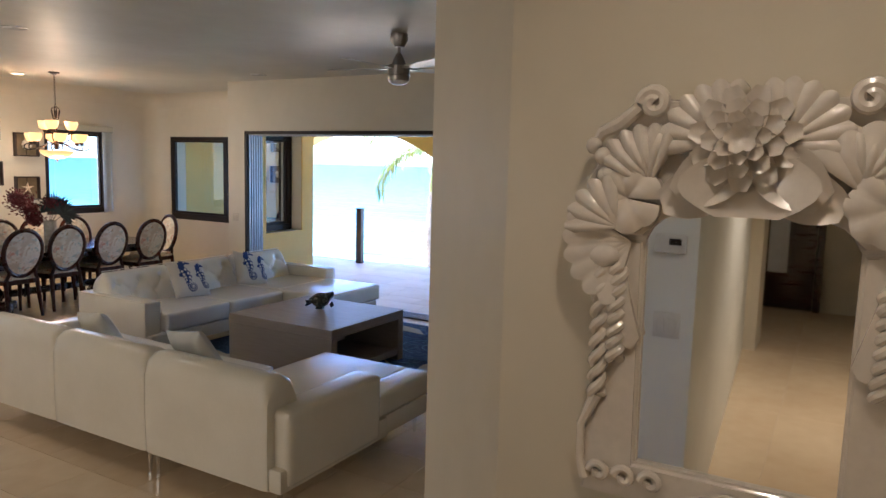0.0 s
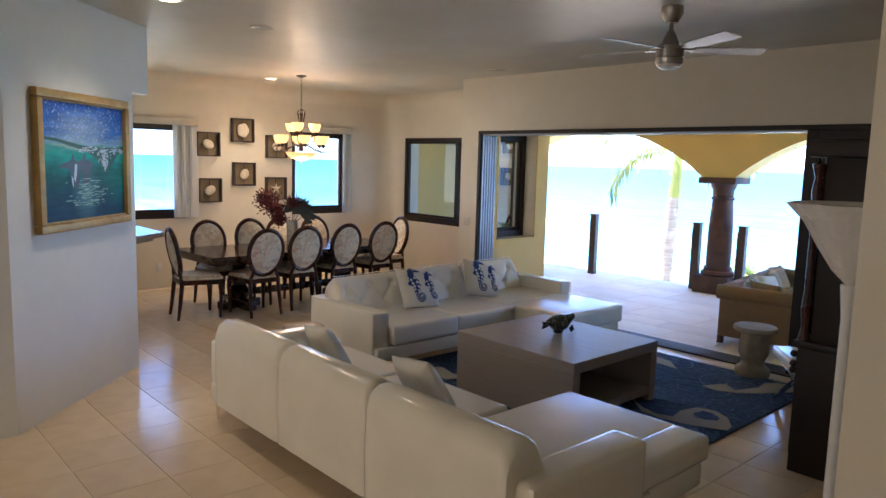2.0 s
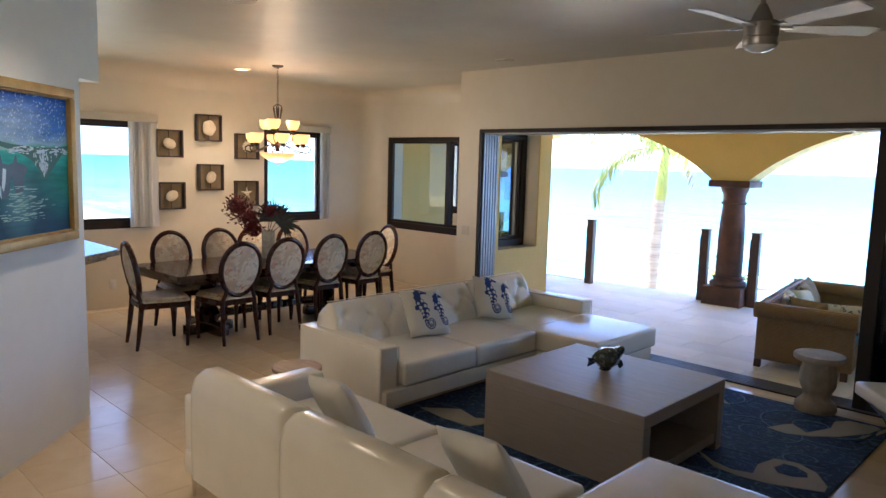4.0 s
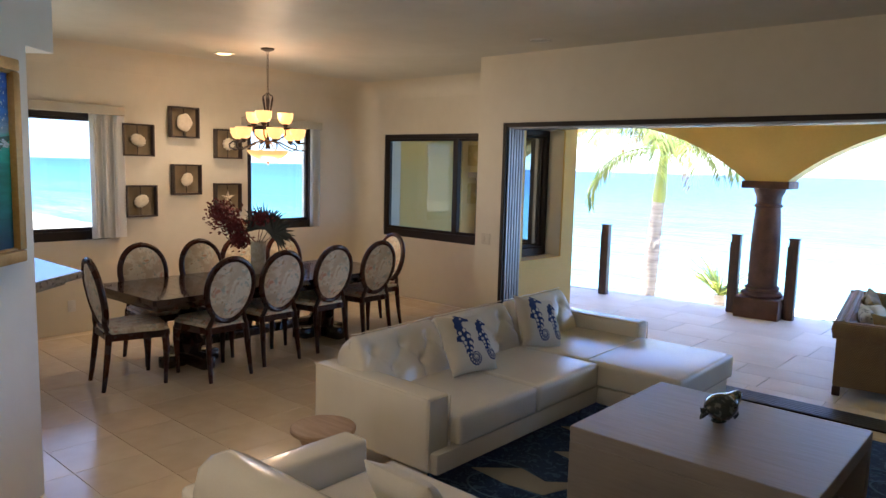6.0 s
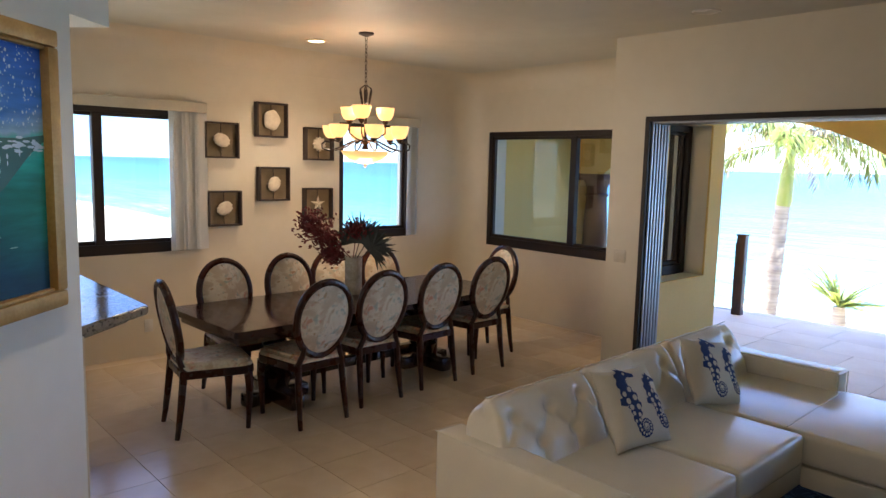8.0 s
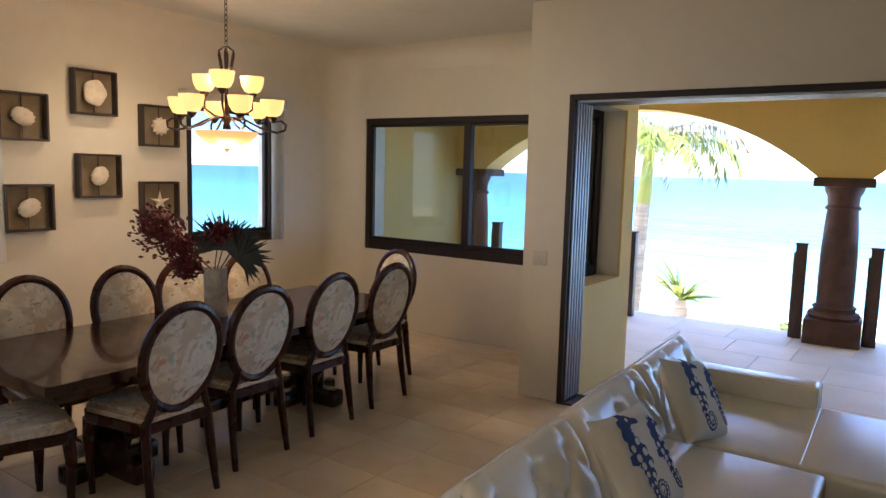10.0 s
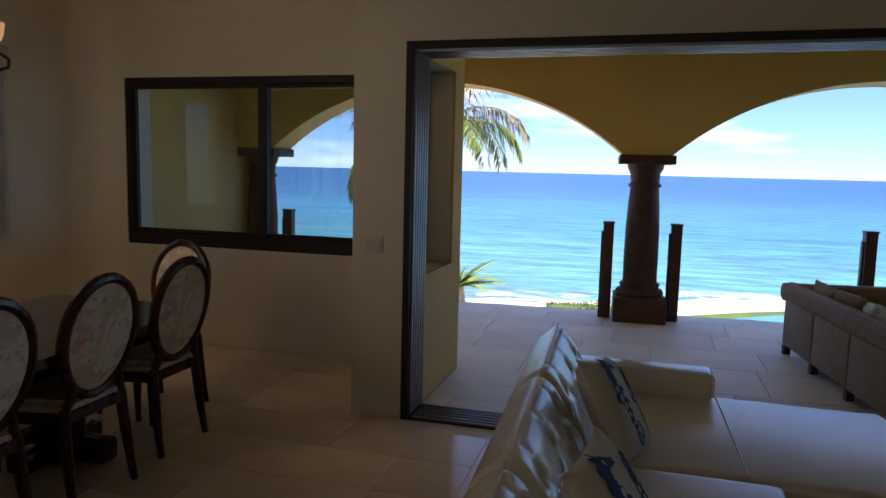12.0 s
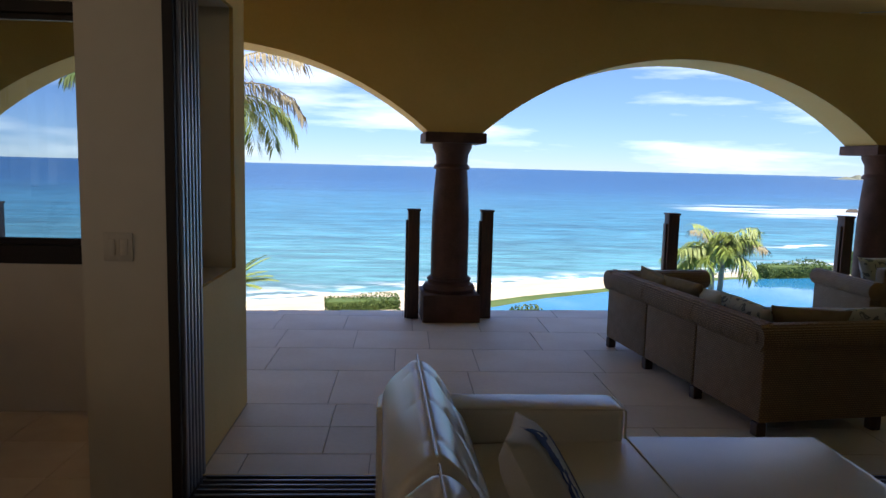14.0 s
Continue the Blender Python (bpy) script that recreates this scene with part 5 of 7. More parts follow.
# ---- ceiling fan ----
def ceiling_fan(m, label, blades, angle, drop=0.20, globe=False, length=0.50):
    e = thing("ceiling_fan", m, label, "ceiling fan")
    part("canopy", lathe([(0, 0), (0.07, 0), (0.072, -0.05), (0.04, -0.105), (0, -0.107)][::-1], 24), M_NICKEL, e)
    part("downrod", lathe([(0, -drop), (0.013, -drop), (0.013, -0.06), (0, -0.06)], 12), M_NICKEL, e)
    part("motor_cone", lathe([(0, -drop - 0.07), (0.06, -drop - 0.07), (0.045, -drop - 0.03), (0.02, -drop + 0.02), (0, -drop + 0.02)], 24), M_NICKEL, e)
    part("motor_housing", lathe([(0, -drop - 0.20), (0.085, -drop - 0.20), (0.09, -drop - 0.19), (0.09, -drop - 0.16), (0.085, -drop - 0.155), (0.09, -drop - 0.15), (0.09, -drop - 0.08), (0.08, -drop - 0.07), (0, -drop - 0.07)], 32), M_NICKEL, e)
    part("light_bowl", lathe([(0, -drop - 0.235 - 0.05 * globe), (0.045, -drop - 0.228 - 0.04 * globe), (0.075, -drop - 0.213 - 0.02 * globe), (0.082, -drop - 0.20), (0, -drop - 0.2)], 32), M_FROST, e)
    for k in range(blades):
        a = angle + 360 / blades * k
        mm = pose(0, 0, -drop - 0.10, 0, 0, a)
        arm_bm = box(0.07, 0.17, -0.02, 0.02, -0.006, 0.006, 0.003, 1)
        bmesh.ops.transform(arm_bm, matrix=mm, verts=arm_bm.verts)
        b = part("blade_arm", arm_bm, M_NICKEL, e)
        bm = prism([(0.15, -0.045), (length * 0.7, -0.062), (length - 0.02, -0.064), (length, -0.05), (length, 0.05), (length - 0.02, 0.062), (length * 0.7, 0.06), (0.15, 0.045)], -0.003, 0.003)
        bmesh.ops.transform(bm, matrix=mm @ pose(0, 0, 0, -11, 0, 0), verts=bm.verts)
        part("blade", bm, M_FANBLADE, e)
    return e


ceiling_fan(pose(-2.93, 5.01, CEIL), "brushed nickel ceiling fan with five silver blades at rest", 5, 47, drop=0.175, length=0.62)
pf = ceiling_fan(pose(-1.86, 9.6, 2.92), "white patio ceiling fan with a glass globe at rest", 5, 10, drop=0.16, globe=True)
part("pull_chain", tube([(0.05, 0, -0.40), (0.05, 0, -0.52)], 0.004, 6), M_IRON, pf)


# ---- chandelier ----
def chandelier(m):
    e = thing("chandelier", m, "bronze chandelier with nine lit amber glass cups and a glass bowl", "chandelier")
    part("canopy", lathe([(0, -0.03), (0.02, -0.03), (0.065, -0.012), (0.065, 0), (0, 0)], 24), M_IRON, e)
    zt = -0.43
    n = 12
    for i in range(n):
        z = -0.03 - (0.40) * (i + 0.5) / n
        pts = [(0.009 * math.cos(a) * (1 if i % 2 else 0.2), 0.009 * math.cos(a) * (0.2 if i % 2 else 1), z + 0.022 * math.sin(a)) for a in [k * math.pi / 5 for k in range(10)]]
        part("chain_link", tube(pts, 0.0025, 5, closed=True), M_IRON, e)
    for k in range(4):
        a = math.radians(45 + 90 * k)
        part("stem_rod", tube([(0.008 * math.cos(a), 0.008 * math.sin(a), zt), (0.046 * math.cos(a), 0.046 * math.sin(a), zt - 0.03), (0.044 * math.cos(a), 0.044 * math.sin(a), zt - 0.06), (0.014 * math.cos(a), 0.014 * math.sin(a), zt - 0.24)], [0.005, 0.006, 0.011, 0.008], 6), M_IRON, e)
    part("column", lathe([(0, -0.97), (0.03, -0.97), (0.02, -0.93), (0.035, -0.9), (0.012, -0.86), (0.012, -0.70), (0.03, -0.69), (0, -0.66)], 16), M_IRON, e)

    def cup(x, y, z, s=1.0):
        part("cup_holder", lathe([(0, z - 0.035), (0.012, z - 0.035), (0.03, z - 0.012), (0.03, z), (0, z)], 14, c=(x, y)), M_IRON, e)
        bm = bmesh.new()
        prof = [(0.02, 0), (0.044, 0.012), (0.061, 0.05), (0.069, 0.108), (0.065, 0.108), (0.056, 0.052), (0.040, 0.018), (0.018, 0.006)]
        rings = [[bm.verts.new((x + r * s * math.cos(2 * math.pi * i / 24), y + r * s * math.sin(2 * math.pi * i / 24), z + h)) for i in range(24)] for r, h in prof]
        for a, b in zip(rings, rings[1:]):
            for i in range(24):
                bm.faces.new((a[i], a[(i + 1) % 24], b[(i + 1) % 24], b[i]))
        part("glass_cup", bm, M_SHADE, e, smooth=60)
        part("bulb", ball((x, y, z + 0.035), 0.017, 10, 6), M_BULB, e)
    for k in range(6):
        a = math.radians(38 + 60 * k)
        ca, sa = math.cos(a), math.sin(a)
        pts = [(0.02, -0.89), (0.12, -0.905), (0.22, -0.955), (0.33, -0.985), (0.385, -0.965), (0.39, -0.93), (0.355, -0.905), (0.30, -0.915)]
        fine = []
        for i in range(len(pts) - 1):
            for t in (0, 0.5):
                fine.append((pts[i][0] * (1 - t) + pts[i + 1][0] * t, pts[i][1] * (1 - t) + pts[i + 1][1] * t))
        fine.append(pts[-1])
        part("arm", tube([(r * ca, r * sa, z) for r, z in fine], 0.0075, 6), M_IRON, e)
        cup(0.30 * ca, 0.30 * sa, -0.88, 1.16)
    for k in range(3):
        a = math.radians(74 + 120 * k)
        ca, sa = math.cos(a), math.sin(a)
        part("arm", tube([(0.015 * ca, 0.015 * sa, -0.90), (0.10 * ca, 0.10 * sa, -0.88), (0.18 * ca, 0.18 * sa, -0.83), (0.18 * ca, 0.18 * sa, -0.755)], 0.0075, 6), M_IRON, e)
        cup(0.18 * ca, 0.18 * sa, -0.72, 1.16)
    part("glass_bowl", lathe([(0, -1.095), (0.07, -1.085), (0.14, -1.055), (0.185, -1.02), (0.205, -0.985), (0.195, -0.985), (0.12, -1.03), (0, -1.06)], 40), M_BOWL, e, smooth=60)
    part("finial", lathe([(0, -1.13), (0.008, -1.12), (0.02, -1.105), (0.012, -1.094), (0, -1.092)], 12), M_IRON, e)
    return e


chandelier(pose(-8.51, 5.53, CEIL - 0.0))
for dz, en in ((-0.62, 2.2), (-1.20, 3.0)):
    p = new("chandelier_light", bpy.data.lights.new("chandelier_light", "POINT"))
    p.data.energy, p.data.shadow_soft_size, p.data.color = en, 0.12, (1.0, 0.72, 0.46)
    p.location = (-8.51, 5.53, CEIL + dz)


# ---- recessed lights ----
def can_light(x, y, lit):
    e = thing("recessed_light", pose(x, y, CEIL), "round recessed ceiling light with a white trim ring, " + ("lit warm" if lit else "off"), "ceiling light", "recessed ceiling lights")
    bm = bmesh.new()
    prof = [(0.098, 0.001), (0.098, -0.006), (0.085, -0.010), (0.072, -0.004), (0.072, 0.001)]
    rings = [[bm.verts.new((r * math.cos(2 * math.pi * i / 32), r * math.sin(2 * math.pi * i / 32), z)) for i in range(32)] for r, z in prof]
    for a, b in zip(rings, rings[1:]):
        for i in range(32):
            bm.faces.new((a[i], a[(i + 1) % 32], b[(i + 1) % 32], b[i]))
    part("trim_ring", bm, M_WHITE, e, smooth=60)
    part("lens", lathe([(0, -0.004), (0.07, -0.004), (0.07, -0.0015), (0, -0.0015)], 24), M_BULB if lit else M_FROST, e)
    return e


# the lit one at (0.25, 0.75) is unseen, added over the mirror wall
for x, y, lit in ((-9.18, 5.46, True), (-6.05, 6.6, False), (-5.80, 3.55, False), (-5.36, 2.62, True), (0.25, 0.75, True), (-1.9, 1.2, False)):
    can_light(x, y, lit)


# ---- shell boxes on the wall ----
def shell_box(y0, z0, size, kind, n):
    e = thing("shadow_box", pose(X_ART + 0.002, y0 + size / 2, z0, 0, 0, 90), "dark square shadow box holding a " + kind, "wall art", "shell boxes on the dining room wall")
    h, d, w = size / 2, 0.075, 0.016
    for a in ((-h, -h + w, -d, 0, -h, h), (h - w, h, -d, 0, -h, h), (-h + w, h - w, -d, 0, h - w, h), (-h + w, h - w, -d, 0, -h, -h + w)):
        part("side", box(*a, 0.002, 1), M_BOXWOOD, e)
    part("back_panel", box(-h + w, h - w, -0.012, -0.002, -h + w, h - w), M_LINEN, e, smooth=0)
    part("rod", tube([(0, -0.03, -h + w), (0, -0.03, h - w)], 0.004, 6), M_BOXWOOD, e)
    rr = random.Random(n)
    bm = bmesh.new()
    if kind == "starfish":
        pts = []
        for k in range(10):
            a = math.pi / 2 + k * math.pi / 5
            r = 0.095 if k % 2 == 0 else 0.03
            pts.append((r * math.cos(a), r * math.sin(a)))
        c0 = bm.verts.new((0, -0.062, 0))
        ring = [bm.verts.new((x, -0.042, z)) for x, z in pts]
        cb = bm.verts.new((0, -0.034, 0))
        for i in range(10):
            bm.faces.new((c0, ring[i], ring[(i + 1) % 10]))
            bm.faces.new((cb, ring[(i + 1) % 10], ring[i]))
    else:
        ball((0, -0.05, 0), 0.09, 28, 14, (1.0, 0.28, 1.0) if kind == "round sand dollar" else (0.82, 0.33, 0.74), bm)
        for v in bm.verts:
            a = math.atan2(v.co.z, v.co.x)
            if kind == "round sand dollar":
                k = 1 + 0.05 * math.cos(5 * a)
                v.co.x, v.co.z = v.co.x * k, v.co.z * k * 1.08
            elif kind == "spiny urchin":
                k = 1 + 0.16 * math.cos(11 * a + n)
                v.co.x, v.co.z = v.co.x * k, v.co.z * k
            else:
                k = 1 + 0.10 * math.cos(16 * a) * (0.4 + 0.6 * rr.random()) + 0.12 * math.cos(2 * a + n)
                v.co.x, v.co.z = v.co.x * k, v.co.z * k
    part("shell", bm, M_SHELL, e, smooth=40)


for y0, z1_, kind, n in ((4.70, 2.13, "fan shell", 1), (5.22, 2.345, "round sand dollar", 2), (5.76, 2.13, "spiny urchin", 3), (5.24, 1.72, "cluster of shells", 4), (4.72, 1.49, "scallop shell", 5), (5.75, 1.51, "starfish", 6)):
    shell_box(y0, z1_ - 0.165, 0.335, kind, n)

# ---- valances and vertical blinds ----
for (a, b, c0, c1) in ((W1[0] - 0.1, 4.70, 4.40, 4.68), (W2[0] - 0.08, 7.24, 7.12, 7.24)):
    v = thing("valance", pose(X_ART, 0, 0), "beige padded valance above a window", "valance", "window valances")
    part("face_board", box(0.115, 0.13, a, b, 2.20, 2.29, 0.006), M_VALANCE, v)
    part("top_board", box(0.001, 0.115, a, b, 2.275, 2.29, 0.003), M_VALANCE, v)
    for yy in (a, b - 0.012):
        part("end_board", box(0.001, 0.115, yy, yy + 0.012, 2.20, 2.275, 0.003), M_VALANCE, v)
    bl = thing("vertical_blinds", pose(X_ART, 0, 0), "white vertical blinds drawn open beside a window", "blinds", "vertical blinds")
    part("head_rail", box(0.045, 0.085, a + 0.02, b - 0.02, 2.235, 2.27), M_BLIND, bl, smooth=0)
    k = 0
    y = c0
    while y < c1:
        bm = box(-0.0008, 0.0008, -0.042, 0.042, 0.955, 2.235)
        bmesh.ops.transform(bm, matrix=pose(0.065, y, 0, 0, 0, 24 + 16 * math.sin(k * 1.7)), verts=bm.verts)
        part("slat", bm, M_BLIND, bl, smooth=0)
        y += 0.028
        k += 1

# ---- painting ----
PW, PH = 1.15, 0.955
pt = thing("painting", pose(0, 0, 0), "gold framed square painting of dolphins under a starry sea", "painting")
pt.matrix_world = Matrix.Translation(Vector((-6.332, 2.601, 1.264)) + n45 * 0.05) @ Matrix(((-d45.x, -n45.x, 0, 0), (-d45.y, -n45.y, 0, 0), (0, 0, 1, 0), (0, 0, 0, 1)))


def canvas_mat():
    m = bpy.data.materials.new("painted_canvas")
    m.use_nodes = True
    n, l = m.node_tree.nodes, m.node_tree.links
    p = n["Principled BSDF"]
    p.inputs["Roughness"].default_value, p.inputs["Specular IOR Level"].default_value = 0.5, 0.25
    t = n.new("ShaderNodeTexCoord")
    s_ = n.new("ShaderNodeSeparateXYZ")
    l.new(t.outputs["Object"], s_.inputs[0])
    nz = n.new("ShaderNodeTexNoise")
    nz.inputs["Scale"].default_value, nz.inputs["Detail"].default_value = 4, 6
    l.new(t.outputs["Object"], nz.inputs["Vector"])
    ma = n.new("ShaderNodeMath")
    ma.operation = "MULTIPLY_ADD"
    ma.inputs[1].default_value = 0.22
    l.new(nz.outputs["Fac"], ma.inputs[0])
    l.new(s_.outputs["Z"], ma.inputs[2])
    r = n.new("ShaderNodeMapRange")
    r.inputs["From Min"].default_value, r.inputs["From Max"].default_value = 0.1, PH + 0.1
    l.new(ma.outputs[0], r.inputs["Value"])
    c = n.new("ShaderNodeValToRGB")
    e = c.color_ramp.elements
    e[0].position, e[0].color = 0.0, (0.005, 0.03, 0.09, 1)
    e[1].position, e[1].color = 1.0, (0.015, 0.10, 0.58, 1)
    for pos, col in ((0.22, (0.008, 0.07, 0.14, 1)), (0.42, (0.006, 0.12, 0.14, 1)), (0.56, (0.02, 0.40, 0.40, 1)), (0.64, (0.10, 0.42, 0.44, 1)), (0.66, (0.24, 0.42, 0.62, 1)), (0.74, (0.04, 0.18, 0.60, 1))):
        k = e.new(pos)
        k.color = col
    l.new(r.outputs[0], c.inputs[0])
    # a pale haze in the night sky, a light patch and darker strokes in the water
    out = c.outputs[0]
    for (cx, cz), (sx, sz), lo, hi, col, amount in (((0.54, 0.735), (1.0, 2.6), 0.0, 0.42, (0.34, 0.50, 0.72), 0.8), ((0.50, 0.24), (1.5, 1.3), 0.0, 0.30, (0.16, 0.42, 0.50), 0.55), ((0.10, 0.36), (1.0, 1.2), 0.0, 0.28, (0.02, 0.30, 0.24), 0.6)):
        mp_ = n.new("ShaderNodeMapping")
        mp_.inputs["Location"].default_value, mp_.inputs["Scale"].default_value = (-cx * PW * sx, 0, -cz * PH * sz), (sx, 0, sz)
        ln = n.new("ShaderNodeVectorMath")
        ln.operation = "LENGTH"
        ad = n.new("ShaderNodeMath")
        ad.operation = "MULTIPLY_ADD"
        ad.inputs[1].default_value = 0.22
        fall = n.new("ShaderNodeMapRange")
        for key, val in (("From Min", lo + 0.11), ("From Max", hi + 0.11), ("To Min", amount), ("To Max", 0.0)):
            fall.inputs[key].default_value = val
        mx_ = n.new("ShaderNodeMix")
        mx_.data_type = "RGBA"
        mx_.inputs["B"].default_value = (*col, 1)
        for a_, b_ in ((t.outputs["Object"], mp_.inputs["Vector"]), (mp_.outputs[0], ln.inputs[0]), (nz.outputs["Fac"], ad.inputs[0]), (ln.outputs["Value"], ad.inputs[2]), (ad.outputs[0], fall.inputs["Value"]),
                       (fall.outputs[0], mx_.inputs["Factor"]), (out, mx_.inputs["A"])):
            l.new(a_, b_)
        out = mx_.outputs["Result"]
    st = n.new("ShaderNodeMapping")
    st.inputs["Scale"].default_value = (3, 1, 22)
    sn = n.new("ShaderNodeTexNoise")
    sn.inputs["Scale"].default_value, sn.inputs["Detail"].default_value = 1.6, 5
    sr = n.new("ShaderNodeMapRange")
    for key, val in (("From Min", 0.35), ("From Max", 0.65), ("To Min", 0.82), ("To Max", 1.16)):
        sr.inputs[key].default_value = val
    hv = n.new("ShaderNodeHueSaturation")
    for a_, b_ in ((t.outputs["Object"], st.inputs["Vector"]), (st.outputs[0], sn.inputs["Vector"]), (sn.outputs["Fac"], sr.inputs["Value"]), (sr.outputs[0], hv.inputs["Value"]), (out, hv.inputs["Color"]), (hv.outputs[0], p.inputs["Base Color"])):
        l.new(a_, b_)
    return m


def flat_paint(name, col):
    return mat(name, col, 0.4, scale=10, fine=50, bump=0.05)


M_CANVAS, M_DOLPHIN = canvas_mat(), flat_paint("grey_paint", (0.06, 0.10, 0.17))
M_PALEPAINT, M_FOAMPAINT, M_DEEPPAINT = flat_paint("pale_paint", (0.55, 0.70, 0.85)), flat_paint("foam_paint", (0.30, 0.52, 0.52)), flat_paint("deep_green_paint", (0.02, 0.12, 0.12))
fw_ = 0.058
for a, z0_, x0_, x1_, z1_ in (("x", 0, 0, PW, fw_), ("x", PH - fw_, 0, PW, PH)):
    part("frame_rail", box(x0_, x1_, -0.012, 0.045, z0_, z1_, 0.012, 2), M_GOLD, pt)
    part("inner_moulding", box(fw_ + 0.001, PW - fw_ - 0.001, 0.0, 0.035, (z1_ if z0_ == 0 else z0_ - 0.014) + 0.0005, (z1_ + 0.014 if z0_ == 0 else z0_) - 0.0005, 0.003, 1), M_GOLD, pt)
for x0_ in (0, PW - fw_):
    part("frame_stile", box(x0_, x0_ + fw_, -0.012, 0.045, fw_, PH - fw_, 0.012, 2), M_GOLD, pt)
cv = part("canvas", box(fw_, PW - fw_, 0.02, 0.04, fw_, PH - fw_), M_CANVAS, pt, smooth=0)


def paint(name, polys, material, y=0.0185):
    bm = bmesh.new()
    for pts in polys:
        a = [bm.verts.new((PW - fw_ - px * (PW - 2 * fw_), y, fw_ + pz * (PH - 2 * fw_))) for px, pz in pts]
        bm.faces.new(a)
    tagged(part(name, bm, material, pt, smooth=0), kind="stuff")


def blob(x, z, rx, rz, k=7):
    return [(x + rx * math.cos(2 * math.pi * i / k), z + rz * math.sin(2 * math.pi * i / k)) for i in range(k)]


rp_ = random.Random(11)
stars = []
while len(stars) < 620:
    x, z = rp_.random(), 0.66 + 0.33 * rp_.random()
    if 0.02 < x < 0.98:
        q = 0.0015 + 0.0038 * rp_.random() ** 2
        stars.append(blob(x, z, q, q * 1.6, 5))
paint("painted_stars", stars, M_PALEPAINT)
crest = [(0.0, 0.70), (0.15, 0.69), (0.3, 0.665), (0.45, 0.64), (0.6, 0.63), (0.75, 0.625), (0.9, 0.63), (1.0, 0.645), (1.0, 0.62), (0.93, 0.57), (0.86, 0.5), (0.8, 0.44), (0.75, 0.40), (0.71, 0.41), (0.69, 0.47), (0.63, 0.53), (0.55, 0.57), (0.45, 0.60), (0.3, 0.635), (0.15, 0.665), (0.0, 0.68)]
paint("painted_crest", [crest], M_DEEPPAINT, 0.0182)
paint("painted_foam", [blob(0.12 + 0.82 * i / 44, 0.655 - 0.045 * min(1, i / 20) - rp_.random() * (0.02 + 0.15 * max(0, 1 - abs(i - 33) / 12)), 0.012 + 0.012 * rp_.random(), 0.006 + 0.012 * rp_.random(), 6) for i in range(45)], M_FOAMPAINT)
paint("painted_froth", [blob(rp_.uniform(0.42, 0.99), 0.60 + rp_.gauss(0, 0.014), 0.010 + 0.012 * rp_.random(), 0.003 + 0.004 * rp_.random(), 6) for _ in range(90)]
      + [blob(0.74 + rp_.gauss(0, 0.06) * (1 - q), 0.60 - 0.17 * q, 0.003 + 0.003 * rp_.random(), 0.008 + 0.014 * rp_.random(), 5) for q in [rp_.random() for _ in range(110)]], M_PALEPAINT, 0.0179)
DOLPHIN = [(0.174, 0.459), (0.246, 0.490), (0.318, 0.514), (0.347, 0.576), (0.362, 0.514), (0.405, 0.506), (0.441, 0.490), (0.462, 0.467), (0.419, 0.404), (0.405, 0.311), (0.369, 0.272), (0.333, 0.295), (0.318, 0.373), (0.297, 0.436), (0.232, 0.451)]
paint("painted_dolphin", [DOLPHIN], M_DOLPHIN, 0.0184)
paint("painted_dolphin", [[(0.16 + x * 0.92, 0.03 + z * 0.95) for x, z in DOLPHIN]], M_DOLPHIN, 0.0186)
paint("painted_belly", [[(0.362, 0.482), (0.390, 0.475), (0.380, 0.389), (0.362, 0.326), (0.347, 0.358)], [(0.318, 0.389), (0.340, 0.358), (0.340, 0.280), (0.326, 0.311)]], M_PALEPAINT, 0.0180)
paint("painted_glitter", [blob(0.52 + rp_.gauss(0, 0.11), 0.12 + 0.24 * rp_.random(), 0.012 + 0.03 * rp_.random(), 0.002 + 0.003 * rp_.random(), 6) for _ in range(110)], M_FOAMPAINT)

# ---- bar counter ----
ct = thing("bar_counter", pose(0, 0, 0), "speckled granite bar counter with a thick front edge", "counter")
bm = prism([(-9.92, 2.45), (-6.9, 2.45), (-6.66, 2.74), (-6.98, 3.16), (-9.92, 3.14)], 1.04, 1.085)
bmesh.ops.bevel(bm, geom=bm.edges[:], offset=0.008, segments=2, affect="EDGES")
part("countertop", bm, M_GRANITE, ct)
part("edge_strip", prism([(-9.92, 3.05), (-7.02, 3.07), (-6.74, 2.74), (-6.78, 2.70), (-7.04, 3.03), (-9.92, 3.01)], 1.005, 1.039), M_GRANITE, ct)

# ---- vase with dried palms ----
v = thing("vase", pose(-8.34, 5.30, 0.7005), "tall carved stone vase on the dining table holding dried palms", "vase")
part("body", lathe([(0, 0), (0.07, 0), (0.073, 0.02), (0.07, 0.15), (0.073, 0.29), (0.076, 0.31), (0.066, 0.31), (0.06, 0.28), (0, 0.27)], 28), M_VASE, v, smooth=60)


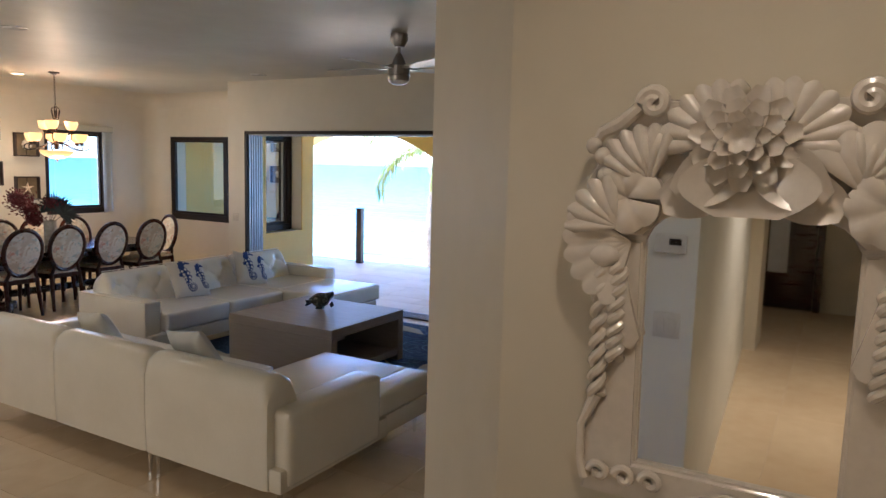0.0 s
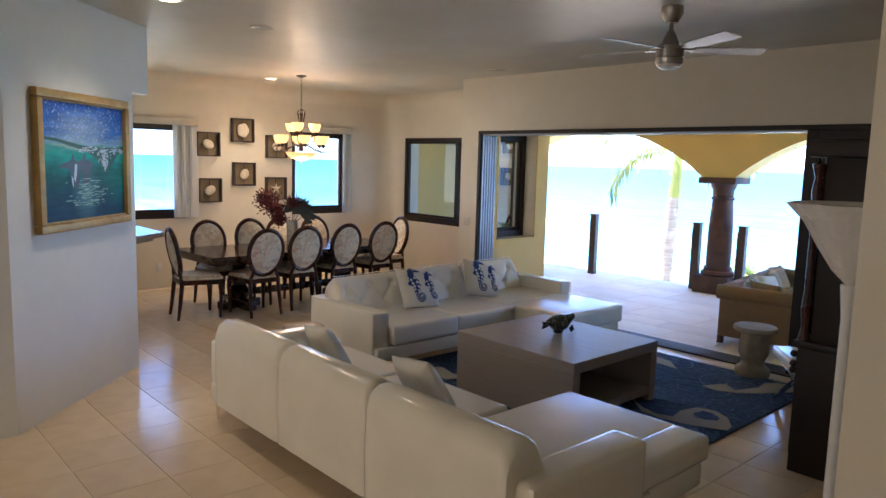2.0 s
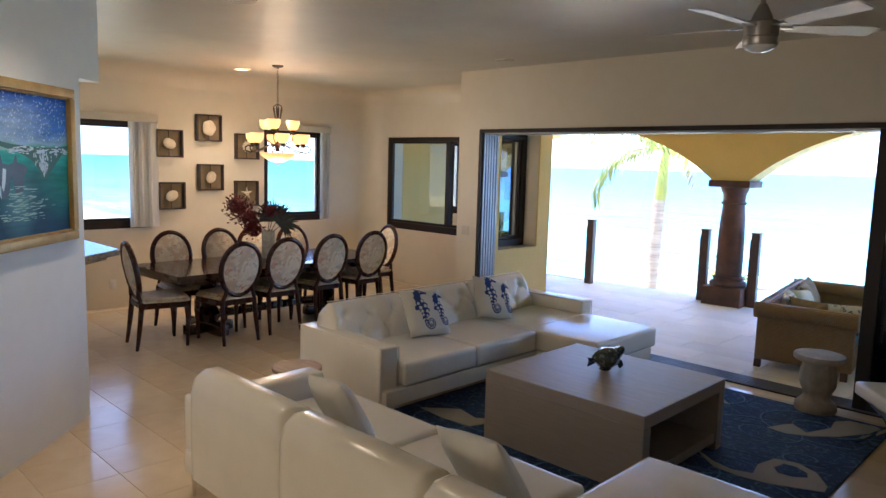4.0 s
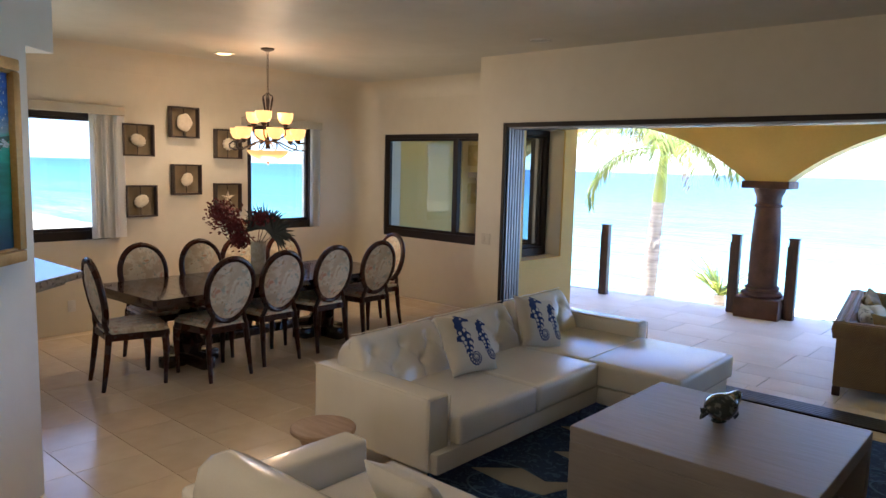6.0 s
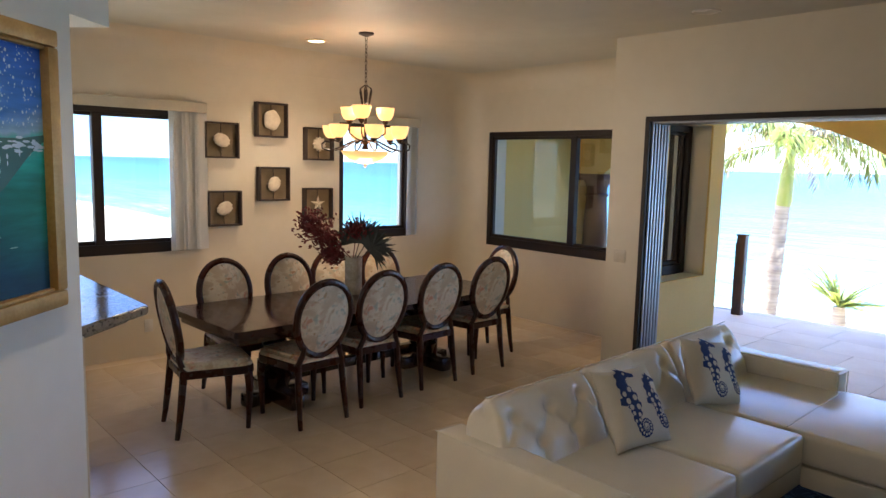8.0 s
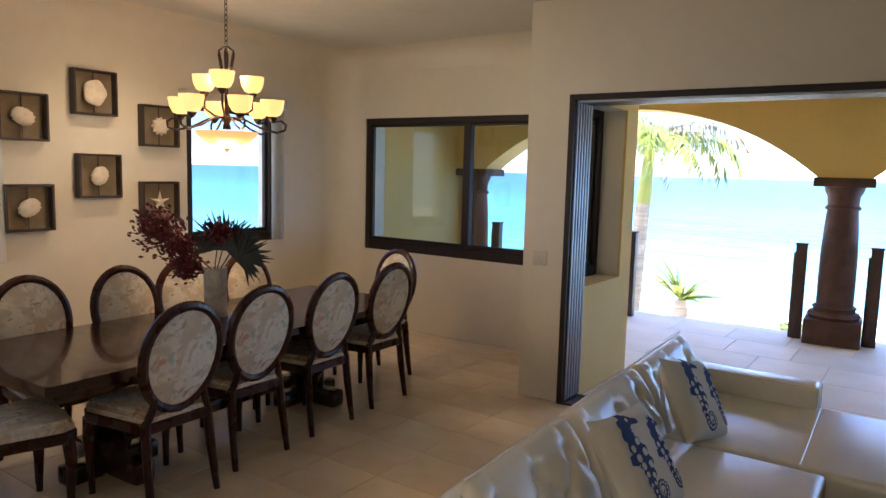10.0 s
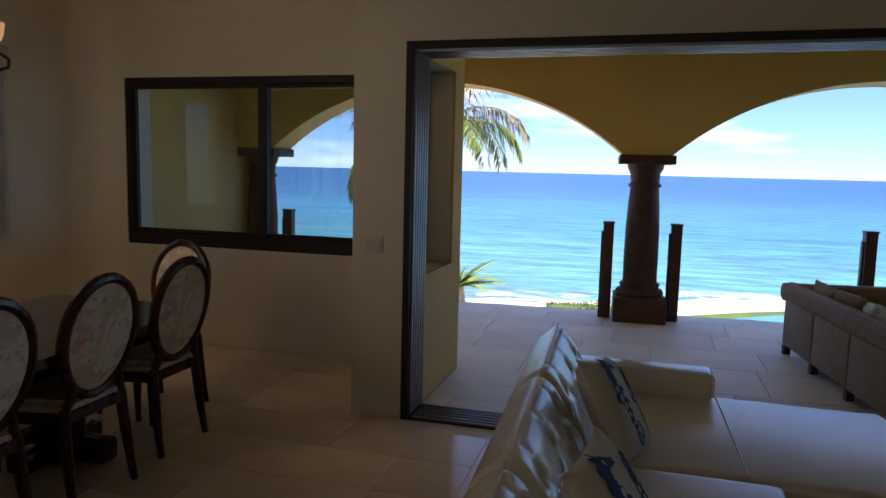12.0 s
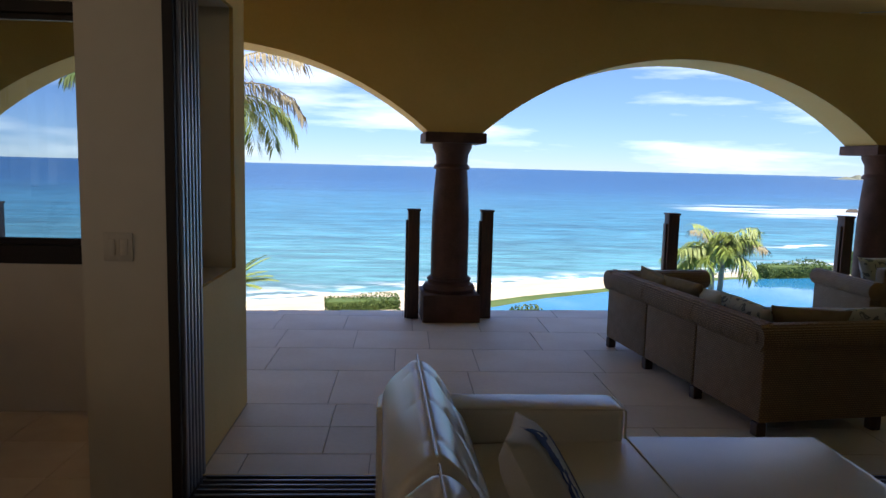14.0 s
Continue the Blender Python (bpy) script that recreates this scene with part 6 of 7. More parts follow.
def fan_leaf(base, tip_dir, r, n, spread, material, name, parent, seed, stem=0.16):
    rr = random.Random(seed)
    bm = bmesh.new()
    d = Vector(tip_dir).normalized()
    side = d.cross(Vector((-0.64, 0.77, 0.0)).normalized()).normalized()
    c = Vector(base) + d * stem
    for i in range(n):
        a = math.radians(spread) * (i / (n - 1) - 0.5)
        q = (d * math.cos(a) + side * math.sin(a)).normalized()
        w = q.cross(d.cross(side)).normalized()
        ln = r * (0.82 + 0.25 * rr.random())
        p1 = c + q * ln * 0.5 + Vector((0, 0, 0.01 * rr.random()))
        p2 = c + q * ln + Vector((rr.uniform(-1, 1), rr.uniform(-1, 1), rr.uniform(-1, 0.4))) * 0.02
        hw = 0.010 + 0.004 * rr.random()
        off = Vector((0, 0.004 * rr.uniform(-1, 1), 0))
        vs = [bm.verts.new(c + w * 0.003 + off), bm.verts.new(p1 + w * hw), bm.verts.new(p2), bm.verts.new(p1 - w * hw), bm.verts.new(c - w * 0.003 + off)]
        bm.faces.new((vs[0], vs[1], vs[2], vs[3], vs[4]))
    tube([base, c], 0.004, 5, bm)
    part(name, bm, material, parent, smooth=0)


for i, (dr, r, n, sp) in enumerate((((0.16, 0.15, 0.80), 0.24, 34, 240), ((0.32, 0.28, 0.72), 0.23, 32, 230), ((0.48, 0.42, 0.55), 0.20, 28, 220))):
    fan_leaf((0.01 * i, 0, 0.26), dr, r, n, sp, M_DARKLEAF, "dried_palm_leaf", v, i, stem=0.19)
for i, (dr, r, st) in enumerate((((-0.50, -0.42, 0.52), 0.20, 0.36), ((-0.40, -0.33, 0.40), 0.17, 0.24), ((-0.3, -0.25, 0.08), 0.14, 0.16), ((0.1, 0.08, 0.9), 0.13, 0.24), ((-0.55, -0.47, 0.62), 0.18, 0.46))):
    rr = random.Random(30 + i)
    bm = bmesh.new()
    d = Vector(dr).normalized()
    b0 = Vector((-0.01, 0, 0.28))
    e1 = b0 + d * st
    tube([b0, (b0 + e1) / 2 + Vector((0, 0, 0.02)), e1], 0.004, 5, bm)
    for k in range(420):
        c = e1 + Vector((rr.gauss(0, 0.5), rr.gauss(0, 0.5), rr.gauss(0, 0.42))) * r * 0.62
        q = ((c - b0).normalized() + Vector((rr.uniform(-1, 1), rr.uniform(-1, 1), rr.uniform(-1, 1))) * 0.7).normalized() * 0.036
        w = q.cross(Vector((rr.uniform(-1, 1), rr.uniform(-1, 1), 0.3))).normalized() * 0.010
        bm.faces.new([bm.verts.new(c), bm.verts.new(c + q * 0.5 + w), bm.verts.new(c + q), bm.verts.new(c + q * 0.5 - w)])
    tagged(part("burgundy_spray", bm, M_REDLEAF, v, smooth=0), kind="stuff")


# ---- wicker sofa on the deck ----
def wicker_roll(name, x0, x1, y0, y1, z, r, e, axis="y"):
    bm = bmesh.new()
    pts = [((x0 + x1) / 2, y, z) for y in (y0, y1)] if axis == "y" else [(x, (y0 + y1) / 2, z) for x in (x0, x1)]
    n = 20
    ln = math.dist(pts[0], pts[1])
    m = max(2, int(ln / 0.028))
    cs, rs_ = [], []
    for i in range(m * 2 + 1):
        t = i / (m * 2)
        cs.append([pts[0][k] * (1 - t) + pts[1][k] * t for k in range(3)])
        rs_.append(r * (1.0 if i % 2 else 0.965))
    tube(cs, rs_, n, bm)
    part(name, bm, M_WICKER, e, smooth=60)


WICKER = pose(-3.93, 7.94, -0.06, 0, 0, 8)


def wicker_sofa():
    e = thing("wicker_sofa", WICKER, "three-seat woven seagrass sofa with blue cushions on the deck", "sofa", "woven seagrass seats")
    for k in range(3):
        y0, y1 = 0.02 + 0.665 * k, 0.675 + 0.665 * k
        part("back_panel", box(0.05, 0.14, y0, y1, 0.08, 0.55, 0.02), M_WICKER, e)
        wicker_roll("back_roll", 0.0, 0.18, y0, y1, 0.56, 0.085, e)
        part("seat_cushion", box(0.15, 0.86, y0, y1, 0.27, 0.39, 0.03, 3), M_BLUECUSH, e)
        part("front_panel", box(0.80, 0.88, y0, y1, 0.08, 0.27, 0.015), M_WICKER, e)
    for y in (0.0, 1.93):
        part("arm_panel", box(0.05, 0.88, y, y + 0.08, 0.08, 0.55, 0.02), M_WICKER, e)
        wicker_roll("arm_roll", 0.02, 0.90, y - 0.02, y + 0.10, 0.56, 0.08, e, axis="x")
    for x in (0.08, 0.82):
        for y in (0.04, 0.68, 1.34, 1.97):
            part("foot", box(x - 0.03, x + 0.03, y - 0.03, y + 0.03, 0.0, 0.08, 0.006), M_POST, e)
    return e


wicker_sofa()
for i, (x, y, rz, w, mt_, lb) in enumerate(((-3.82, 9.35, 84, 0.42, M_TANPILLOW, "tan woven pillow on the wicker sofa"), (-3.78, 9.0, 97, 0.42, M_TANPILLOW, "tan woven pillow on the wicker sofa"),
                                            (-3.76, 8.62, 80, 0.40, M_PLAINPILLOW, "cream pillow on the wicker sofa"), (-3.80, 8.28, 95, 0.42, M_PALEPILLOW, "striped pale pillow on the wicker sofa"),
                                            (-3.62, 8.08, 150, 0.42, M_TANPILLOW, "tan woven pillow on the wicker sofa"), (-3.35, 8.06, 172, 0.42, M_PALEPILLOW, "striped pale pillow on the wicker sofa"))):
    pillow(WICKER @ lean(x + 4.14, y - 7.80, 0.385, rz, 24, (i % 3 - 1) * 6), w, w * 0.8, 0.13, mt_, lb, group="deck sofa pillows")

wc = thing("wicker_armchair", pose(-1.72, 10.05, -0.06, 0, 0, -90), "woven seagrass armchair with a blue cushion on the deck", "chair", "woven seagrass seats")
part("arm_panel", box(-0.38, 0.40, -0.40, -0.32, 0.06, 0.52, 0.02), M_WICKER, wc)
part("arm_panel", box(-0.38, 0.40, 0.32, 0.40, 0.06, 0.52, 0.02), M_WICKER, wc)
wicker_roll("arm_roll", -0.40, 0.42, -0.42, -0.30, 0.54, 0.075, wc, axis="x")
wicker_roll("arm_roll", -0.40, 0.42, 0.30, 0.42, 0.54, 0.075, wc, axis="x")
part("back_panel", box(0.32, 0.42, -0.32, 0.32, 0.06, 0.72, 0.02), M_WICKER, wc)
part("seat_cushion", box(-0.36, 0.32, -0.315, 0.315, 0.26, 0.40, 0.03, 3), M_BLUECUSH, wc)
part("front_panel", box(-0.36, -0.30, -0.32, 0.32, 0.06, 0.26, 0.01), M_WICKER, wc)
for x in (-0.33, 0.36):
    for y in (-0.35, 0.35):
        part("foot", box(x - 0.03, x + 0.03, y - 0.03, y + 0.03, 0, 0.06, 0.004), M_POST, wc)
pillow(lean(-1.60, 10.2, 0.34, 10, 20, 0), 0.42, 0.36, 0.13, M_PALEPILLOW, "pale patterned pillow on the wicker armchair", group="deck sofa pillows")
dt = thing("deck_table", pose(-2.75, 8.95, -0.06), "low square stone-topped table beside the wicker sofa", "table")
part("tabletop", box(-0.42, 0.42, -0.42, 0.42, 0.41, 0.46, 0.01), M_URN, dt)
part("table_base", box(-0.33, 0.33, -0.33, 0.33, 0.0, 0.41, 0.01), M_WICKER, dt)

# ---- wall plates ----
sw = thing("light_switch", pose(-6.94, WALL_Y - 0.001, 1.05), "cream double light switch plate on the wall", "switch")
part("plate", box(-0.055, 0.055, -0.008, 0, -0.055, 0.055, 0.003), M_CREAMPLATE, sw)
for x in (-0.024, 0.024):
    part("rocker", box(x - 0.015, x + 0.015, -0.013, -0.0085, -0.032, 0.032, 0.003), M_CREAMPLATE, sw)
ot = thing("wall_outlet", pose(X_ART + 0.001, 4.17, 0.28), "cream wall outlet near the floor", "outlet")
part("plate", box(0, 0.008, -0.038, 0.038, -0.058, 0.058, 0.003), M_PLASTIC, ot)
for z in (-0.022, 0.022):
    part("socket", box(0.0085, 0.012, -0.016, 0.016, z - 0.014, z + 0.014, 0.002), M_PLASTIC, ot)


# ---- carved mirror ----
def shell_fan(cx, cz, r, a0, a1, ribs, lift, depth, bm=None, sx=1.0, bowl=True):
    """A ribbed scallop that opens from its hinge (cx, cz) between the angles a0 and a1 in degrees."""
    bm = bm or bmesh.new()
    nu, nv = ribs * 6, 9
    g = []
    for j in range(nv + 1):
        rho = j / nv
        row = []
        for i in range(nu + 1):
            u = i / nu
            a = math.radians(a0 + (a1 - a0) * u)
            rib = abs(math.sin(math.pi * ribs * u))
            rr = r * rho * (1 + 0.10 * rib * rho)
            prof = math.sin(math.pi * (0.12 + 0.70 * rho)) if bowl else rho
            y = -(lift + depth * prof + 0.30 * depth * rib * rho)
            row.append(bm.verts.new((cx + sx * rr * math.cos(a), y, cz + rr * math.sin(a))))
        g.append(row)
    back = [bm.verts.new((v.co.x, -0.001, v.co.z)) for v in g[-1]]
    g.append(back)
    for a, b in zip(g, g[1:]):
        for i in range(nu):
            try:
                bm.faces.new((a[i], a[i + 1], b[i + 1], b[i]))
            except ValueError:
                pass
    for s_ in (0, nu):
        bm.faces.new([g[j][s_] for j in range(nv + 1)] + [back[s_]])
    return bm


def petal(cx, cz, ang, ln, w, lift, curl, bm):
    """One cupped petal from the flower's heart, pointing at ang degrees."""
    ca, sa = math.cos(math.radians(ang)), math.sin(math.radians(ang))
    g = []
    for j in range(7):
        t = j / 6
        half = w * math.sin(math.pi * (0.18 + 0.70 * t)) ** 0.8
        row = []
        for i in range(7):
            s_ = -1 + i / 3
            x, z = t * ln, s_ * half
            y = -(lift + curl * t * t + 0.35 * half * s_ * s_)
            row.append(bm.verts.new((cx + x * ca - z * sa, y, cz + x * sa + z * ca)))
        g.append(row)
    under = [[bm.verts.new((v.co.x, v.co.y + 0.006, v.co.z)) for v in row] for row in g]
    for G, flip in ((g, 1), (under, -1)):
        for a, b in zip(G, G[1:]):
            for i in range(6):
                bm.faces.new((a[i], a[i + 1], b[i + 1], b[i])[::flip])
    edge = lambda G: G[0] + [r[-1] for r in G[1:]] + G[-1][-2::-1] + [r[0] for r in G[-2:0:-1]]
    A_, B_ = edge(g), edge(under)
    for i in range(len(A_)):
        j = (i + 1) % len(A_)
        bm.faces.new((A_[i], A_[j], B_[j], B_[i]))


def wall_mirror():
    e = thing("wall_mirror", pose(0.172, 1.4695, 0.004, 0, -0.2, 0), "wall mirror in a white carved frame of shells, flowers and rope", "mirror")
    arc_ = [(-0.172, 1.69), (-0.150, 1.735), (-0.08, 1.762), (0, 1.77), (0.08, 1.762), (0.150, 1.735), (0.172, 1.69)]
    glass = [(-0.168, 1.26)] + arc_ + [(0.168, 1.26)]
    part("mirror_glass", plate(glass, 0.012), M_MIRROR, e, smooth=0)

    def board(pts, th=0.028):
        bm = plate(pts, th)
        bmesh.ops.bevel(bm, geom=[ed for ed in bm.edges if all(v.co.y < -0.01 for v in ed.verts)], offset=0.008, segments=3, affect="EDGES")
        return bm
    for s in (-1, 1):
        pts = [(s * x, z) for x, z in ((0.168, 1.23), (0.275, 1.20), (0.280, 1.29), (0.250, 1.38), (0.250, 1.66), (0.30, 1.70), (0.172, 1.69))]
        part("frame_side", board(pts if s > 0 else pts[::-1]), M_FRAMEWHITE, e)
        for k, (x0_, z0_, z1_) in enumerate(((0.247, 1.385, 1.63), (0.215, 1.46, 1.64))):
            for ph in (0, math.pi):
                line = [(s * x0_ + 0.010 * math.cos(ph + i * 0.55), -0.036 + 0.010 * math.sin(ph + i * 0.55), z0_ + (z1_ - z0_) * i / 44) for i in range(45)]
                part("rope", tube(line, 0.0095, 8), M_FRAMEWHITE, e)
        part("scroll", tube([(s * 0.247, -0.035, 1.385), (s * 0.262, -0.035, 1.35), (s * 0.275, -0.035, 1.32), (s * 0.275, -0.033, 1.25), (s * 0.262, -0.035, 1.215)], [0.012, 0.010, 0.008, 0.008, 0.012], 8), M_FRAMEWHITE, e)
        for q in range(3):
            pts = [(s * (0.235 - 0.05 * q + 0.02 * math.cos(a) * (1 - a / 9)), -0.036, 1.232 + 0.02 * math.sin(a) * (1 - a / 9)) for a in [i * 0.5 for i in range(14)]]
            part("curl", tube(pts, 0.008, 8), M_FRAMEWHITE, e)
        part("bow", ball((s * 0.243, -0.04, 1.655), 0.03, 14, 8, (1, 0.6, 0.7)), M_FRAMEWHITE, e)
        part("fluted_drop", shell_fan(s * 0.215, 1.67, 0.17, 255, 285, 2, 0.03, 0.012), M_FRAMEWHITE, e, smooth=50)
        part("scallop", shell_fan(s * 0.165, 1.785, 0.105, 90 + s * -20 - 75 + (0 if s > 0 else 30), 90 + s * -20 + 75 + (0 if s > 0 else -30), 6, 0.03, 0.028), M_FRAMEWHITE, e, smooth=50)
        part("small_shell", shell_fan(s * 0.165, 1.80, 0.075, 30 if s > 0 else 70, 110 if s > 0 else 150, 4, 0.03, 0.03), M_FRAMEWHITE, e, smooth=50)
        part("round_shell", shell_fan(s * 0.205, 1.765, 0.06, 0, 350, 7, 0.035, 0.02), M_FRAMEWHITE, e, smooth=50)
        part("fan_leaf", shell_fan(s * 0.195, 1.685, 0.115, 150 if s < 0 else -10, 260 if s < 0 else 30, 6, 0.035, 0.018, bowl=False), M_FRAMEWHITE, e, smooth=50)
        part("fan_leaf", shell_fan(s * 0.215, 1.71, 0.095, 95 if s < 0 else -10, 190 if s < 0 else 85, 5, 0.038, 0.022), M_FRAMEWHITE, e, smooth=50)
        pts = [(s * (0.165 + 0.026 * math.cos(a) * (1 - a / 11)), -0.045, 1.935 + 0.026 * math.sin(a) * (1 - a / 11)) for a in [i * 0.45 for i in range(20)]]
        part("volute", tube(pts, 0.011, 8), M_FRAMEWHITE, e)
        part("volute_arm", tube([(s * 0.19, -0.04, 1.93), (s * 0.225, -0.035, 1.90), (s * 0.26, -0.03, 1.885), (s * 0.275, -0.025, 1.86)], [0.012, 0.014, 0.012, 0.008], 8), M_FRAMEWHITE, e)
        part("crown_shell", shell_fan(s * 0.045, 1.865, 0.098, 90 - s * 42 - 62, 90 - s * 42 + 62, 7, 0.035, 0.022), M_FRAMEWHITE, e, smooth=50)
        bm = bmesh.new()
        petal(s * 0.01, 1.85, 270 + s * 52, 0.13, 0.05, 0.04, 0.02, bm)
        petal(s * 0.03, 1.80, 270 + s * 70, 0.12, 0.045, 0.035, 0.012, bm)
        part("broad_petal", bm, M_FRAMEWHITE, e, smooth=60)
        rr = random.Random(8 + s)
        for q in range(9):
            part("pebble", ball((s * (0.215 + 0.06 * rr.random()), -0.035 - 0.01 * rr.random(), 1.80 + 0.07 * rr.random()), 0.014 + 0.008 * rr.random(), 10, 6), M_FRAMEWHITE, e)
    crown = [(x, z) for x, z in arc_[::-1]] + [(-0.29, 1.70), (-0.29, 1.80), (-0.24, 1.88), (-0.16, 1.945), (-0.06, 1.93), (0, 1.94), (0.06, 1.93), (0.16, 1.945), (0.24, 1.88), (0.29, 1.80), (0.29, 1.70)]
    part("crown_board", board(crown[::-1]), M_FRAMEWHITE, e)
    bm = bmesh.new()
    petal(0, 1.84, 270, 0.10, 0.11, 0.045, 0.0, bm)
    part("lip", bm, M_FRAMEWHITE, e, smooth=60)
    for ring, (n, ln, w, lift, curl, off) in enumerate(((11, 0.088, 0.024, 0.055, 0.008, 8), (9, 0.065, 0.021, 0.066, 0.012, 25), (7, 0.044, 0.017, 0.076, 0.016, 5), (5, 0.026, 0.013, 0.084, 0.018, 30))):
        for k in range(n):
            bm = bmesh.new()
            petal(-0.012, 1.872, off + 360 / n * k, ln, w, lift, curl, bm)
            part("petal", bm, M_FRAMEWHITE, e, smooth=60)
    bm = plate([(-0.275, 1.185), (0.275, 1.185), (0.27, 1.235), (0.168, 1.262), (-0.168, 1.262), (-0.27, 1.235)], 0.03)
    bmesh.ops.bevel(bm, geom=[ed for ed in bm.edges if all(v.co.y < -0.01 for v in ed.verts)], offset=0.008, segments=3, affect="EDGES")
    part("frame_bottom", bm, M_FRAMEWHITE, e)
    part("bottom_shell", shell_fan(0, 1.245, 0.09, 200, 340, 7, 0.03, 0.02), M_FRAMEWHITE, e, smooth=50)


wall_mirror()

# ---- things of the hall that the mirror shows ----
th_ = thing("thermostat", pose(-0.31, -0.249, 1.52, 0, 0, 180), "white thermostat with a small grey display on the pale wall", "thermostat")
part("case", box(-0.065, 0.065, -0.025, 0, -0.038, 0.038, 0.006), M_PLASTIC, th_)
part("display", box(-0.045, 0.005, -0.0275, -0.0255, -0.005, 0.022), M_BLACK, th_, smooth=0)
sw2 = thing("light_switch", pose(-0.31, -0.249, 1.17, 0, 0, 180), "white double light switch plate on the pale wall", "switch")
part("plate", box(-0.055, 0.055, -0.008, 0, -0.055, 0.055, 0.003), M_PLASTIC, sw2)
for x in (-0.024, 0.024):
    part("rocker", box(x - 0.015, x + 0.015, -0.013, -0.0085, -0.032, 0.032, 0.003), M_PLASTIC, sw2)
dr = thing("entrance_door", pose(-0.42, -7.74, 0), "dark wooden entrance door with a narrow frosted glass pane", "door")
part("door_frame", box(-0.55, -0.46, 0, 0.08, 0, 2.15, 0.008), M_MAHOG, dr)
part("door_frame", box(0.46, 0.55, 0, 0.08, 0, 2.15, 0.008), M_MAHOG, dr)
part("door_frame", box(-0.46, 0.46, 0, 0.08, 2.06, 2.15, 0.008), M_MAHOG, dr)
leaf = part("door_leaf", box(-0.455, 0.455, 0.01, 0.055, 0.01, 2.055, 0.004), M_MAHOG, dr)
part("glass_pane", box(-0.12, 0.12, 0.056, 0.062, 0.5, 1.85), M_FROST, leaf, smooth=0)
part("door_handle", tube([(-0.38, 0.06, 1.0), (-0.38, 0.10, 1.0), (-0.28, 0.10, 1.0)], 0.011, 8), M_NICKEL, leaf)

# ---- kitchen run that shows beside the hall wall in the mirror ----
setting(part("wall_kitchen_return", box(-1.75, -0.47, -1.42, -1.28, 0, CEIL), M_WALL, smooth=0))
kc = thing("kitchen_counter", pose(-1.70, -1.279, 0), "light wood kitchen cabinet run with a speckled granite top", "kitchen counter")
part("cabinet_body", box(0, 1.20, 0, 0.58, 0.1, 0.88, 0.005), M_SIDEWOOD, kc)
part("toe_kick", box(0.02, 1.18, 0.02, 0.52, 0, 0.1), M_BLACK, kc, smooth=0)
part("countertop", box(-0.02, 1.215, 0, 0.62, 0.881, 0.92, 0.006), M_GRANITE, kc)
for k in range(3):
    part("door", box(0.01 + 0.40 * k, 0.395 + 0.40 * k, 0.582, 0.60, 0.13, 0.66, 0.004), M_SIDEWOOD, kc)
    part("drawer", box(0.01 + 0.40 * k, 0.395 + 0.40 * k, 0.582, 0.60, 0.68, 0.86, 0.004), M_SIDEWOOD, kc)
M_MOSAIC = pattern(mat("yellow_mosaic_tile", (0.62, 0.42, 0.12), 0.3, col2=(0.50, 0.32, 0.08), scale=30, bump=0.2), [(55, 0.4, 0.50, 0.56, (0.16, 0.13, 0.08), 0.9)])
part("backsplash", box(0, 1.20, 0.001, 0.012, 0.921, 1.36), M_MOSAIC, kc, smooth=0)
uc = thing("kitchen_wall_cabinet", pose(-1.70, -1.279, 1.38), "grey upper kitchen cabinet over a yellow mosaic backsplash", "kitchen cabinet")
part("cabinet_body", box(0, 1.20, 0.001, 0.32, 0, 0.8, 0.004), M_GREYWOOD, uc)
for k in range(3):
    part("door", box(0.01 + 0.40 * k, 0.395 + 0.40 * k, 0.322, 0.34, 0.01, 0.79, 0.004), M_GREYWOOD, uc)


# ---- plants ----
def frond_bm(base, heading, rise, length, droop, leaf, n, bm, width=0.012, hang=0.6, rnd=None, leafdroop=0.5):
    """A feather frond: a rachis that arches over and pairs of narrow leaflets."""
    rnd = rnd or random
    h = Vector((math.cos(heading), math.sin(heading), 0))
    side = Vector((-h.y, h.x, 0))
    pts, p, a = [], Vector(base), rise
    steps = 14
    for i in range(steps + 1):
        pts.append(p.copy())
        p = p + (h * math.cos(a) + Vector((0, 0, 1)) * math.sin(a)) * (length / steps)
        a -= droop / steps * (0.6 + 0.8 * i / steps)
    tube(pts, [0.022 * (1 - 0.85 * i / steps) * (width / 0.012) ** 0.5 for i in range(steps + 1)], 5, bm)
    for k in range(n):
        t = 0.12 + 0.88 * k / n
        f = t * steps
        i = min(steps - 1, int(f))
        c = pts[i].lerp(pts[i + 1], f - i)
        fwd = (pts[i + 1] - pts[i]).normalized()
        ln = leaf * (math.sin(math.pi * (0.15 + 0.75 * t)) ** 0.6) * rnd.uniform(0.85, 1.1)
        for s in (-1, 1):
            d = (side * s * rnd.uniform(0.7, 1.0) + fwd * 0.55 + Vector((0, 0, rnd.uniform(-hang, hang * 0.25)))).normalized()
            mid = c + d * ln * 0.5
            tip = c + d * ln * 0.95 + Vector((0, 0, -leafdroop * ln * rnd.uniform(0.5, 1.1)))
            w = d.cross(Vector((0, 0, 1))).normalized() * width * rnd.uniform(0.8, 1.2)
            vs = [bm.verts.new(q) for q in (c, mid + w, tip, mid - w)]
            bm.faces.new(vs)


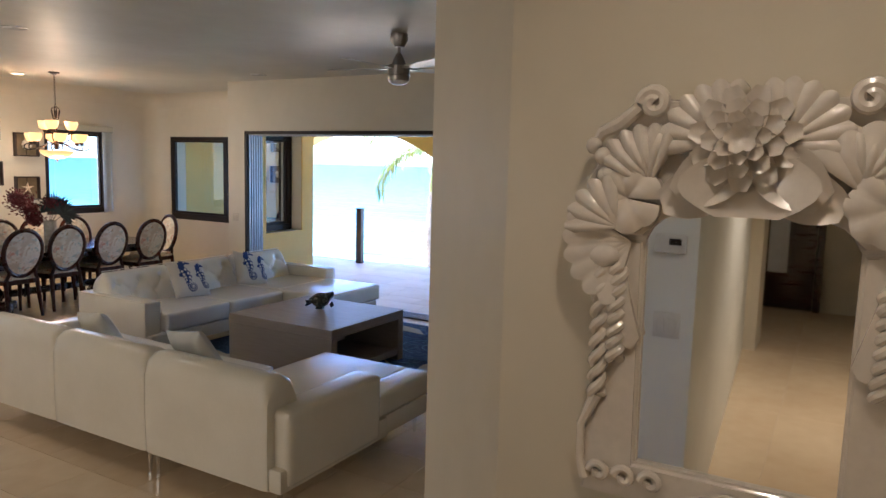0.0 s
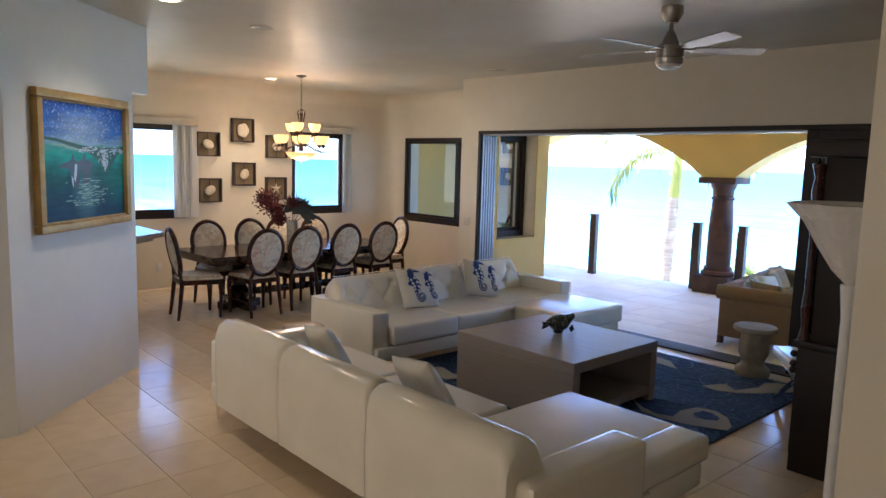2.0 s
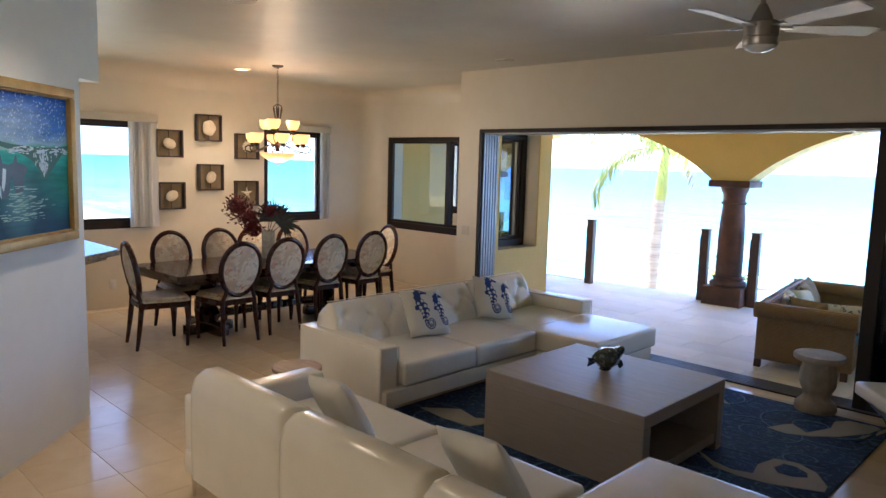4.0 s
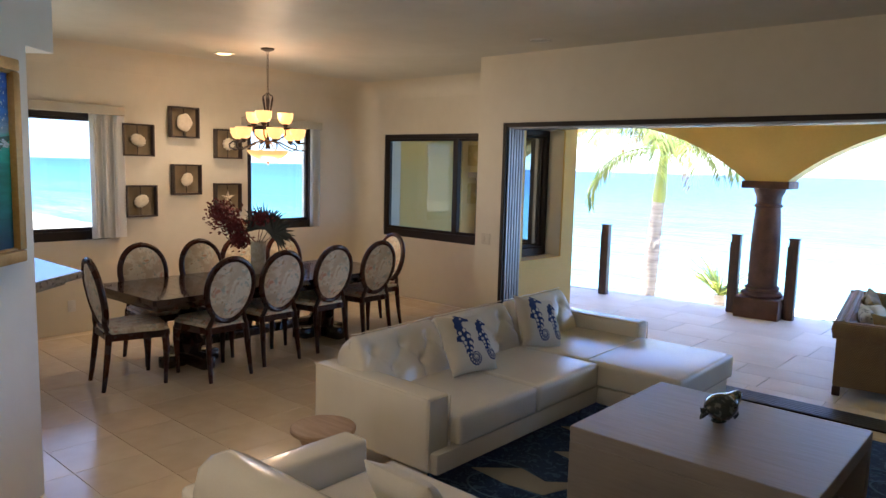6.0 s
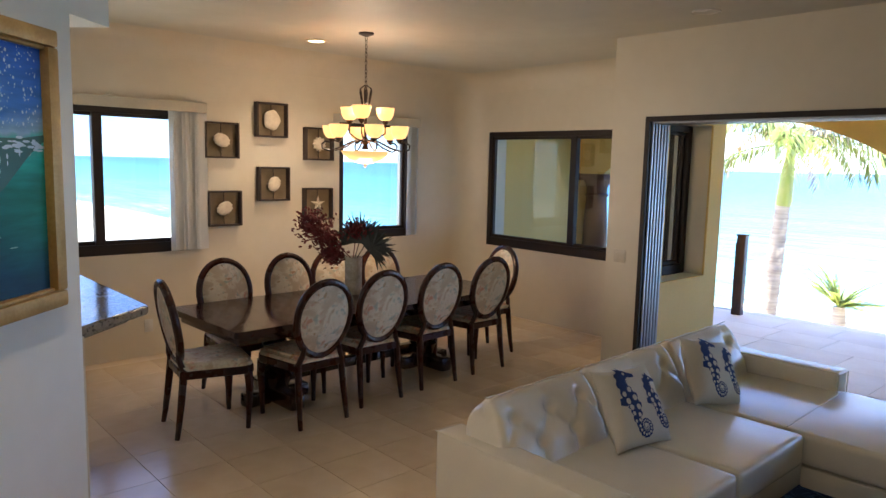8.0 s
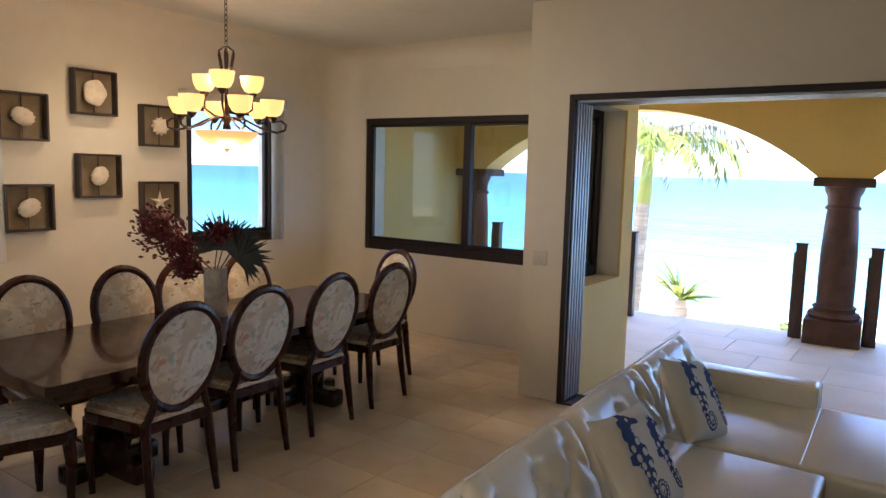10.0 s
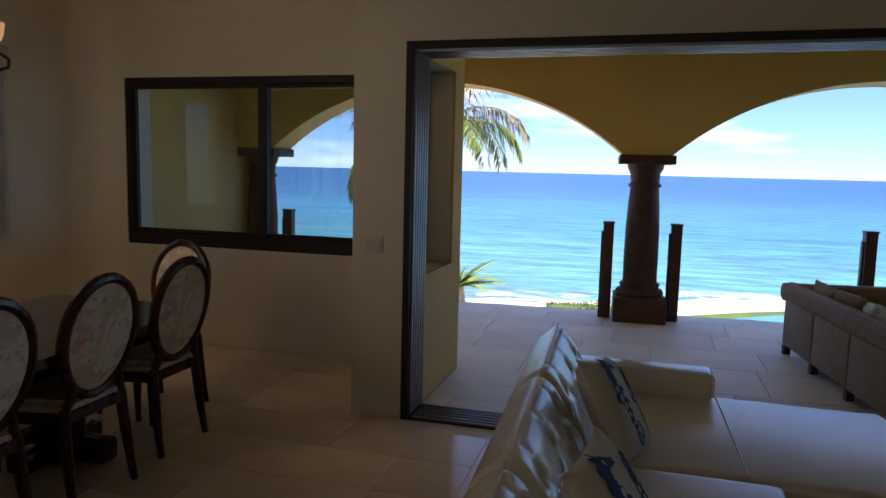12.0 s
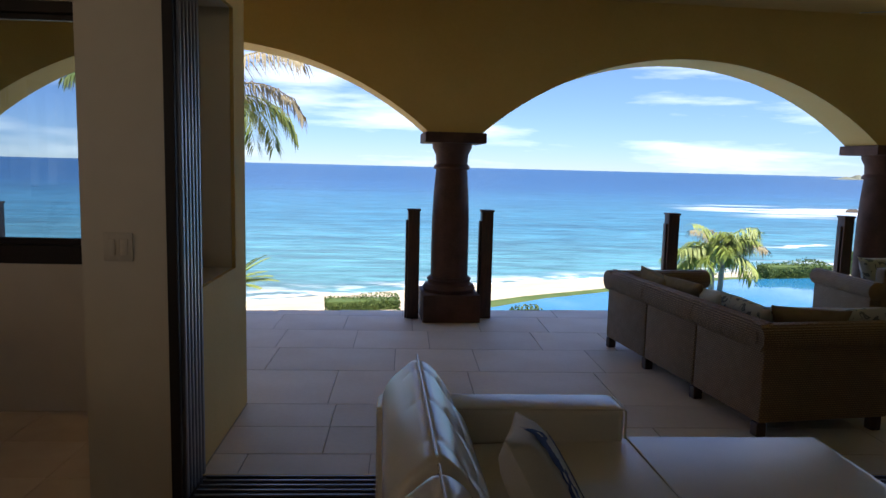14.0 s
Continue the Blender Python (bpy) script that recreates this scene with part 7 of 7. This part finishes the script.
def palm(name, m, label, height, lean_x, trunk_r, fronds, length, leaf, seed, shaft=True, n=46, material=None, droop=2.0, width=0.016):
    e = thing(name, m, label, "palm tree", "palms by the beach")
    rnd = random.Random(seed)
    top = Vector((lean_x, 0, height))
    th0 = height * (0.78 if shaft else 1.0)
    pts, rad = [], []
    for i in range(60):
        t = i / 59
        pts.append((lean_x * t * th0 / height, 0, th0 * t))
        rad.append(trunk_r * (1.25 - 0.45 * t) * (1.0 if i % 3 else 0.93))
    part("trunk", tube(pts, rad, 16), M_TRUNK, e, smooth=50)
    if shaft:
        x0_ = lean_x * th0 / height
        part("crownshaft", tube([(x0_, 0, th0), (x0_ * 1.04, 0, th0 + 0.1), ((x0_ + lean_x) / 2, 0, (th0 + height) / 2), (lean_x, 0, height)], [trunk_r * 0.80, trunk_r * 0.88, trunk_r * 0.72, trunk_r * 0.42], 16), M_CROWNSHAFT, e)
    for k in range(fronds):
        bm = bmesh.new()
        a = 2 * math.pi * k / fronds * 1.0 + rnd.uniform(-0.25, 0.25)
        rise = rnd.uniform(0.05, 1.25)
        frond_bm(top + Vector((0, 0, -0.02)), a, rise, length * rnd.uniform(0.85, 1.1), droop * rnd.uniform(0.8, 1.2), leaf, n, bm, width, 0.7, rnd, 0.6)
        part("frond", bm, (material or M_LEAF) if rnd.random() < 0.82 else M_DEADLEAF, e, smooth=0)
    return e


palm("royal_palm", pose(-9.93, 17.0, -3.30), "tall royal palm with a ringed grey trunk and drooping fronds", 5.62, 0.36, 0.185, 17, 2.4, 0.48, 3, n=74, droop=1.9)
M_LEAF2 = mat("yellow_green_palm_leaf", (0.22, 0.30, 0.05), 0.5, col2=(0.30, 0.34, 0.08), scale=3, fine=20, bump=0.1)
palm("small_palm", pose(-0.06, 17.0, -1.85), "small bright green palm beside the pool", 1.72, -0.04, 0.055, 20, 0.95, 0.28, 5, shaft=False, n=46, material=M_LEAF2, droop=1.45, width=0.012)
palm("small_palm", pose(0.14, 17.2, -1.85), "small bright green palm beside the pool", 1.62, 0.06, 0.055, 18, 0.92, 0.28, 6, shaft=False, n=46, material=M_LEAF2, droop=1.45, width=0.012)

cy = thing("cycad", pose(-11.25, 25.8, -3.35), "sago cycad with stiff green fronds above the beach", "plant")
part("trunk", tube([(0, 0, 0), (0, 0, 0.5), (0, 0, 0.95)], [0.26, 0.24, 0.18], 14), M_TRUNK, cy)
rnd_ = random.Random(12)
for k in range(26):
    bm = bmesh.new()
    frond_bm((0, 0, 0.95), 2 * math.pi * k / 26 + rnd_.uniform(-0.1, 0.1), rnd_.uniform(0.0, 1.3), 1.55, 0.45, 0.22, 44, bm, 0.028, 0.15, rnd_, 0.05)
    part("frond", bm, M_LEAF2 if k % 3 else M_LEAF, cy, smooth=0)


def hedge(m, lx, ly, h, seed, label, name="hedge"):
    e = thing(name, m, label, "hedge", "garden hedges")
    rnd = random.Random(seed)
    bm = bmesh.new()
    n = int(900 * max(0.3, lx * ly * 0.5 + (lx + ly) * h * 0.6))
    for k in range(min(n, 7000)):
        face = rnd.random()
        x, y, z = rnd.uniform(-lx / 2, lx / 2), rnd.uniform(-ly / 2, ly / 2), rnd.uniform(0, h)
        if face < 0.45:
            z = h
        elif face < 0.85:
            y = -ly / 2
        else:
            x = rnd.choice((-1, 1)) * lx / 2
        wob = 0.06 * math.sin(x * 2.3) + 0.05 * math.sin(y * 3.1)
        c = Vector((x, y, max(0, z + wob + rnd.gauss(0, 0.02))))
        d = Vector((rnd.uniform(-1, 1), rnd.uniform(-1, 1), rnd.uniform(-0.3, 1))).normalized() * 0.055
        w = d.cross(Vector((rnd.uniform(-1, 1), rnd.uniform(-1, 1), 0.4))).normalized() * 0.022
        bm.faces.new([bm.verts.new(c - d * 0.4), bm.verts.new(c + w), bm.verts.new(c + d), bm.verts.new(c - w)])
    part("leaves", bm, M_HEDGE, e, smooth=0)["kind"] = "stuff"
    bm = box(-lx / 2 + 0.03, lx / 2 - 0.03, -ly / 2 + 0.03, ly / 2 - 0.03, 0, h - 0.03, 0.05, 2)
    part("core", bm, M_HEDGE, e)
    return e


hedge(pose(6.55, 25.75, -1.86, 0, 0, 8), 2.3, 0.7, 0.42, 1, "low clipped green hedge beyond the pool")
hedge(pose(9.4, 26.3, -1.86, 0, 0, 0), 1.0, 0.8, 0.75, 2, "low clipped green hedge beyond the pool")
hedge(pose(-7.2, 27.2, -3.35, 0, 0, 10), 2.4, 0.8, 0.35, 3, "low clipped green hedge above the beach")
hedge(pose(-3.2, 19.0, -1.95, 0, 0, 10), 0.6, 0.5, 0.32, 4, "small rounded green shrub by the pool's edge", "shrub")

# reef rocks and the far headland
rr = random.Random(21)
M_ROCK = mat("dark_reef_rock", (0.10, 0.075, 0.055), 0.9, col2=(0.05, 0.04, 0.03), scale=1, fine=8, bump=0.5)
for k in range(14):
    x, y = rr.uniform(70, 125), rr.uniform(105, 130)
    q = thing("reef_rock", pose(x, y, -5.3), "low dark reef rock awash in the surf", "rock", "reef rocks")
    bm = ball((0, 0, 0), 1.0, 12, 7, (rr.uniform(0.8, 2.6), rr.uniform(0.7, 1.3), rr.uniform(0.4, 0.75)))
    for v in bm.verts:
        v.co += v.co.normalized() * 0.25 * noise.noise(v.co * 1.7 + Vector((k, 0, 0)))
    part("rock", bm, M_ROCK, q)
hd = thing("headland", pose(820, 1250, -6), "distant low rocky headland with green scrub on the horizon", "headland")
bm = bmesh.new()
prev = None
for i in range(41):
    x = -40 + i * 6
    hh = 12 * max(0, math.sin(math.pi * min(1, i / 60 + 0.02))) * (0.7 + 0.3 * math.sin(i * 1.7)) + 6 * min(1, i / 10) * abs(math.sin(i * 0.9))
    row = [bm.verts.new((x, 0, 0)), bm.verts.new((x, 6, hh * 0.7)), bm.verts.new((x, 16, hh)), bm.verts.new((x, 60, 0))]
    if prev:
        for k in range(3):
            bm.faces.new((prev[k], row[k], row[k + 1], prev[k + 1]))
    prev = row
part("rocks", bm, mat("hazy_headland", (0.20, 0.21, 0.16), 0.95, scale=0.05, fine=0.4, bump=0), hd, smooth=0)


# ---- tiles last ----
def tiles(name, xs, ys, z, inside, material, gap, parent, depth=0.012):
    me_cache = {}
    count = 0
    for i in range(len(xs) - 1):
        for j in range(len(ys) - 1):
            w, h = round(xs[i + 1] - xs[i] - gap, 4), round(ys[j + 1] - ys[j] - gap, 4)
            cx, cy = (xs[i] + xs[i + 1]) / 2, (ys[j] + ys[j + 1]) / 2
            if not inside(cx, cy):
                continue
            if (w, h) not in me_cache:
                bm = box(-w / 2, w / 2, -h / 2, h / 2, -depth, 0.0, 0.0015, 1)
                me = bpy.data.meshes.new(name)
                bmesh.ops.recalc_face_normals(bm, faces=bm.faces)
                bm.to_mesh(me)
                bm.free()
                me.materials.append(material)
                me_cache[(w, h)] = me
            ob = new(name, me_cache[(w, h)])
            ob.location = (cx, cy, z)
            ob.parent = parent
            count += 1
    return count


floor_ob, deck_ob = bpy.data.objects["floor"], bpy.data.objects["floor_deck"]
TS = 0.40
txs = [X_ART - 0.1 + 0.0 + TS * i for i in range(29)]
txs = [-4.98 + TS * i for i in range(-13, 20)]
tys = [2.12 + TS * i for i in range(-10, 13)] + [7.05]


def in_room(x, y):
    return not (x < -9.9 or x > 3.3 or (x < -7.1 and y > 8.1) or (x >= -7.1 and y > 7.05))


tys = [2.12 + TS * i for i in range(-9, 16)]
tiles("tile", txs, tys, 0.0, in_room, M_TILE, 0.003, floor_ob)
tiles("tile", [-10.0, -8, -6, -4, -2, 0, 2, 3.3], [-9.0, -7, -5, -3, -1.48], 0.0, lambda x, y: True, M_TILE, 0.003, floor_ob)
# deck pavers in courses
dys, y = [7.36], 7.36
courses = [0.36, 0.37, 0.37, 0.70, 0.61, 0.61, 0.61, 0.61]
k = 0
rt = random.Random(7)
y = 7.365
cache = {}
for ci, h in enumerate(courses):
    x = -10.05 + rt.random() * 0.3
    while x < 3.0:
        w = rt.choice((0.61, 0.61, 0.91, 0.91))
        x1_ = min(x + w, 3.05)
        front = 11.55 + (x + 5.4) * 0.063 - 0.24
        y1_ = min(y + h, front)
        if y1_ - y > 0.12 and not (x1_ < -6.7 and y < 8.45) and x1_ - x > 0.1:
            xa = max(x, -6.77) if y < 8.45 else x
            key = (round(x1_ - xa - 0.005, 3), round(y1_ - y - 0.005, 3))
            if key[0] > 0.08:
                if key not in cache:
                    bm = box(-key[0] / 2, key[0] / 2, -key[1] / 2, key[1] / 2, -0.03, 0.0, 0.0015, 1)
                    me = bpy.data.meshes.new("paver")
                    bmesh.ops.recalc_face_normals(bm, faces=bm.faces)
                    bm.to_mesh(me)
                    bm.free()
                    me.materials.append(M_STONE)
                    cache[key] = me
                ob = new("paver", cache[key])
                ob.location = ((xa + x1_) / 2, (y + y1_) / 2, -0.06 - 0.0005 * rt.random())
                ob.parent = deck_ob
        x = x1_
    y += h
